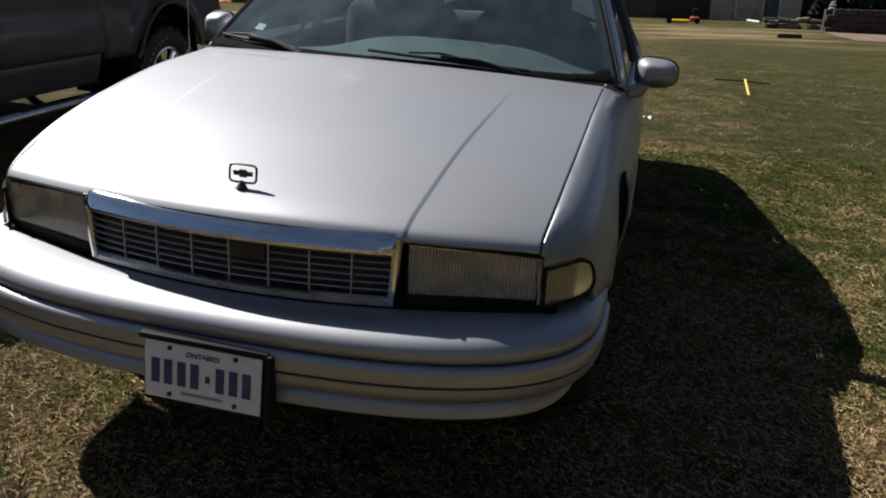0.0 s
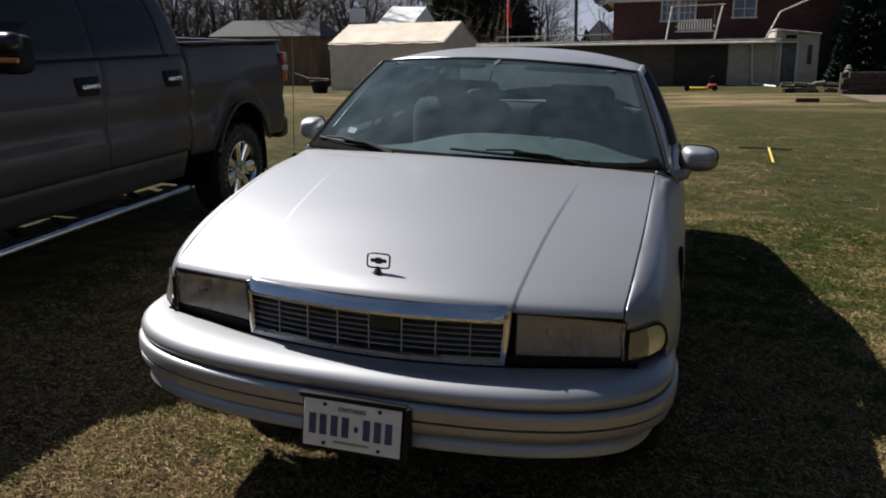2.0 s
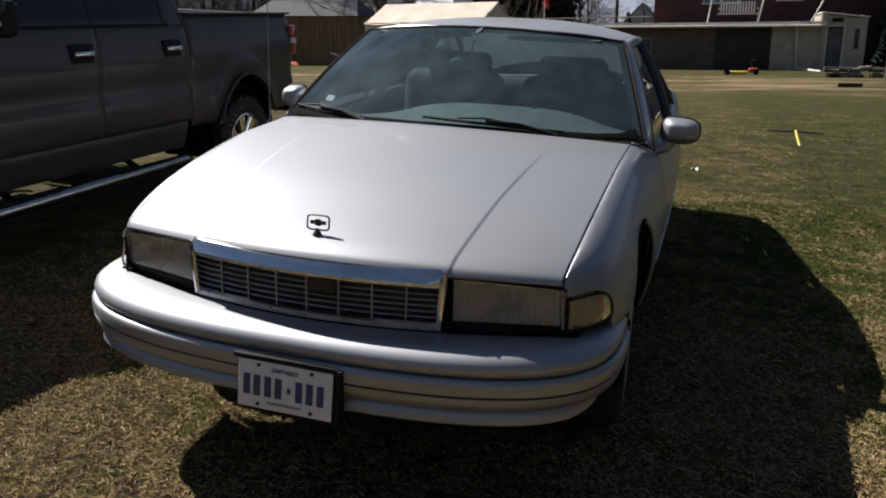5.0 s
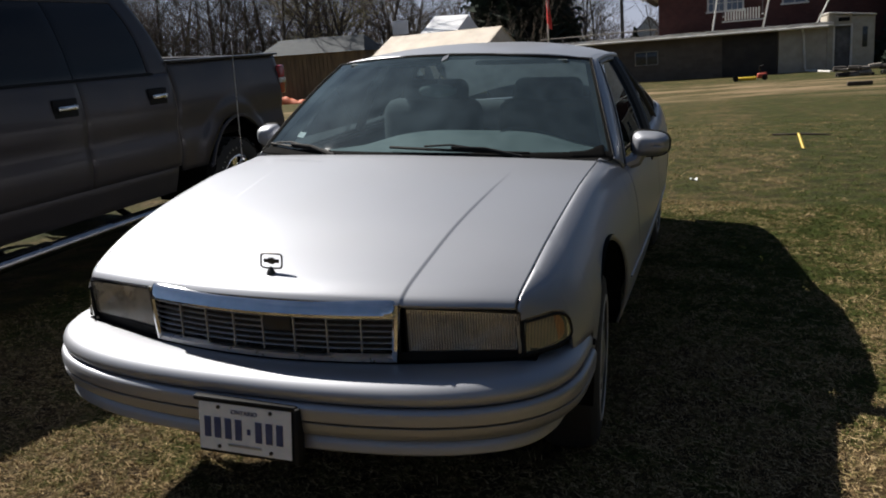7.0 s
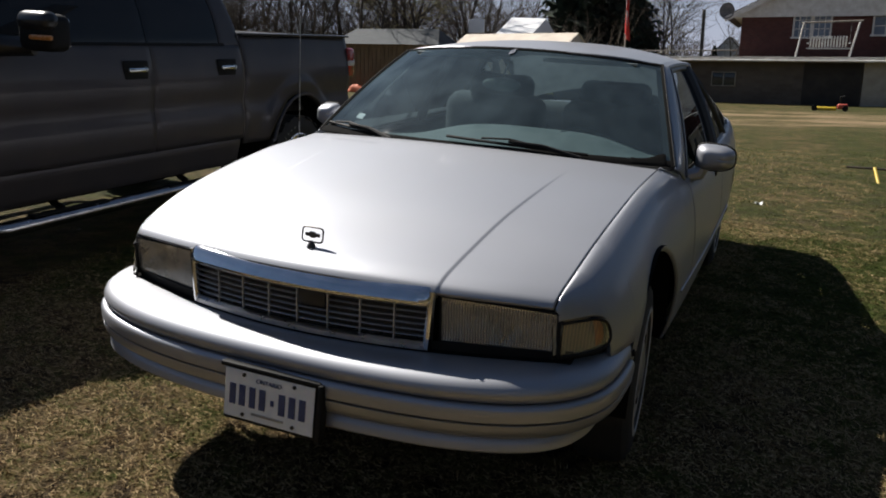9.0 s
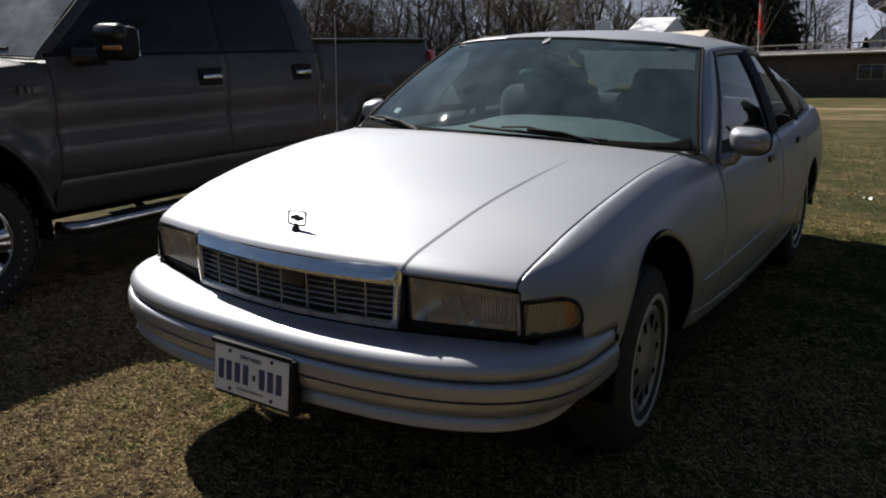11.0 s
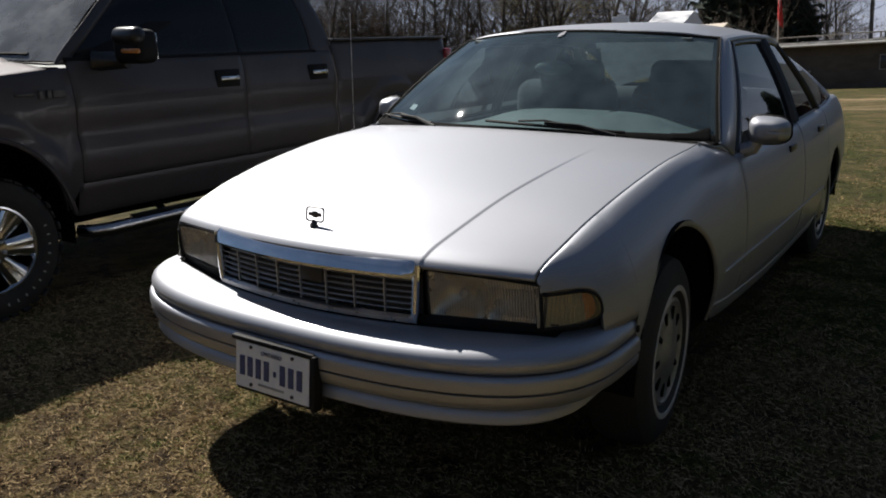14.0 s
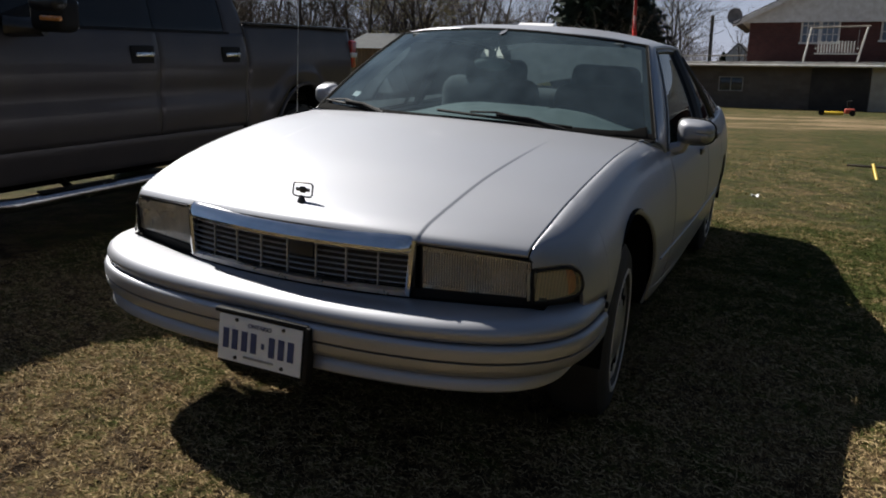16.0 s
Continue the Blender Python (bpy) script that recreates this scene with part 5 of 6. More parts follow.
def truck_wheel(at, out):
    """Seven-spoke chrome alloy with a lettered all-terrain tyre."""
    m = Matrix.Translation(Vector(at) - Vector((0, 0, 0))) @ Matrix.Rotation(0 if out > 0 else math.pi, 4, "Z")

    def put(name, geo, mat, parent, label=""):
        return part(name, moved(geo, m), mat, parent, label)
    w = put("wheel", lathe([(0.22, -0.12), (0.32, -0.135), (0.360, -0.115), (0.378, -0.07), (0.378, 0.07), (0.362, 0.112), (0.320, 0.132), (0.262, 0.128), (0.236, 0.112)], (0, 0, 0), 48), M_TYRE, truck, "black all-terrain tyre")
    for k in range(36):
        a = 2 * math.pi * k / 36
        put("tread_block", moved(box((0, 0, 0), (0.055, 0.045, 0.016), 0.004, 1), Matrix.Rotation(a, 4, "X") @ Matrix.Translation((0.088 if k % 2 else 0.104, 0, 0.372))), M_TYRE, w)
    put("rim", lathe([(0.238, 0.103), (0.236, 0.120), (0.227, 0.122), (0.219, 0.110), (0.214, 0.05), (0.206, -0.05)], (0, 0, 0), 48), M_CHROME, w, "polished chrome rim")
    put("rim_back", lathe([(0.212, 0.01), (0.10, 0.0), (0.01, 0.0)], (0, 0, 0), 32), M_DARK, w)
    for k in range(7):
        a = 2 * math.pi * (k + 0.2) / 7

        def spoke(u, v):
            r = 0.055 + 0.168 * u
            wd = 0.034 + 0.032 * u
            return (0.100 + 0.014 * u * u - 0.020 * abs(v) ** 4 - 0.003 * math.exp(-(v / 0.25) ** 2) * u, wd * v, r)
        put("spoke", moved(joined(grid(spoke, lin(0, 1, 6), lin(-1, 1, 11), flip=True), grid(lambda u, s: (0.078 - 0.05 * (1 - abs(s)) + 0.014 * u, (0.034 + 0.032 * u) * s, 0.055 + 0.168 * u), lin(0, 1, 4), [-1, 0, 1])), Matrix.Rotation(a, 4, "X")), M_CHROME, w)
        put("lug", moved(lathe([(0.010, 0.10), (0.010, 0.122), (0.001, 0.126)], (0, 0, 0), 8), Matrix.Translation((0, 0.062 * math.cos(a + 0.4), 0.062 * math.sin(a + 0.4)))), M_CHROME_DULL, w)
    put("hub_cap", lathe([(0.085, 0.085), (0.080, 0.108), (0.045, 0.110), (0.040, 0.128), (0.001, 0.132)], (0, 0, 0), 28), M_CHROME, w)
    for k in range(36):
        a = 2 * math.pi * k / 36 + 0.1
        if k % 18 < 11:
            put("tyre_letter", moved(box((0, 0, 0), (0.003, 0.009, 0.016), 0.001, 1), Matrix.Rotation(a, 4, "X") @ Matrix.Translation((0.1315, 0, 0.298))), M_CONCRETE, w)
    return w


for wy in (TW_F, TW_R):
    truck_wheel((TX + 0.86, wy, TWZ), 1)
    truck_wheel((TX - 0.86, wy, TWZ), -1)

# ---- yard and buildings ----
def gz(x, y):
    return ground_z(x, y)


GY = 43.0
garage = thing("garage", (-2.0, GY + 4, gz(0, GY)), "long low flat-roofed garage of dark stone block with a white end", "garage")
part("stone_wall", box((-6.7, GY + 4.0, 0.95), (21.6, 8.0, 2.3), 0.02), M_BLOCK, garage, "dark stone block wall")
part("white_wall", box((5.22, GY + 3.95, 0.95), (2.2, 8.1, 2.3), 0.02), M_CREAM, garage, "cream painted wall")
groof = part("roof", box((-5.6, GY + 3.9, 2.17), (24.2, 8.8, 0.16), 0.02), M_ROOF, garage)
part("fascia", box((-5.6, GY - 0.52, 2.16), (24.3, 0.05, 0.19), 0.01), M_WHITE, groof, "weathered white fascia board")
part("gutter", tube([(-17.7, GY - 0.60, 2.10), (6.3, GY - 0.60, 2.08)], 0.055, 8), M_WHITE, groof)
part("downspout", tube([(5.15, GY - 0.56, 2.05), (5.25, GY - 0.22, 1.85), (5.35, GY - 0.16, 0.20), (5.4, GY - 0.2, 0.02), (6.3, GY - 2.2, -0.05)], 0.055, 8), M_WHITE, garage, "white downspout")
gw = part("window", joined(*[box((-2.32 + dx, GY - 0.03, -0.0 + 1.16 + dz), s, 0.01) for dx, dz, s in ((0, 0.34, (1.20, 0.08, 0.05)), (0, -0.34, (1.20, 0.10, 0.05)), (-0.575, 0, (0.05, 0.08, 0.7)), (0.575, 0, (0.05, 0.08, 0.7)), (0, 0, (0.05, 0.08, 0.7)))]), M_CONCRETE, garage, "two-pane window")
for sx in (-0.29, 0.29):
    part("pane", box((-2.32 + sx, GY - 0.005, 1.16), (0.53, 0.03, 0.64), 0.003), M_WINDOWGLASS, gw)
part("stain_panel", box((2.75, GY - 0.012, 0.95), (2.6, 0.03, 2.1), 0.02), M_TARRED, garage, "dark tarred patch of wall")
for x in lin(-17, 6, 24):
    part("roof_edging", box((x, GY - 0.46, 2.27), (0.9, 0.10, 0.04), 0.01), M_CONCRETE, groof)

# entrance shed at the corner
shed = thing("entry_shed", (7.3, GY + 0.8, gz(7, GY)), "small cream-painted shed with a dark open doorway", "shed")
part("front_wall", joined(box((6.50, GY - 0.10, 1.22), (0.30, 0.16, 2.86), 0.01), box((7.89, GY - 0.10, 1.12), (1.02, 0.16, 2.66), 0.01), box((7.02, GY - 0.10, 2.30), (0.76, 0.16, 0.52), 0.01)), M_CREAM, shed)
part("side_wall", box((6.36, GY + 1.4, 1.2), (0.10, 3.0, 2.8), 0.01), M_CREAM, shed)
part("narrow_window", box((7.98, GY - 0.19, 1.45), (0.22, 0.04, 0.95), 0.01), M_WINDOWGLASS, shed)
part("door_frame", joined(box((6.62, GY - 0.20, 0.98), (0.07, 0.06, 2.16), 0.01), box((7.40, GY - 0.20, 0.98), (0.07, 0.06, 2.16), 0.01), box((7.01, GY - 0.20, 2.08), (0.84, 0.06, 0.07), 0.01)), M_WHITE, shed)
part("back_wall", box((7.4, GY + 2.9, 1.1), (2.1, 0.1, 2.6), 0.01), M_DARK, shed)
part("door", box((7.0, GY + 0.05, 1.0), (0.72, 0.05, 2.1), 0.01), M_ROOF, shed, "dark slate-blue door")
part("curtain", box((7.42, GY + 0.0, 1.05), (0.12, 0.05, 2.0), 0.01), M_SIDING, shed)
part("roof", box((0, 0, 0), (2.14, 3.3, 0.07), 0.02, 2, Matrix.Translation((7.38, GY + 1.3, 2.585)) @ Matrix.Rotation(0.115, 4, "Y")), M_WHITE, shed)
part("wall_box", box((7.05, GY - 0.2, 2.34), (0.50, 0.06, 0.18), 0.02), M_BLACK, shed)
swpipe = thing("drain_pipe", (6.0, GY - 0.3, 2.27), "white pipe running up from the garage roof to the house", "pipe")
part("pipe", tube([(5.85, GY - 0.2, 2.26), (6.45, GY - 0.2, 3.56), (8.9, GY + 2.0, 4.6), (11.5, GY + 6.9, 6.3)], 0.042, 8), M_WHITE, swpipe)

# brick house behind
HY = 50.0
house = thing("brick_house", (6.0, HY + 5, 0.0), "two-storey red brick house with white windows and pale gable", "house")
hw = part("brick_wall", box((5.4, HY + 4.5, 2.1), (15.1, 9.0, 5.2), 0.02), M_BRICK_FAR, house, "dark red brick wall")
part("gable_wall", ([(-2.6, HY - 0.35, 4.65), (13.4, HY - 0.35, 4.65), (5.4, HY - 0.35, 8.6), (-2.6, HY + 9.3, 4.65), (13.4, HY + 9.3, 4.65), (5.4, HY + 9.3, 8.6)],
                    [(0, 1, 2), (5, 4, 3), (0, 3, 4, 1)]), M_WHITE, house, "pale soffit and gable", smooth=False)
for sx in (1, -1):
    m = Matrix.Translation((5.4 + sx * 4.15, HY + 4.5, 6.75)) @ Matrix.Rotation(sx * math.atan2(3.95, 8.0), 4, "Y")
    part("roof_slope", box((0, 0, 0), (9.6, 10.6, 0.16), 0.02, 2, m), M_ROOF, house)
    m2 = Matrix.Translation((5.4 + sx * 4.15, HY - 0.82, 6.62)) @ Matrix.Rotation(sx * math.atan2(3.95, 8.0), 4, "Y")
    part("barge_board", box((0, 0, 0), (9.6, 0.06, 0.26), 0.01, 2, m2), M_WHITE, house)


def house_window(x, z, w, h, cols, rows, parent, y=HY):
    fr = part("window", joined(box((x, y - 0.03, z + h / 2), (w + 0.12, 0.10, 0.10), 0.01), box((x, y - 0.06, z - h / 2), (w + 0.24, 0.18, 0.10), 0.01), box((x - w / 2, y - 0.03, z), (0.10, 0.10, h), 0.01), box((x + w / 2, y - 0.03, z), (0.10, 0.10, h), 0.01)), M_WHITE, parent, "white framed window with small panes")
    for i in range(cols):
        for j in range(rows):
            pw, ph = w / cols, h / rows
            part("pane", box((x - w / 2 + (i + 0.5) * pw, y - 0.02, z - h / 2 + (j + 0.5) * ph), (pw - 0.05, 0.03, ph - 0.05), 0.004, 1), M_SKYPANE, fr)
    part("mullion", joined(*[box((x - w / 2 + i * w / cols, y - 0.03, z), (0.045, 0.06, h), 0.004, 1) for i in range(1, cols)], *[box((x, y - 0.03, z - h / 2 + j * h / rows), (w, 0.06, 0.04), 0.004, 1) for j in range(1, rows)]), M_WHITE, fr)
    return fr


house_window(1.14, 4.22, 0.92, 1.45, 3, 3, house)
house_window(2.16, 4.22, 0.92, 1.45, 3, 3, house)
house_window(5.37, 4.38, 1.25, 1.55, 2, 3, house)
house_window(11.55, 3.75, 0.85, 2.3, 1, 2, house)

dish = thing("satellite_dish", (-2.75, HY - 0.4, 4.6), "dark round satellite dish on the house corner", "satellite dish")
part("reflector", grid(lambda a, r: (-2.95 + 0.42 * r * math.cos(a), HY - 0.75 - 0.12 * r * r, 4.98 + 0.46 * r * math.sin(a)), lin(0, 2 * math.pi, 25), lin(0.02, 1, 6)), M_ROOF, dish, solid=0.02)
part("dish_arm", tube([(-2.95, HY - 0.75, 4.98), (-2.72, HY - 0.5, 4.62), (-2.6, HY - 0.36, 4.6)], 0.03, 6), M_ROOF, dish)

# porch swing standing on the garage roof
swing = thing("porch_swing", (2.3, GY + 1.5, 2.26), "white garden swing bench in a wooden frame on the flat roof", "swing")
SY = GY + 1.0
for x, lean in ((0.98, 0.24), (3.42, 0.34)):
    for dy in (-0.5, 0.5):
        part("frame_leg", tube([(x, SY + dy, 2.26), (x + lean, SY + dy * 0.1, 4.0)], 0.045, 6), M_WHITE if dy < 0 else M_GREYWOOD, swing)
part("frame_beam", tube([(1.1, SY, 3.98), (3.9, SY, 4.06)], 0.045, 6), M_GREYWOOD, swing)
part("bench_seat", box((2.45, SY - 0.1, 2.72), (2.0, 0.55, 0.06), 0.02), M_WHITE, swing)
for k in range(13):
    part("back_slat", box((1.62 + 0.135 * k, SY + 0.18, 3.06), (0.075, 0.03, 0.56), 0.01), M_WHITE, swing)
for x in (1.5, 3.4):
    part("arm_rest", box((x, SY - 0.1, 2.98), (0.07, 0.5, 0.05), 0.01), M_WHITE, swing)
    part("chain", tube([(x, SY, 2.98), (x, SY, 3.98)], 0.012, 5), M_ROOF, swing)

# retaining wall, drive, wood pile, small statues
WY = 33.2
rwall = thing("retaining_wall", (9.2, WY, gz(9, WY)), "low grey block retaining wall beside the drive", "wall")
for k in range(7):
    for j in range(4):
        part("block", box((7.95 + 0.46 * k + 0.23 * (j % 2), WY, -0.14 + 0.23 * j + 0.115), (0.45, 0.28, 0.22), 0.02), M_STONE, rwall)
part("wall_core", box((9.4, WY + 0.25, 0.30), (3.4, 0.3, 0.9), 0.02), M_STONE, rwall)

drive = part("drive", grid(lambda x, y: (x, y, gz(x, y) + 0.02), lin(7.6, 60, 30), lin(27.6, 33.0, 10)), M_GRAVEL, None, solid=0.0)
tagged(drive, "pale gravel drive at the end of the lawn", "driveway", kind="structure")
PY = 35.2
pile = thing("log_pile", (7.0, PY, gz(7, PY)), "low pile of grey cut logs and stones by the shed", "log pile")
rs = random.Random(4)
for k in range(26):
    x, y, r = rs.uniform(5.9, 7.9), PY + rs.uniform(-0.35, 0.35), rs.uniform(0.06, 0.11)
    zz = gz(x, y) + r + (0.22 if k > 14 else 0)
    a = rs.uniform(-0.4, 0.4)
    part("log", tube([(x - 0.24 * math.cos(a), y - 0.24 * math.sin(a), zz), (x + 0.24 * math.cos(a), y + 0.24 * math.sin(a), zz + rs.uniform(-0.04, 0.04))], r, 8), M_STONE if k % 3 else M_GREYWOOD, pile)
for x, y, h in ((10.25, WY + 0.2, 0.36), (10.48, WY + 0.25, 0.44), (7.95, WY + 0.2, 0.30)):
    st = part("garden_statue", lathe([(0.16, 0), (0.17, 0.05), (0.10, 0.10), (0.13, h * 0.4), (0.15, h * 0.6), (0.06, h * 0.75), (0.10, h * 0.86), (0.07, h * 0.98), (0.01, h)], (x, y, 0.75), 14, "z"), M_FIGURE)
    tagged(st, "small pale stone garden figure on the wall", "statue", "garden figures")
timber = part("timber", box((5.62, 27.6, gz(5.62, 27.6) + 0.07), (0.74, 0.15, 0.13), 0.02, 2, None), M_BARK)
tagged(timber, "dark short timber lying on the lawn", "timber")
toy = thing("toy_digger", (2.75, 37.0, gz(2.75, 37)), "yellow and red plastic ride-on toy lying on the grass", "toy")
tz = gz(2.75, 37)
part("toy_body", box((2.40, 37, tz + 0.10), (0.95, 0.35, 0.14), 0.06, 3), M_YELLOW, toy)
part("toy_seat", box((3.10, 37, tz + 0.20), (0.42, 0.35, 0.22), 0.07, 3), M_REDPLASTIC, toy)
part("toy_handle", tube([(3.05, 37, tz + 0.3), (3.0, 37, tz + 0.60), (3.15, 37, tz + 0.62)], 0.05, 8), M_BLACK, toy)
for x in (2.0, 3.2):
    part("toy_wheel", lathe([(0.01, -0.05), (0.12, -0.05), (0.12, 0.05), (0.01, 0.05)], (x, 36.78, tz + 0.12), 16, "y"), M_BLACK, toy)

s0 = Vector((2.36, 9.42, gz(2.36, 9.42)))
stake = thing("yellow_stake", tuple(s0), "yellow plastic stake leaning in the grass", "stake")
part("stake_rod", tube([tuple(s0 - Vector((0, 0.02, 0.02))), tuple(s0 + Vector((-0.05, 0.22, 0.17)))], 0.018, 8), M_YELLOW, stake)
stick = part("fallen_stick", tube([(2.1, 11.6, gz(2.1, 11.6) + 0.02), (2.55, 11.5, gz(2.5, 11.5) + 0.03), (2.9, 11.55, gz(2.9, 11.5) + 0.02)], [0.015, 0.02, 0.012], 6), M_BARK)
tagged(stick, "dark fallen stick on the lawn", "stick")
paper = part("paper_scrap", grid(lambda u, v: (1.05 + 0.07 * u, 6.58 + 0.06 * v, gz(1.09, 6.6) + 0.012 + 0.012 * math.sin(5 * u + 3 * v)), lin(0, 1, 6), lin(0, 1, 5)), M_PLATE, None, solid=0.003)
tagged(paper, "crumpled white paper scrap on the grass", "paper")

# car shelter tent and tub
TY = 37.5
tent = thing("car_shelter", (-12.9, TY, gz(-12.9, TY)), "cream fabric car shelter with a pitched roof", "shelter")
tb = gz(-12, TY)


A, B = Vector((-15.9, 38.2, 0)), Vector((-9.5, 37.1, 0))
# its long side runs from A to B; the ridge lies half its depth behind
along = (B - A).normalized()
back = Vector((-along.y, along.x, 0))
half, eave, ridge = 2.1, 2.42, 3.40


def tp(t, s, z):
    p = A.lerp(B, t) + back * s
    return (p.x, p.y, z + tb)


part("side_sheet", grid(lambda t, k: tuple(Vector(tp(t, 0.0 + 0.05 * math.sin(t * 40) * (1 - k), eave * k))), lin(0, 1, 40), lin(0, 1, 5)), M_TARP, tent, "cream fabric side wall", solid=0.02)
part("back_sheet", grid(lambda t, k: tp(t, 2 * half, eave * k), lin(0, 1, 12), lin(0, 1, 3)), M_TARP, tent, solid=0.02)
part("roof_sheet", joined(grid(lambda t, k: tp(t, -0.08 + (half + 0.08) * k, eave - 0.05 + (ridge - eave + 0.05) * k - 0.05 * math.sin(math.pi * ((t * 4) % 1)) * (1 - k)), lin(-0.01, 1.01, 33), lin(0, 1, 5)),
                          grid(lambda t, k: tp(t, 2 * half + 0.08 - (half + 0.08) * k, eave - 0.05 + (ridge - eave + 0.05) * k), lin(-0.01, 1.01, 17), lin(0, 1, 4))), M_TARP_TOP, tent, "pale fabric roof", solid=0.02)
for t in (0.0, 1.0):
    part("end_sheet", ([tp(t, 0, 0), tp(t, 2 * half, 0), tp(t, 2 * half, eave), tp(t, half, ridge), tp(t, 0, eave)], [(0, 1, 2, 3, 4)]), M_TARP, tent, smooth=False, solid=0.02)
for t in (0.0, 0.33, 0.67, 1.0):
    part("frame_tube", tube([tp(t, 0.08, 0), tp(t, 0.08, eave - 0.12), tp(t, half, ridge - 0.10), tp(t, 2 * half - 0.08, eave - 0.12), tp(t, 2 * half - 0.08, 0)], 0.025, 6), M_WHITE, tent)
tub = thing("black_tub", (-15.3, 35.3, gz(-15, 35)), "black plastic tub on the grass beside the shelter", "tub")
part("tub_wall", lathe([(0.34, 0.0), (0.48, 0.55), (0.52, 0.57), (0.50, 0.60), (0.44, 0.55), (0.32, 0.04), (0.01, 0.04)], (-15.3, 35.3, gz(-15, 35)), 24, "z"), M_BLACK, tub)
part("tub_pole", tube([(-16.6, 35.3, gz(-16, 35) + 0.95), (-15.9, 35.3, gz(-16, 35) + 0.72), (-14.8, 35.3, gz(-14.8, 35) + 0.66)], 0.025, 6), M_CONCRETE, tub)

# flag pole
FX, FY = -6.1, 36.0
pole = thing("flag_pole", (FX, FY, gz(FX, FY)), "white flag pole with a limp red and white flag", "flag pole")
part("mast", tube([(FX, FY, -0.2), (FX - 0.04, FY, 5.05)], [0.035, 0.024], 8), M_WHITE, pole)


def flagp(u, v):
    return (FX - 0.02 + 0.17 * u * (0.45 + 0.55 * v) + 0.03 * math.sin(9 * u + 6 * v), FY - 0.06 + 0.06 * math.sin(11 * u + 3 * v), 4.85 - 1.75 * v - 0.35 * u * v)


flag = part("flag", grid(flagp, lin(0, 1, 12), lin(0, 1, 24)), M_RED, pole, "red cloth flag hanging limp", solid=0.008)
part("flag_band", grid(lambda u, v: tuple(Vector(flagp(u, v)) - Vector((0, 0.022, 0))), lin(0.30, 0.62, 5), lin(0.40, 0.86, 12)), M_PLATE, flag, "white middle band of the flag", solid=0.004)

# far houses
def far_house(name, x, y, w, d, h, rise, wall, roof, label, z0=-0.3):
    th = thing(name, (x, y, z0), label, "house")
    part("wall", box((x, y, z0 + h / 2), (w, d, h), 0.02), wall, th)
    part("roof", ([(x - w / 2 - 0.3, y - d / 2 - 0.3, z0 + h), (x + w / 2 + 0.3, y - d / 2 - 0.3, z0 + h), (x + w / 2 + 0.3, y + d / 2 + 0.3, z0 + h), (x - w / 2 - 0.3, y + d / 2 + 0.3, z0 + h), (x, y - d / 2 - 0.3, z0 + h + rise), (x, y + d / 2 + 0.3, z0 + h + rise)],
                  [(0, 4, 5, 3), (1, 2, 5, 4), (0, 1, 4), (3, 5, 2), (0, 3, 2, 1)]), roof, th, smooth=False)
    part("gable", ([(x - w / 2, y - d / 2 - 0.32, z0 + h), (x + w / 2, y - d / 2 - 0.32, z0 + h), (x, y - d / 2 - 0.32, z0 + h + rise - 0.15)], [(0, 1, 2)]), wall, th, smooth=False, solid=0.05)
    for sx in (-0.22, 0.22):
        part("window", box((x + sx * w, y - d / 2 - 0.05, z0 + h * 0.62), (w * 0.14, 0.1, h * 0.24), 0.02), M_WINDOWGLASS, th)
    return th


far_house("grey_house", -6.2, 98, 3.6, 8, 3.6, 2.2, M_SIDING, M_ROOF, "grey sided house with a steep gable far off")
barn = thing("white_barn", (-15.3, 52, -0.3), "white barn with a bright sheet metal roof", "barn")
part("wall", box((-15.8, 52, 1.6), (2.2, 6.4, 3.8), 0.02), M_WHITE, barn)
part("roof", ([(-17.0, 48.5, 3.60), (-14.6, 48.5, 3.50), (-14.6, 52, 4.85), (-17.0, 52, 4.95), (-14.6, 55.5, 3.50), (-17.0, 55.5, 3.60)], [(0, 1, 2, 3), (3, 2, 4, 5), (0, 3, 5), (1, 4, 2), (0, 5, 4, 1)]), M_METALROOF, barn, "bright white sheet metal roof", smooth=False)
# out of view: added to darken what the sedan's side reflects
side_house = thing("unseen_side_house", (24, 8, -0.2), "unseen long dark brick house, added to darken the sedan's side reflections", "house")
part("wall", box((24, 8, 2.2), (8, 20, 5.0), 0.02), M_BRICK_FAR, side_house)
part("roof", ([(19.4, -2.6, 4.7), (28.6, -2.6, 4.7), (28.6, 18.6, 4.7), (19.4, 18.6, 4.7), (24, -2.6, 7.4), (24, 18.6, 7.4)], [(0, 4, 5, 3), (1, 2, 5, 4), (0, 1, 4), (3, 5, 2), (0, 3, 2, 1)]), M_ROOF, side_house, smooth=False)
far_house("pale_house", 22.3, 60, 12, 4, 5.8, 2.5, M_SIDING_LILAC, M_ROOF, "pale lilac sided house with white trim")
# made-up board shed for the brown brush beyond the pickup, with a heap of orange netting before it
bshed = thing("brush_shed", (-23.0, 47, -0.1), "brown boards standing in for thick brush, under a grey tarp roof", "shed")
for k in range(24):
    part("board", box((-26.4 + 0.29 * k, 45.0, 1.45 + 0.03 * math.sin(k * 2.3)), (0.27, 0.05, 3.2), 0.01, 1), M_BRUSHBOARD, bshed)
part("shed_core", box((-22.9, 46.6, 1.4), (6.8, 3.1, 3.0), 0.02), M_BRUSHBOARD, bshed)
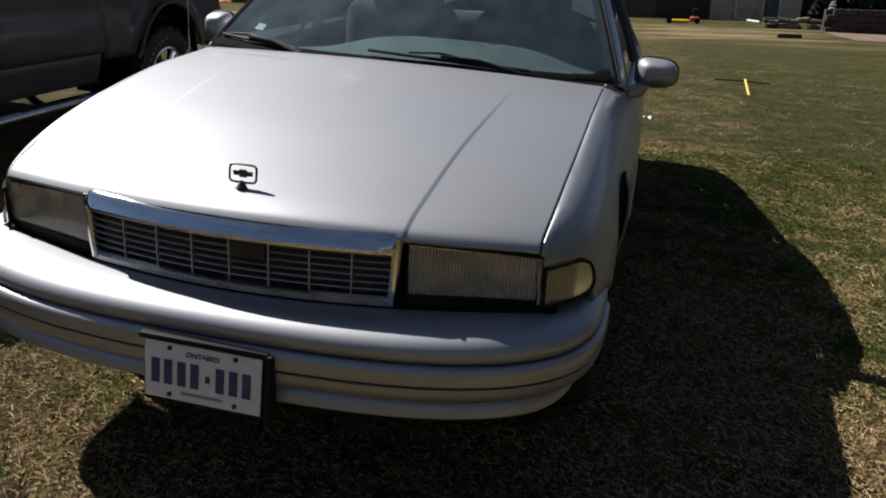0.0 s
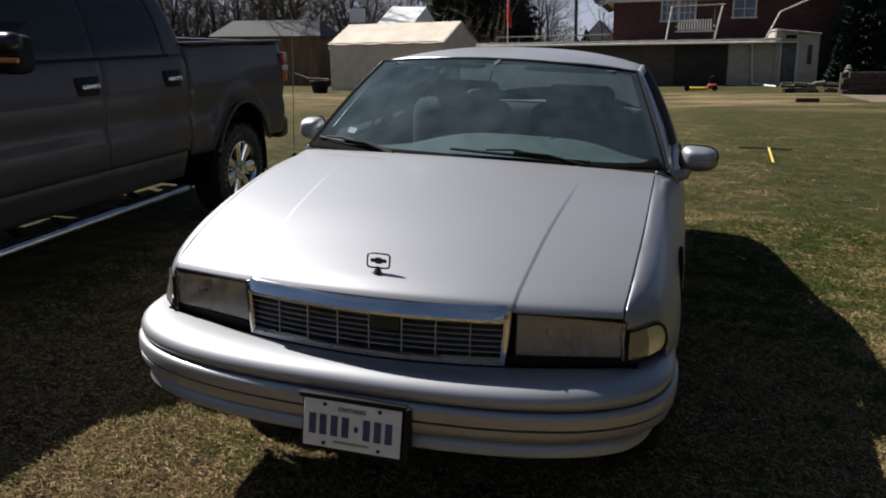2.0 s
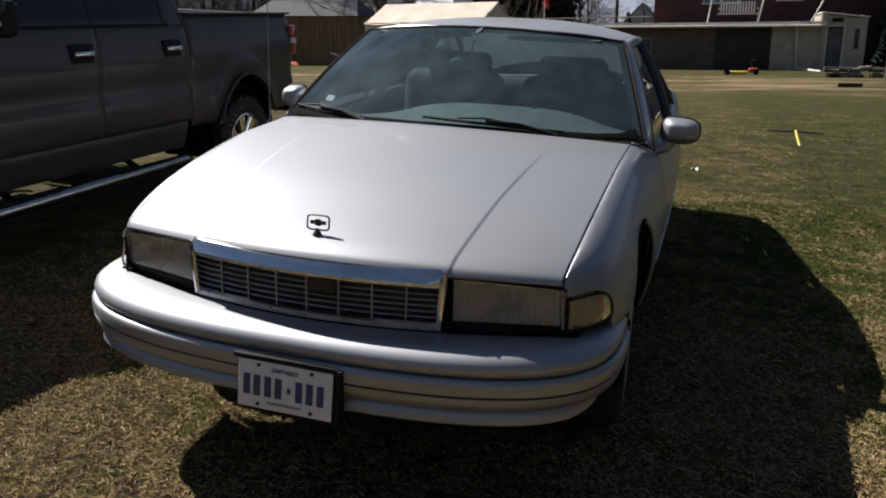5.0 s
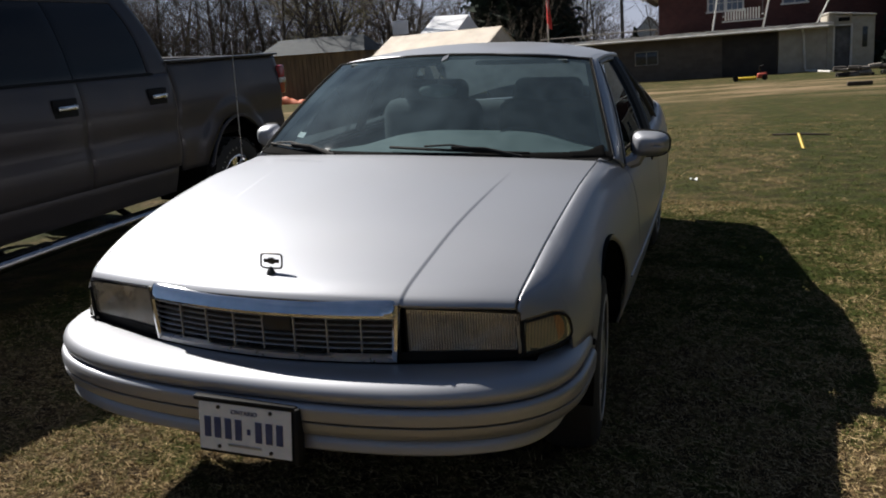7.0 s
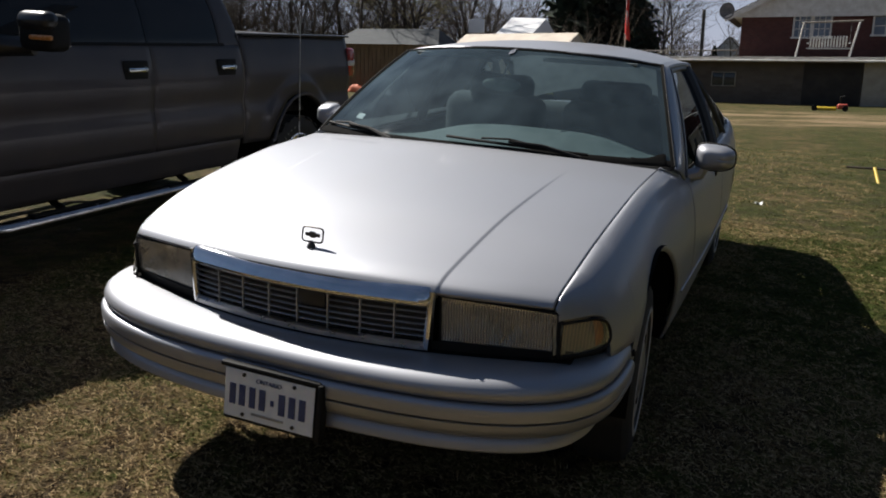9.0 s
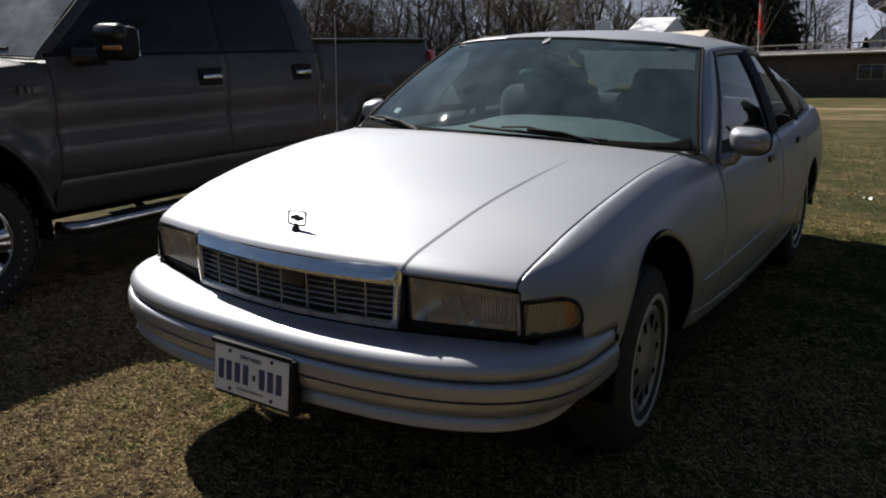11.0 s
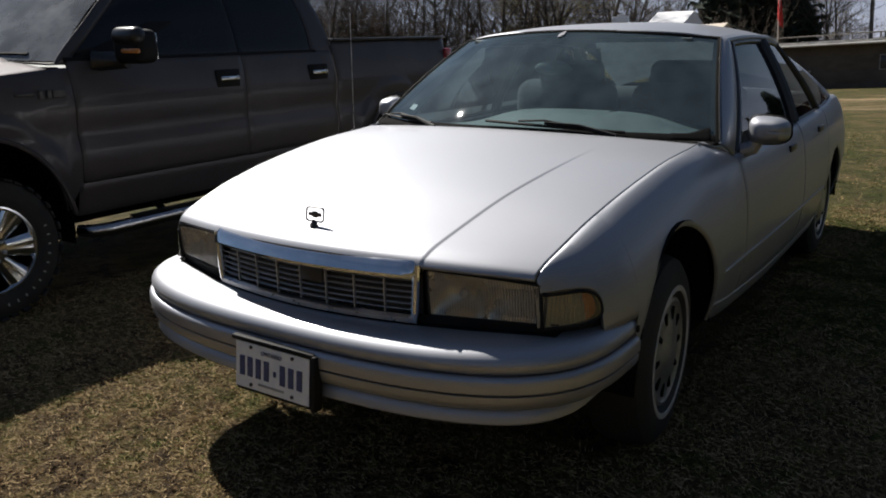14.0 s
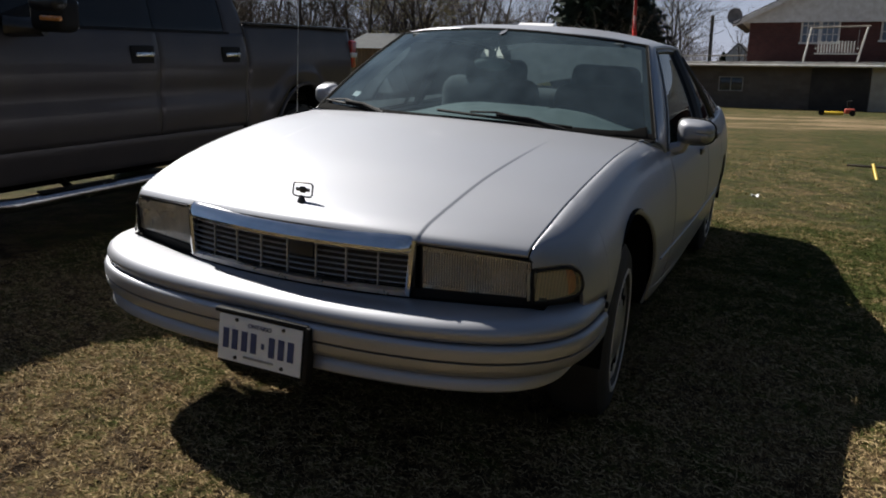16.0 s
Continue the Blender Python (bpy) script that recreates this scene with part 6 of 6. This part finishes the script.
part("roof", ([(-26.8, 44.7, 3.0), (-19.2, 44.7, 2.9), (-19.2, 48.5, 2.9), (-26.8, 48.5, 3.0), (-26.0, 46.6, 4.0), (-20.0, 46.6, 3.95)], [(0, 1, 5, 4), (2, 3, 4, 5), (0, 4, 3), (1, 2, 5), (0, 3, 2, 1)]), M_SLATEBLUE, bshed, smooth=False)
heap = part("netting_heap", grid(lambda u, v: (-25.2 + 2.4 * u, 43.6 + 0.6 * v, gz(-24, 44) + 0.02 + (0.32 + 0.14 * math.sin(7 * u) + 0.05 * math.sin(31 * u + 9 * v)) * math.sin(math.pi * v) ** 0.6 * min(1, 6 * u, 6 * (1 - u))), lin(0, 1, 18), lin(0, 1, 9)), M_ORANGE, None, solid=0.02)
tagged(heap, "heap of orange plastic netting before the brown brush", "netting")
backboard = thing("basketball_hoop", (-18.4, 49.2, -0.3), "white basketball backboard on a pole", "basketball hoop")
part("pole", tube([(-18.4, 49.2, -0.3), (-18.4, 49.2, 3.9)], 0.06, 8), M_CONCRETE, backboard)
part("board", box((-18.4, 49.0, 4.25), (1.1, 0.06, 0.85), 0.02), M_METALROOF, backboard)
upole = thing("utility_pole", (-6.0, 66, -0.3), "grey wooden utility pole behind the garage", "utility pole")
part("mast", tube([(-6.0, 66, -0.3), (-6.05, 66, 6.3)], [0.16, 0.13], 10), M_GREYWOOD, upole)
upole2 = thing("utility_pole", (17.0, 60, -0.3), "dark utility pole beside the pale house", "utility pole")
part("mast", tube([(17.0, 60, -0.3), (17.0, 60, 8.0)], [0.14, 0.11], 10), M_BARK, upole2)
rail_box = thing("rail_fence", (-5, GY + 7.5, 2.2), "thin wooden rail along the far roof edge", "fence")
part("rail", tube([(-9.5, GY + 7.5, 2.75), (-2.3, GY + 7.5, 2.80)], 0.04, 6), M_GREYWOOD, rail_box)
for x in lin(-9.5, -2.3, 6):
    part("post", tube([(x, GY + 7.5, 2.2), (x, GY + 7.5, 2.78)], 0.04, 6), M_GREYWOOD, rail_box)
bin_box = thing("storage_bin", (-6.6, GY - 0.6, gz(-6.6, GY)), "dark lidded bin against the garage wall", "bin")
part("bin_body", box((-6.6, GY - 0.6, gz(-6.6, GY) + 0.42), (1.3, 0.6, 0.84), 0.05), M_BLACK, bin_box)
part("bin_lid", box((-6.6, GY - 0.6, gz(-6.6, GY) + 0.88), (1.4, 0.7, 0.10), 0.03), M_CONCRETE, bin_box)

# dark SUV on the drive
SX, SYY = 12.5, 30.4
sz0 = gz(13, 30)
suv = thing("suv_car", (SX, SYY, sz0), "black SUV parked on the drive", "car")


def suv_section(x, k, low=0.40):
    """Half round the body at a place along it: nearly upright sides, a softly crowned top."""
    a = math.pi * k
    w = 0.93 - 0.10 * (abs(x - 2.3) / 2.3) ** 6
    return (SX - 2.3 + x, SYY + w * math.copysign(abs(math.cos(a)) ** 0.22, math.cos(a)), sz0 + low + (suv_top(x) - low) * abs(math.sin(a)) ** 0.35)


suv_top = curve([0, 0.06, 0.25, 1.35, 4.4, 4.6], [0.92, 1.10, 1.16, 1.22, 1.18, 0.80])
suv_roof = curve([1.3, 2.15, 3.2, 4.2, 4.5], [1.20, 1.74, 1.80, 1.76, 1.18])
part("body", grid(suv_section, lin(0, 0.3, 8) + lin(0.4, 4.6, 24), lin(0, 1, 25)), M_BLACKPAINT, suv, solid=0.02)
part("cabin", grid(lambda x, k: (SX - 2.3 + x, SYY + (0.84 - 0.16 * (suv_roof(x) - 1.1) / 0.65) * math.copysign(abs(math.cos(math.pi * k)) ** 0.25, math.cos(math.pi * k)), sz0 + 1.08 + (suv_roof(x) - 1.08) * abs(math.sin(math.pi * k)) ** 0.3), lin(1.3, 4.5, 26), lin(0, 1, 21)), M_WINDOWGLASS, suv, "dark glazed cabin", solid=0.01)
part("front_bumper", box((SX - 2.28, SYY, sz0 + 0.52), (0.16, 1.72, 0.26), 0.06, 3), M_BLACK, suv)
part("grille", box((SX - 2.29, SYY, sz0 + 0.80), (0.08, 0.95, 0.20), 0.03, 2), M_BLACK, suv)
for x in (0.88, 3.65):
    for dy in (-0.84, 0.84):
        c = (SX - 2.3 + x, SYY + dy, sz0 + 0.37)
        part("wheel_arch", lathe([(0.01, -0.105), (0.42, -0.105), (0.44, -0.09), (0.44, 0.09), (0.42, 0.105), (0.01, 0.105)], c, 28, "y"), M_BLACK, suv)
        sw = part("wheel", lathe([(0.01, -0.125), (0.33, -0.125), (0.37, -0.10), (0.37, 0.10), (0.33, 0.125), (0.01, 0.125)], c, 28, "y"), M_TYRE, suv)
        part("rim", lathe([(0.01, -0.128), (0.05, -0.135), (0.06, -0.128), (0.20, -0.134), (0.24, -0.140), (0.25, -0.126)], c, 24, "y"), M_CHROME_DULL, sw)
        for q in range(5):
            part("rim_gap", box((0, 0, 0), (0.05, 0.012, 0.11), 0.004, 1, Matrix.Translation((c[0], c[1] - 0.132, c[2])) @ Matrix.Rotation(2 * math.pi * q / 5, 4, "Y") @ Matrix.Translation((0, 0, 0.135))), M_BLACK, sw)
for dy in (-0.70, 0.70):
    part("headlamp", box((SX - 2.20, SYY + dy, sz0 + 0.94), (0.22, 0.34, 0.17), 0.05), M_CLEAR_LENS, suv)

# ---- trees ----
def limbs(rng, height, spreadk, levels, n0, r0, droop=0.0, kids=(9, 6, 5)):
    """The bars of a bare tree: (path, radii) by level."""
    out = [[] for _ in range(levels + 1)]

    def grow(p, d, length, r, level):
        n = 7 if level == 0 else (5 if level == 1 else 3)
        pts, rad, q, dd = [p.copy()], [r], p.copy(), d.copy()
        for i in range(n):
            dd = (dd + Vector((rng.gauss(0, 1), rng.gauss(0, 1), rng.gauss(0, 0.6))) * (0.06 if level == 0 else 0.15) + Vector((0, 0, 0.06 - droop * level))).normalized()
            q = q + dd * (length / n)
            pts.append(q.copy())
            rad.append(max(r * (1 - 0.82 * (i + 1) / n), 0.006))
        out[level].append((pts, rad))
        if level >= levels:
            return
        for k in range(kids[min(level, len(kids) - 1)]):
            t = rng.uniform(0.25 if level == 0 else 0.15, 0.98)
            i = min(int(t * n), n - 1)
            b = pts[i].lerp(pts[i + 1], t * n - i)
            side = Vector((rng.gauss(0, 1), rng.gauss(0, 1), rng.gauss(0, 0.35))).normalized()
            nd = (dd * rng.uniform(0.45, 0.9) + side * spreadk).normalized()
            grow(b, nd, length * rng.uniform(0.34, 0.60), max(rad[i] * 0.52, 0.008), level + 1)
    for k in range(n0):
        lean = Vector((rng.gauss(0, 0.10), rng.gauss(0, 0.10), 1)).normalized()
        grow(Vector((rng.uniform(-0.3, 0.3) * (n0 > 1), rng.uniform(-0.3, 0.3) * (n0 > 1), -0.4)), lean, height * rng.uniform(0.8, 1.05), r0, 0)
    return out


def bare_tree(seed, height, spreadk=0.75, n0=1, r0=0.16, twig=None, droop=0.0, levels=3, kids=(10, 6, 6), label="bare grey-brown deciduous tree at the wood's edge"):
    rng = random.Random(seed)
    lv = limbs(rng, height, spreadk, levels, n0, r0, droop, kids)
    th = thing("bare_tree", (0, 0, 0), label, "tree", "bare trees at the wood's edge")
    part("trunk", joined(*[tube(p, r, 7, False) for p, r in lv[0]], *[tube(p, r, 5, False) for p, r in lv[1]]), M_BARK, th)
    part("crown", joined(*[tube(p, r, 3, False) for l in lv[2:] for p, r in l]), twig or M_TWIG, th)
    return th


protos = [bare_tree(11, 11.0), bare_tree(12, 12.5, 0.6, 1, 0.18), bare_tree(13, 10.0, 0.85, 2, 0.12), bare_tree(14, 9.0, 0.7, 3, 0.09), bare_tree(15, 13.0, 0.5, 1, 0.15)]
rt = random.Random(21)
for k, p in enumerate(protos):
    p.matrix_world = Matrix.Translation((-22.0 - 5.0 * k, 58 + 2.0 * (k % 3), -0.3)) @ Matrix.Rotation(k * 1.3, 4, "Z")
for k in range(46):
    x, y = -19 - 42 * rt.random() ** 1.15, 47 + 24 * rt.random()
    y += max(0, (-x - 30)) * -0.35
    copy_thing(protos[k % 5], Matrix.Translation((x, y, -0.3)) @ Matrix.Rotation(rt.uniform(0, 6.28), 4, "Z") @ Matrix.Scale(rt.uniform(0.75, 1.1), 4))
for k in range(34):
    x, y = rt.uniform(-58, -31), rt.uniform(48, 66)
    copy_thing(protos[(2 * k) % 5], Matrix.Translation((x, y, -0.3)) @ Matrix.Rotation(rt.uniform(0, 6.28), 4, "Z") @ Matrix.Scale(rt.uniform(0.8, 1.15), 4))
# thin trees behind the garage and house
for x, y, s in ((-8.35, 63, 1.15), (-8.3, 72, 0.7), (-4.4, 75, 0.62), (-3.0, 84, 0.6), (2.0, 86, 0.8), (-12.5, 88, 0.6), (16.5, 68, 0.8), (20, 80, 0.9), (9, 90, 0.8), (-22, 95, 0.8), (-26, 100, 0.7)):
    copy_thing(protos[int(abs(x * 7)) % 5], Matrix.Translation((x, y, -0.3)) @ Matrix.Rotation(x, 4, "Z") @ Matrix.Scale(s, 4))
willow = bare_tree(31, 9.0, 0.55, 4, 0.16, M_WILLOW, 0.05, 3, (10, 8, 6), "bare multi-stemmed tree with yellowish twigs")
willow.matrix_world = Matrix.Translation((-24.3, 51, -0.3)) @ Matrix.Scale(1.15, 4)
copy_thing(willow, Matrix.Translation((-11.0, 70, -0.3)) @ Matrix.Rotation(2, 4, "Z") @ Matrix.Scale(0.8, 4))

# undergrowth of the wood: far too many stems to count
rb = random.Random(5)
stems = []
for k in range(5200):
    x = -70 + 60 * rb.random()
    y = 54 + 34 * rb.random() - max(0, (-x - 30)) * 0.3
    h = rb.uniform(1.5, 7.5)
    p = Vector((x, y, -0.4))
    d = Vector((rb.gauss(0, 0.25), rb.gauss(0, 0.25), 1)).normalized()
    pts = [p, p + d * h * 0.5 + Vector((rb.gauss(0, 0.1), rb.gauss(0, 0.1), 0)), p + d * h + Vector((rb.gauss(0, 0.3), rb.gauss(0, 0.3), 0))]
    stems.append(tube(pts, [0.03, 0.018, 0.006], 3, False))
    for j in range(3):
        q = pts[1].lerp(pts[2], rb.random())
        stems.append(tube([q, q + Vector((rb.gauss(0, 0.5), rb.gauss(0, 0.5), rb.uniform(0.1, 0.8)))], [0.012, 0.004], 3, False))
brush = part("undergrowth", joined(*stems), M_TWIG)
tagged(brush, "tangled bare brown undergrowth along the wood", "undergrowth", kind="stuff")
brush2 = []
for k in range(500):
    x, y = rb.uniform(-14, 24), rb.uniform(90, 120)
    h = rb.uniform(2.5, 6.0)
    p = Vector((x, y, -0.4))
    d = Vector((rb.gauss(0, 0.2), rb.gauss(0, 0.2), 1)).normalized()
    brush2.append(tube([p, p + d * h * 0.5, p + d * h + Vector((rb.gauss(0, 0.5), 0, 0))], [0.06, 0.035, 0.01], 3, False))
    for j in range(5):
        q = p + d * h * rb.uniform(0.3, 1)
        brush2.append(tube([q, q + Vector((rb.gauss(0, 0.8), rb.gauss(0, 0.5), rb.uniform(0.2, 1.2)))], [0.02, 0.006], 3, False))
# unseen ring of the same woods, added at the sides and behind to block low sky
for k in range(600):
    a = rb.uniform(0.42, 5.4)
    r = rb.uniform(48, 75)
    x, y = r * math.sin(a), r * math.cos(a)
    h = rb.uniform(5.0, 10.0)
    p = Vector((x, y, -0.4))
    d = Vector((rb.gauss(0, 0.15), rb.gauss(0, 0.15), 1)).normalized()
    brush2.append(tube([p, p + d * h * 0.5, p + d * h], [0.16, 0.10, 0.02], 3, False))
    for j in range(9):
        q = p + d * h * rb.uniform(0.2, 1)
        brush2.append(tube([q, q + Vector((rb.gauss(0, 1.3), rb.gauss(0, 1.3), rb.uniform(0.2, 1.8)))], [0.06, 0.02], 3, False))
b2 = part("far_woods", joined(*brush2), M_TWIG)
tagged(b2, "bare brown woods behind the yard, with an added unseen ring around it", "woods", kind="stuff")
# far woods as a backdrop all round, lowest behind the house
def ridge_point(a, k):
    yaw = (math.degrees(a) + 180) % 360 - 180
    open_side = smooth01((yaw + 15) / 6) * smooth01((30 - yaw) / 8)
    # made taller on the unseen sides to keep horizon glow out of reflections
    h = 5.0 + 14.0 * smooth01((abs(yaw) - 40) / 30)
    h = h * (1 - open_side) + 3.2 * open_side
    ragged = 1 + 0.16 * noise.noise((a * 14, 0, 0)) + 0.16 * noise.noise((a * 90, 0, 3)) + 0.10 * noise.noise((a * 420, 0, 8))
    return (112 * math.sin(a), 112 * math.cos(a), -2 + k * (2 + h * ragged))


ridge = part("backdrop", grid(ridge_point, lin(-math.pi, math.pi, 1600), lin(0, 1, 3)), M_FARWOODS)
tagged(ridge, "far brown bare woods on the horizon, raised on the unseen sides", "woods", kind="structure")


def spruce(seed, height, radius):
    """Tiers of drooping boughs, each a ragged sheet of hanging sprays."""
    rng = random.Random(seed)
    th = thing("spruce_tree", (0, 0, 0), "tall dense dark spruce tree", "tree", "spruces")
    part("trunk", tube([(0, 0, -0.3), (0.05, 0, height * 0.5), (0, 0, height)], [0.28, 0.15, 0.02], 8), M_BARK, th)
    verts, faces = [], []
    z = 0.4
    while z < height:
        t = z / height
        reach = radius * (1 - t) ** 0.9 + 0.10
        nb = int(6 + 9 * (1 - t))
        a0 = rng.uniform(0, 6.28)
        for k in range(nb):
            a = a0 + 2 * math.pi * (k + rng.uniform(-0.35, 0.35)) / nb
            rr = reach * rng.uniform(0.70, 1.14)
            d = Vector((math.cos(a), math.sin(a), 0))
            side = Vector((-d.y, d.x, 0))
            n = 6
            i0 = len(verts)
            for i in range(n + 1):
                u = i / n
                c = d * rr * u + Vector((0, 0, z - 0.40 * rr * u + 0.26 * rr * u ** 3))
                w = rr * (0.05 + 0.24 * math.sin(math.pi * min(1.0, 0.15 + 0.85 * u)) ** 0.8)
                for s in (-1, 0, 1):
                    j = Vector((rng.gauss(0, 0.08), rng.gauss(0, 0.08), rng.gauss(0, 0.05)))
                    p = c + side * s * w * rng.uniform(0.5, 1.3) + d * abs(s) * 0.12 - Vector((0, 0, abs(s) * w * rng.uniform(0.3, 0.9))) + j
                    verts.append(tuple(p))
                    # hanging spray
                    if i and (s or i == n):
                        q = len(verts)
                        tip = p + side * s * 0.20 * rng.random() + d * 0.28 * rng.random() - Vector((0, 0, 0.18 + 0.35 * rng.random()))
                        verts.extend([tuple(p + d * 0.16), tuple(p - d * 0.16), tuple(tip)])
                        faces.append((q, q + 1, q + 2))
                    else:
                        verts.extend([tuple(p)] * 3)
            for i in range(n):
                for s in range(2):
                    b = i0 + (i * 3 + s) * 4
                    faces.append((b, b + 4, b + 16, b + 12))
        z += 0.26 + 0.16 * (1 - t)
    part("crown", (verts, faces), M_NEEDLE, th, smooth=False)
    return th


sp = spruce(3, 17.0, 4.3)
sp.matrix_world = Matrix.Translation((-15.2, 64, -0.3))
copy_thing(sp, Matrix.Translation((-12.7, 63, -0.3)) @ Matrix.Rotation(2.0, 4, "Z") @ Matrix.Scale(1.06, 4))
copy_thing(sp, Matrix.Translation((-13.8, 67.5, -0.3)) @ Matrix.Rotation(4.0, 4, "Z") @ Matrix.Scale(1.0, 4))
# the eight near x = 15 are unseen, added to darken the sedan's side reflections
for x, y, s in ((-7.5, 92, 0.28), (-3.4, 95, 0.32), (16.2, 56, 0.30), (17.8, 57, 0.25), (11.3, 48.2, 0.50), (12.7, 49.0, 0.36), (9.9, 46.0, 0.16),
                (15.0, -7.5, 0.50), (15.6, -4.6, 0.58), (14.8, -1.8, 0.46), (15.4, 1.2, 0.55), (15.0, 4.2, 0.48), (15.8, 7.2, 0.60), (15.2, 10.4, 0.50), (16.0, 13.4, 0.56), (-9.2, 100, 0.23)):
    copy_thing(sp, Matrix.Translation((x, y, -0.3)) @ Matrix.Rotation(x * 3, 4, "Z") @ Matrix.Scale(s, 4))

# ---- grass ----
def blades(n, x0, x1, y0, y1, hmin, hmax, width, seed, bias, per=16, fade=0.0):
    """Short bent blades, thicker towards the near end of the stretch."""
    rg = np.random.default_rng(seed)
    # tufts of blades with bare gaps between them
    m = n // per
    tx = rg.uniform(x0, x1, m)
    ty = y0 + (y1 - y0) * rg.uniform(0, 1, m) ** bias
    tuft = rg.integers(0, m, n)
    size = rg.uniform(0.5, 1.6, m)[tuft] * hmax * 0.55
    ox, oy = rg.normal(0, 1, n) * size, rg.normal(0, 1, n) * size
    x, y = tx[tuft] + ox, ty[tuft] + oy
    if fade:
        keep = np.minimum.reduce([x - x0, x1 - x, y - y0]) > fade * rg.random(n) ** 2 - 0.05
        x, y, ox, oy, n = x[keep], y[keep], ox[keep], oy[keep], int(keep.sum())
    z = np.array([ground_z(a, b) for a, b in zip(x, y)]) - 0.004
    clump = np.array([noise.noise((a * 8.0, b * 8.0, 7.0)) for a, b in zip(x, y)])
    h = rg.uniform(hmin, hmax, n) * (0.6 + 0.8 * rg.random(n) ** 2) * (1 + 1.2 * np.clip(clump, -0.6, 0.6))
    a = np.arctan2(oy, ox) + rg.normal(0, 0.9, n)
    lean = rg.uniform(0.3, 1.9, n)
    dx, dy = np.cos(a), np.sin(a)
    w = width * rg.uniform(0.6, 1.3, n)
    v = np.zeros((n, 5, 3))
    for i, (t, ws_) in enumerate(((0, 1), (0, -1), (0.55, 0.8), (0.55, -0.8), (1.0, 0))):
        out = h * lean * (t ** 1.6)
        up = h * (t - 0.28 * lean * t * t)
        v[:, i, 0] = x + dx * out - dy * w * ws_
        v[:, i, 1] = y + dy * out + dx * w * ws_
        v[:, i, 2] = z + np.maximum(up, 0.004)
    base = (np.arange(n) * 5)[:, None]
    quads = base + np.array([0, 1, 3, 2])
    tris = base + np.array([2, 3, 4])
    return v.reshape(-1, 3), quads.tolist() + tris.tolist()


def thatch(n, x0, x1, y0, y1, seed):
    """Dry clippings that lie flat: one thin sliver each."""
    rg = np.random.default_rng(seed)
    x, y = rg.uniform(x0, x1, n), rg.uniform(y0, y1, n)
    seen = ~((np.abs(x) < 0.80) & (y > 0.75))
    seen &= np.minimum.reduce([x - x0, x1 - x, y - y0, y1 - y]) > 0.9 * rg.random(n) ** 2 - 0.05
    x, y = x[seen], y[seen]
    n = len(x)
    z = np.array([ground_z(a, b) for a, b in zip(x, y)])
    a = rg.uniform(0, 2 * np.pi, n)
    dx, dy = np.cos(a), np.sin(a)
    length, w = 0.011 + 0.032 * rg.random(n) ** 2, rg.uniform(0.0010, 0.0024, n)
    v = np.zeros((n, 3, 3))
    z0 = z + rg.uniform(0.001, 0.010, n)
    v[:, 0] = np.stack([x - dy * w, y + dx * w, z0 - 0.001], 1)
    v[:, 1] = np.stack([x + dy * w, y - dx * w, z0 + 0.002], 1)
    v[:, 2] = np.stack([x + dx * length, y + dy * length, z0 + rg.uniform(-0.002, 0.012, n)], 1)
    return v.reshape(-1, 3), np.arange(n * 3).reshape(-1, 3).tolist()


lawn_grass = part("lawn_grass", blades(215000, -2.7, 3.9, -1.7, 5.8, 0.012, 0.031, 0.0015, 1, 1.0, 6, 0.9), M_BLADES, smooth=False)
tagged(lawn_grass, "short dry straw-coloured grass with green blades", "grass", kind="stuff")
dry = part("dry_thatch", thatch(560000, -2.7, 3.8, -1.7, 5.6, 3), M_BLADES, smooth=False)
tagged(dry, "dense flat layer of dry grass clippings", "thatch", kind="stuff")
lawn_far = part("lawn_grass", blades(170000, -3.5, 9.0, 5.8, 17.0, 0.012, 0.026, 0.0030, 2, 1.3, 6), M_BLADES, smooth=False)
tagged(lawn_far, "short patchy grass further across the lawn", "grass", kind="stuff")
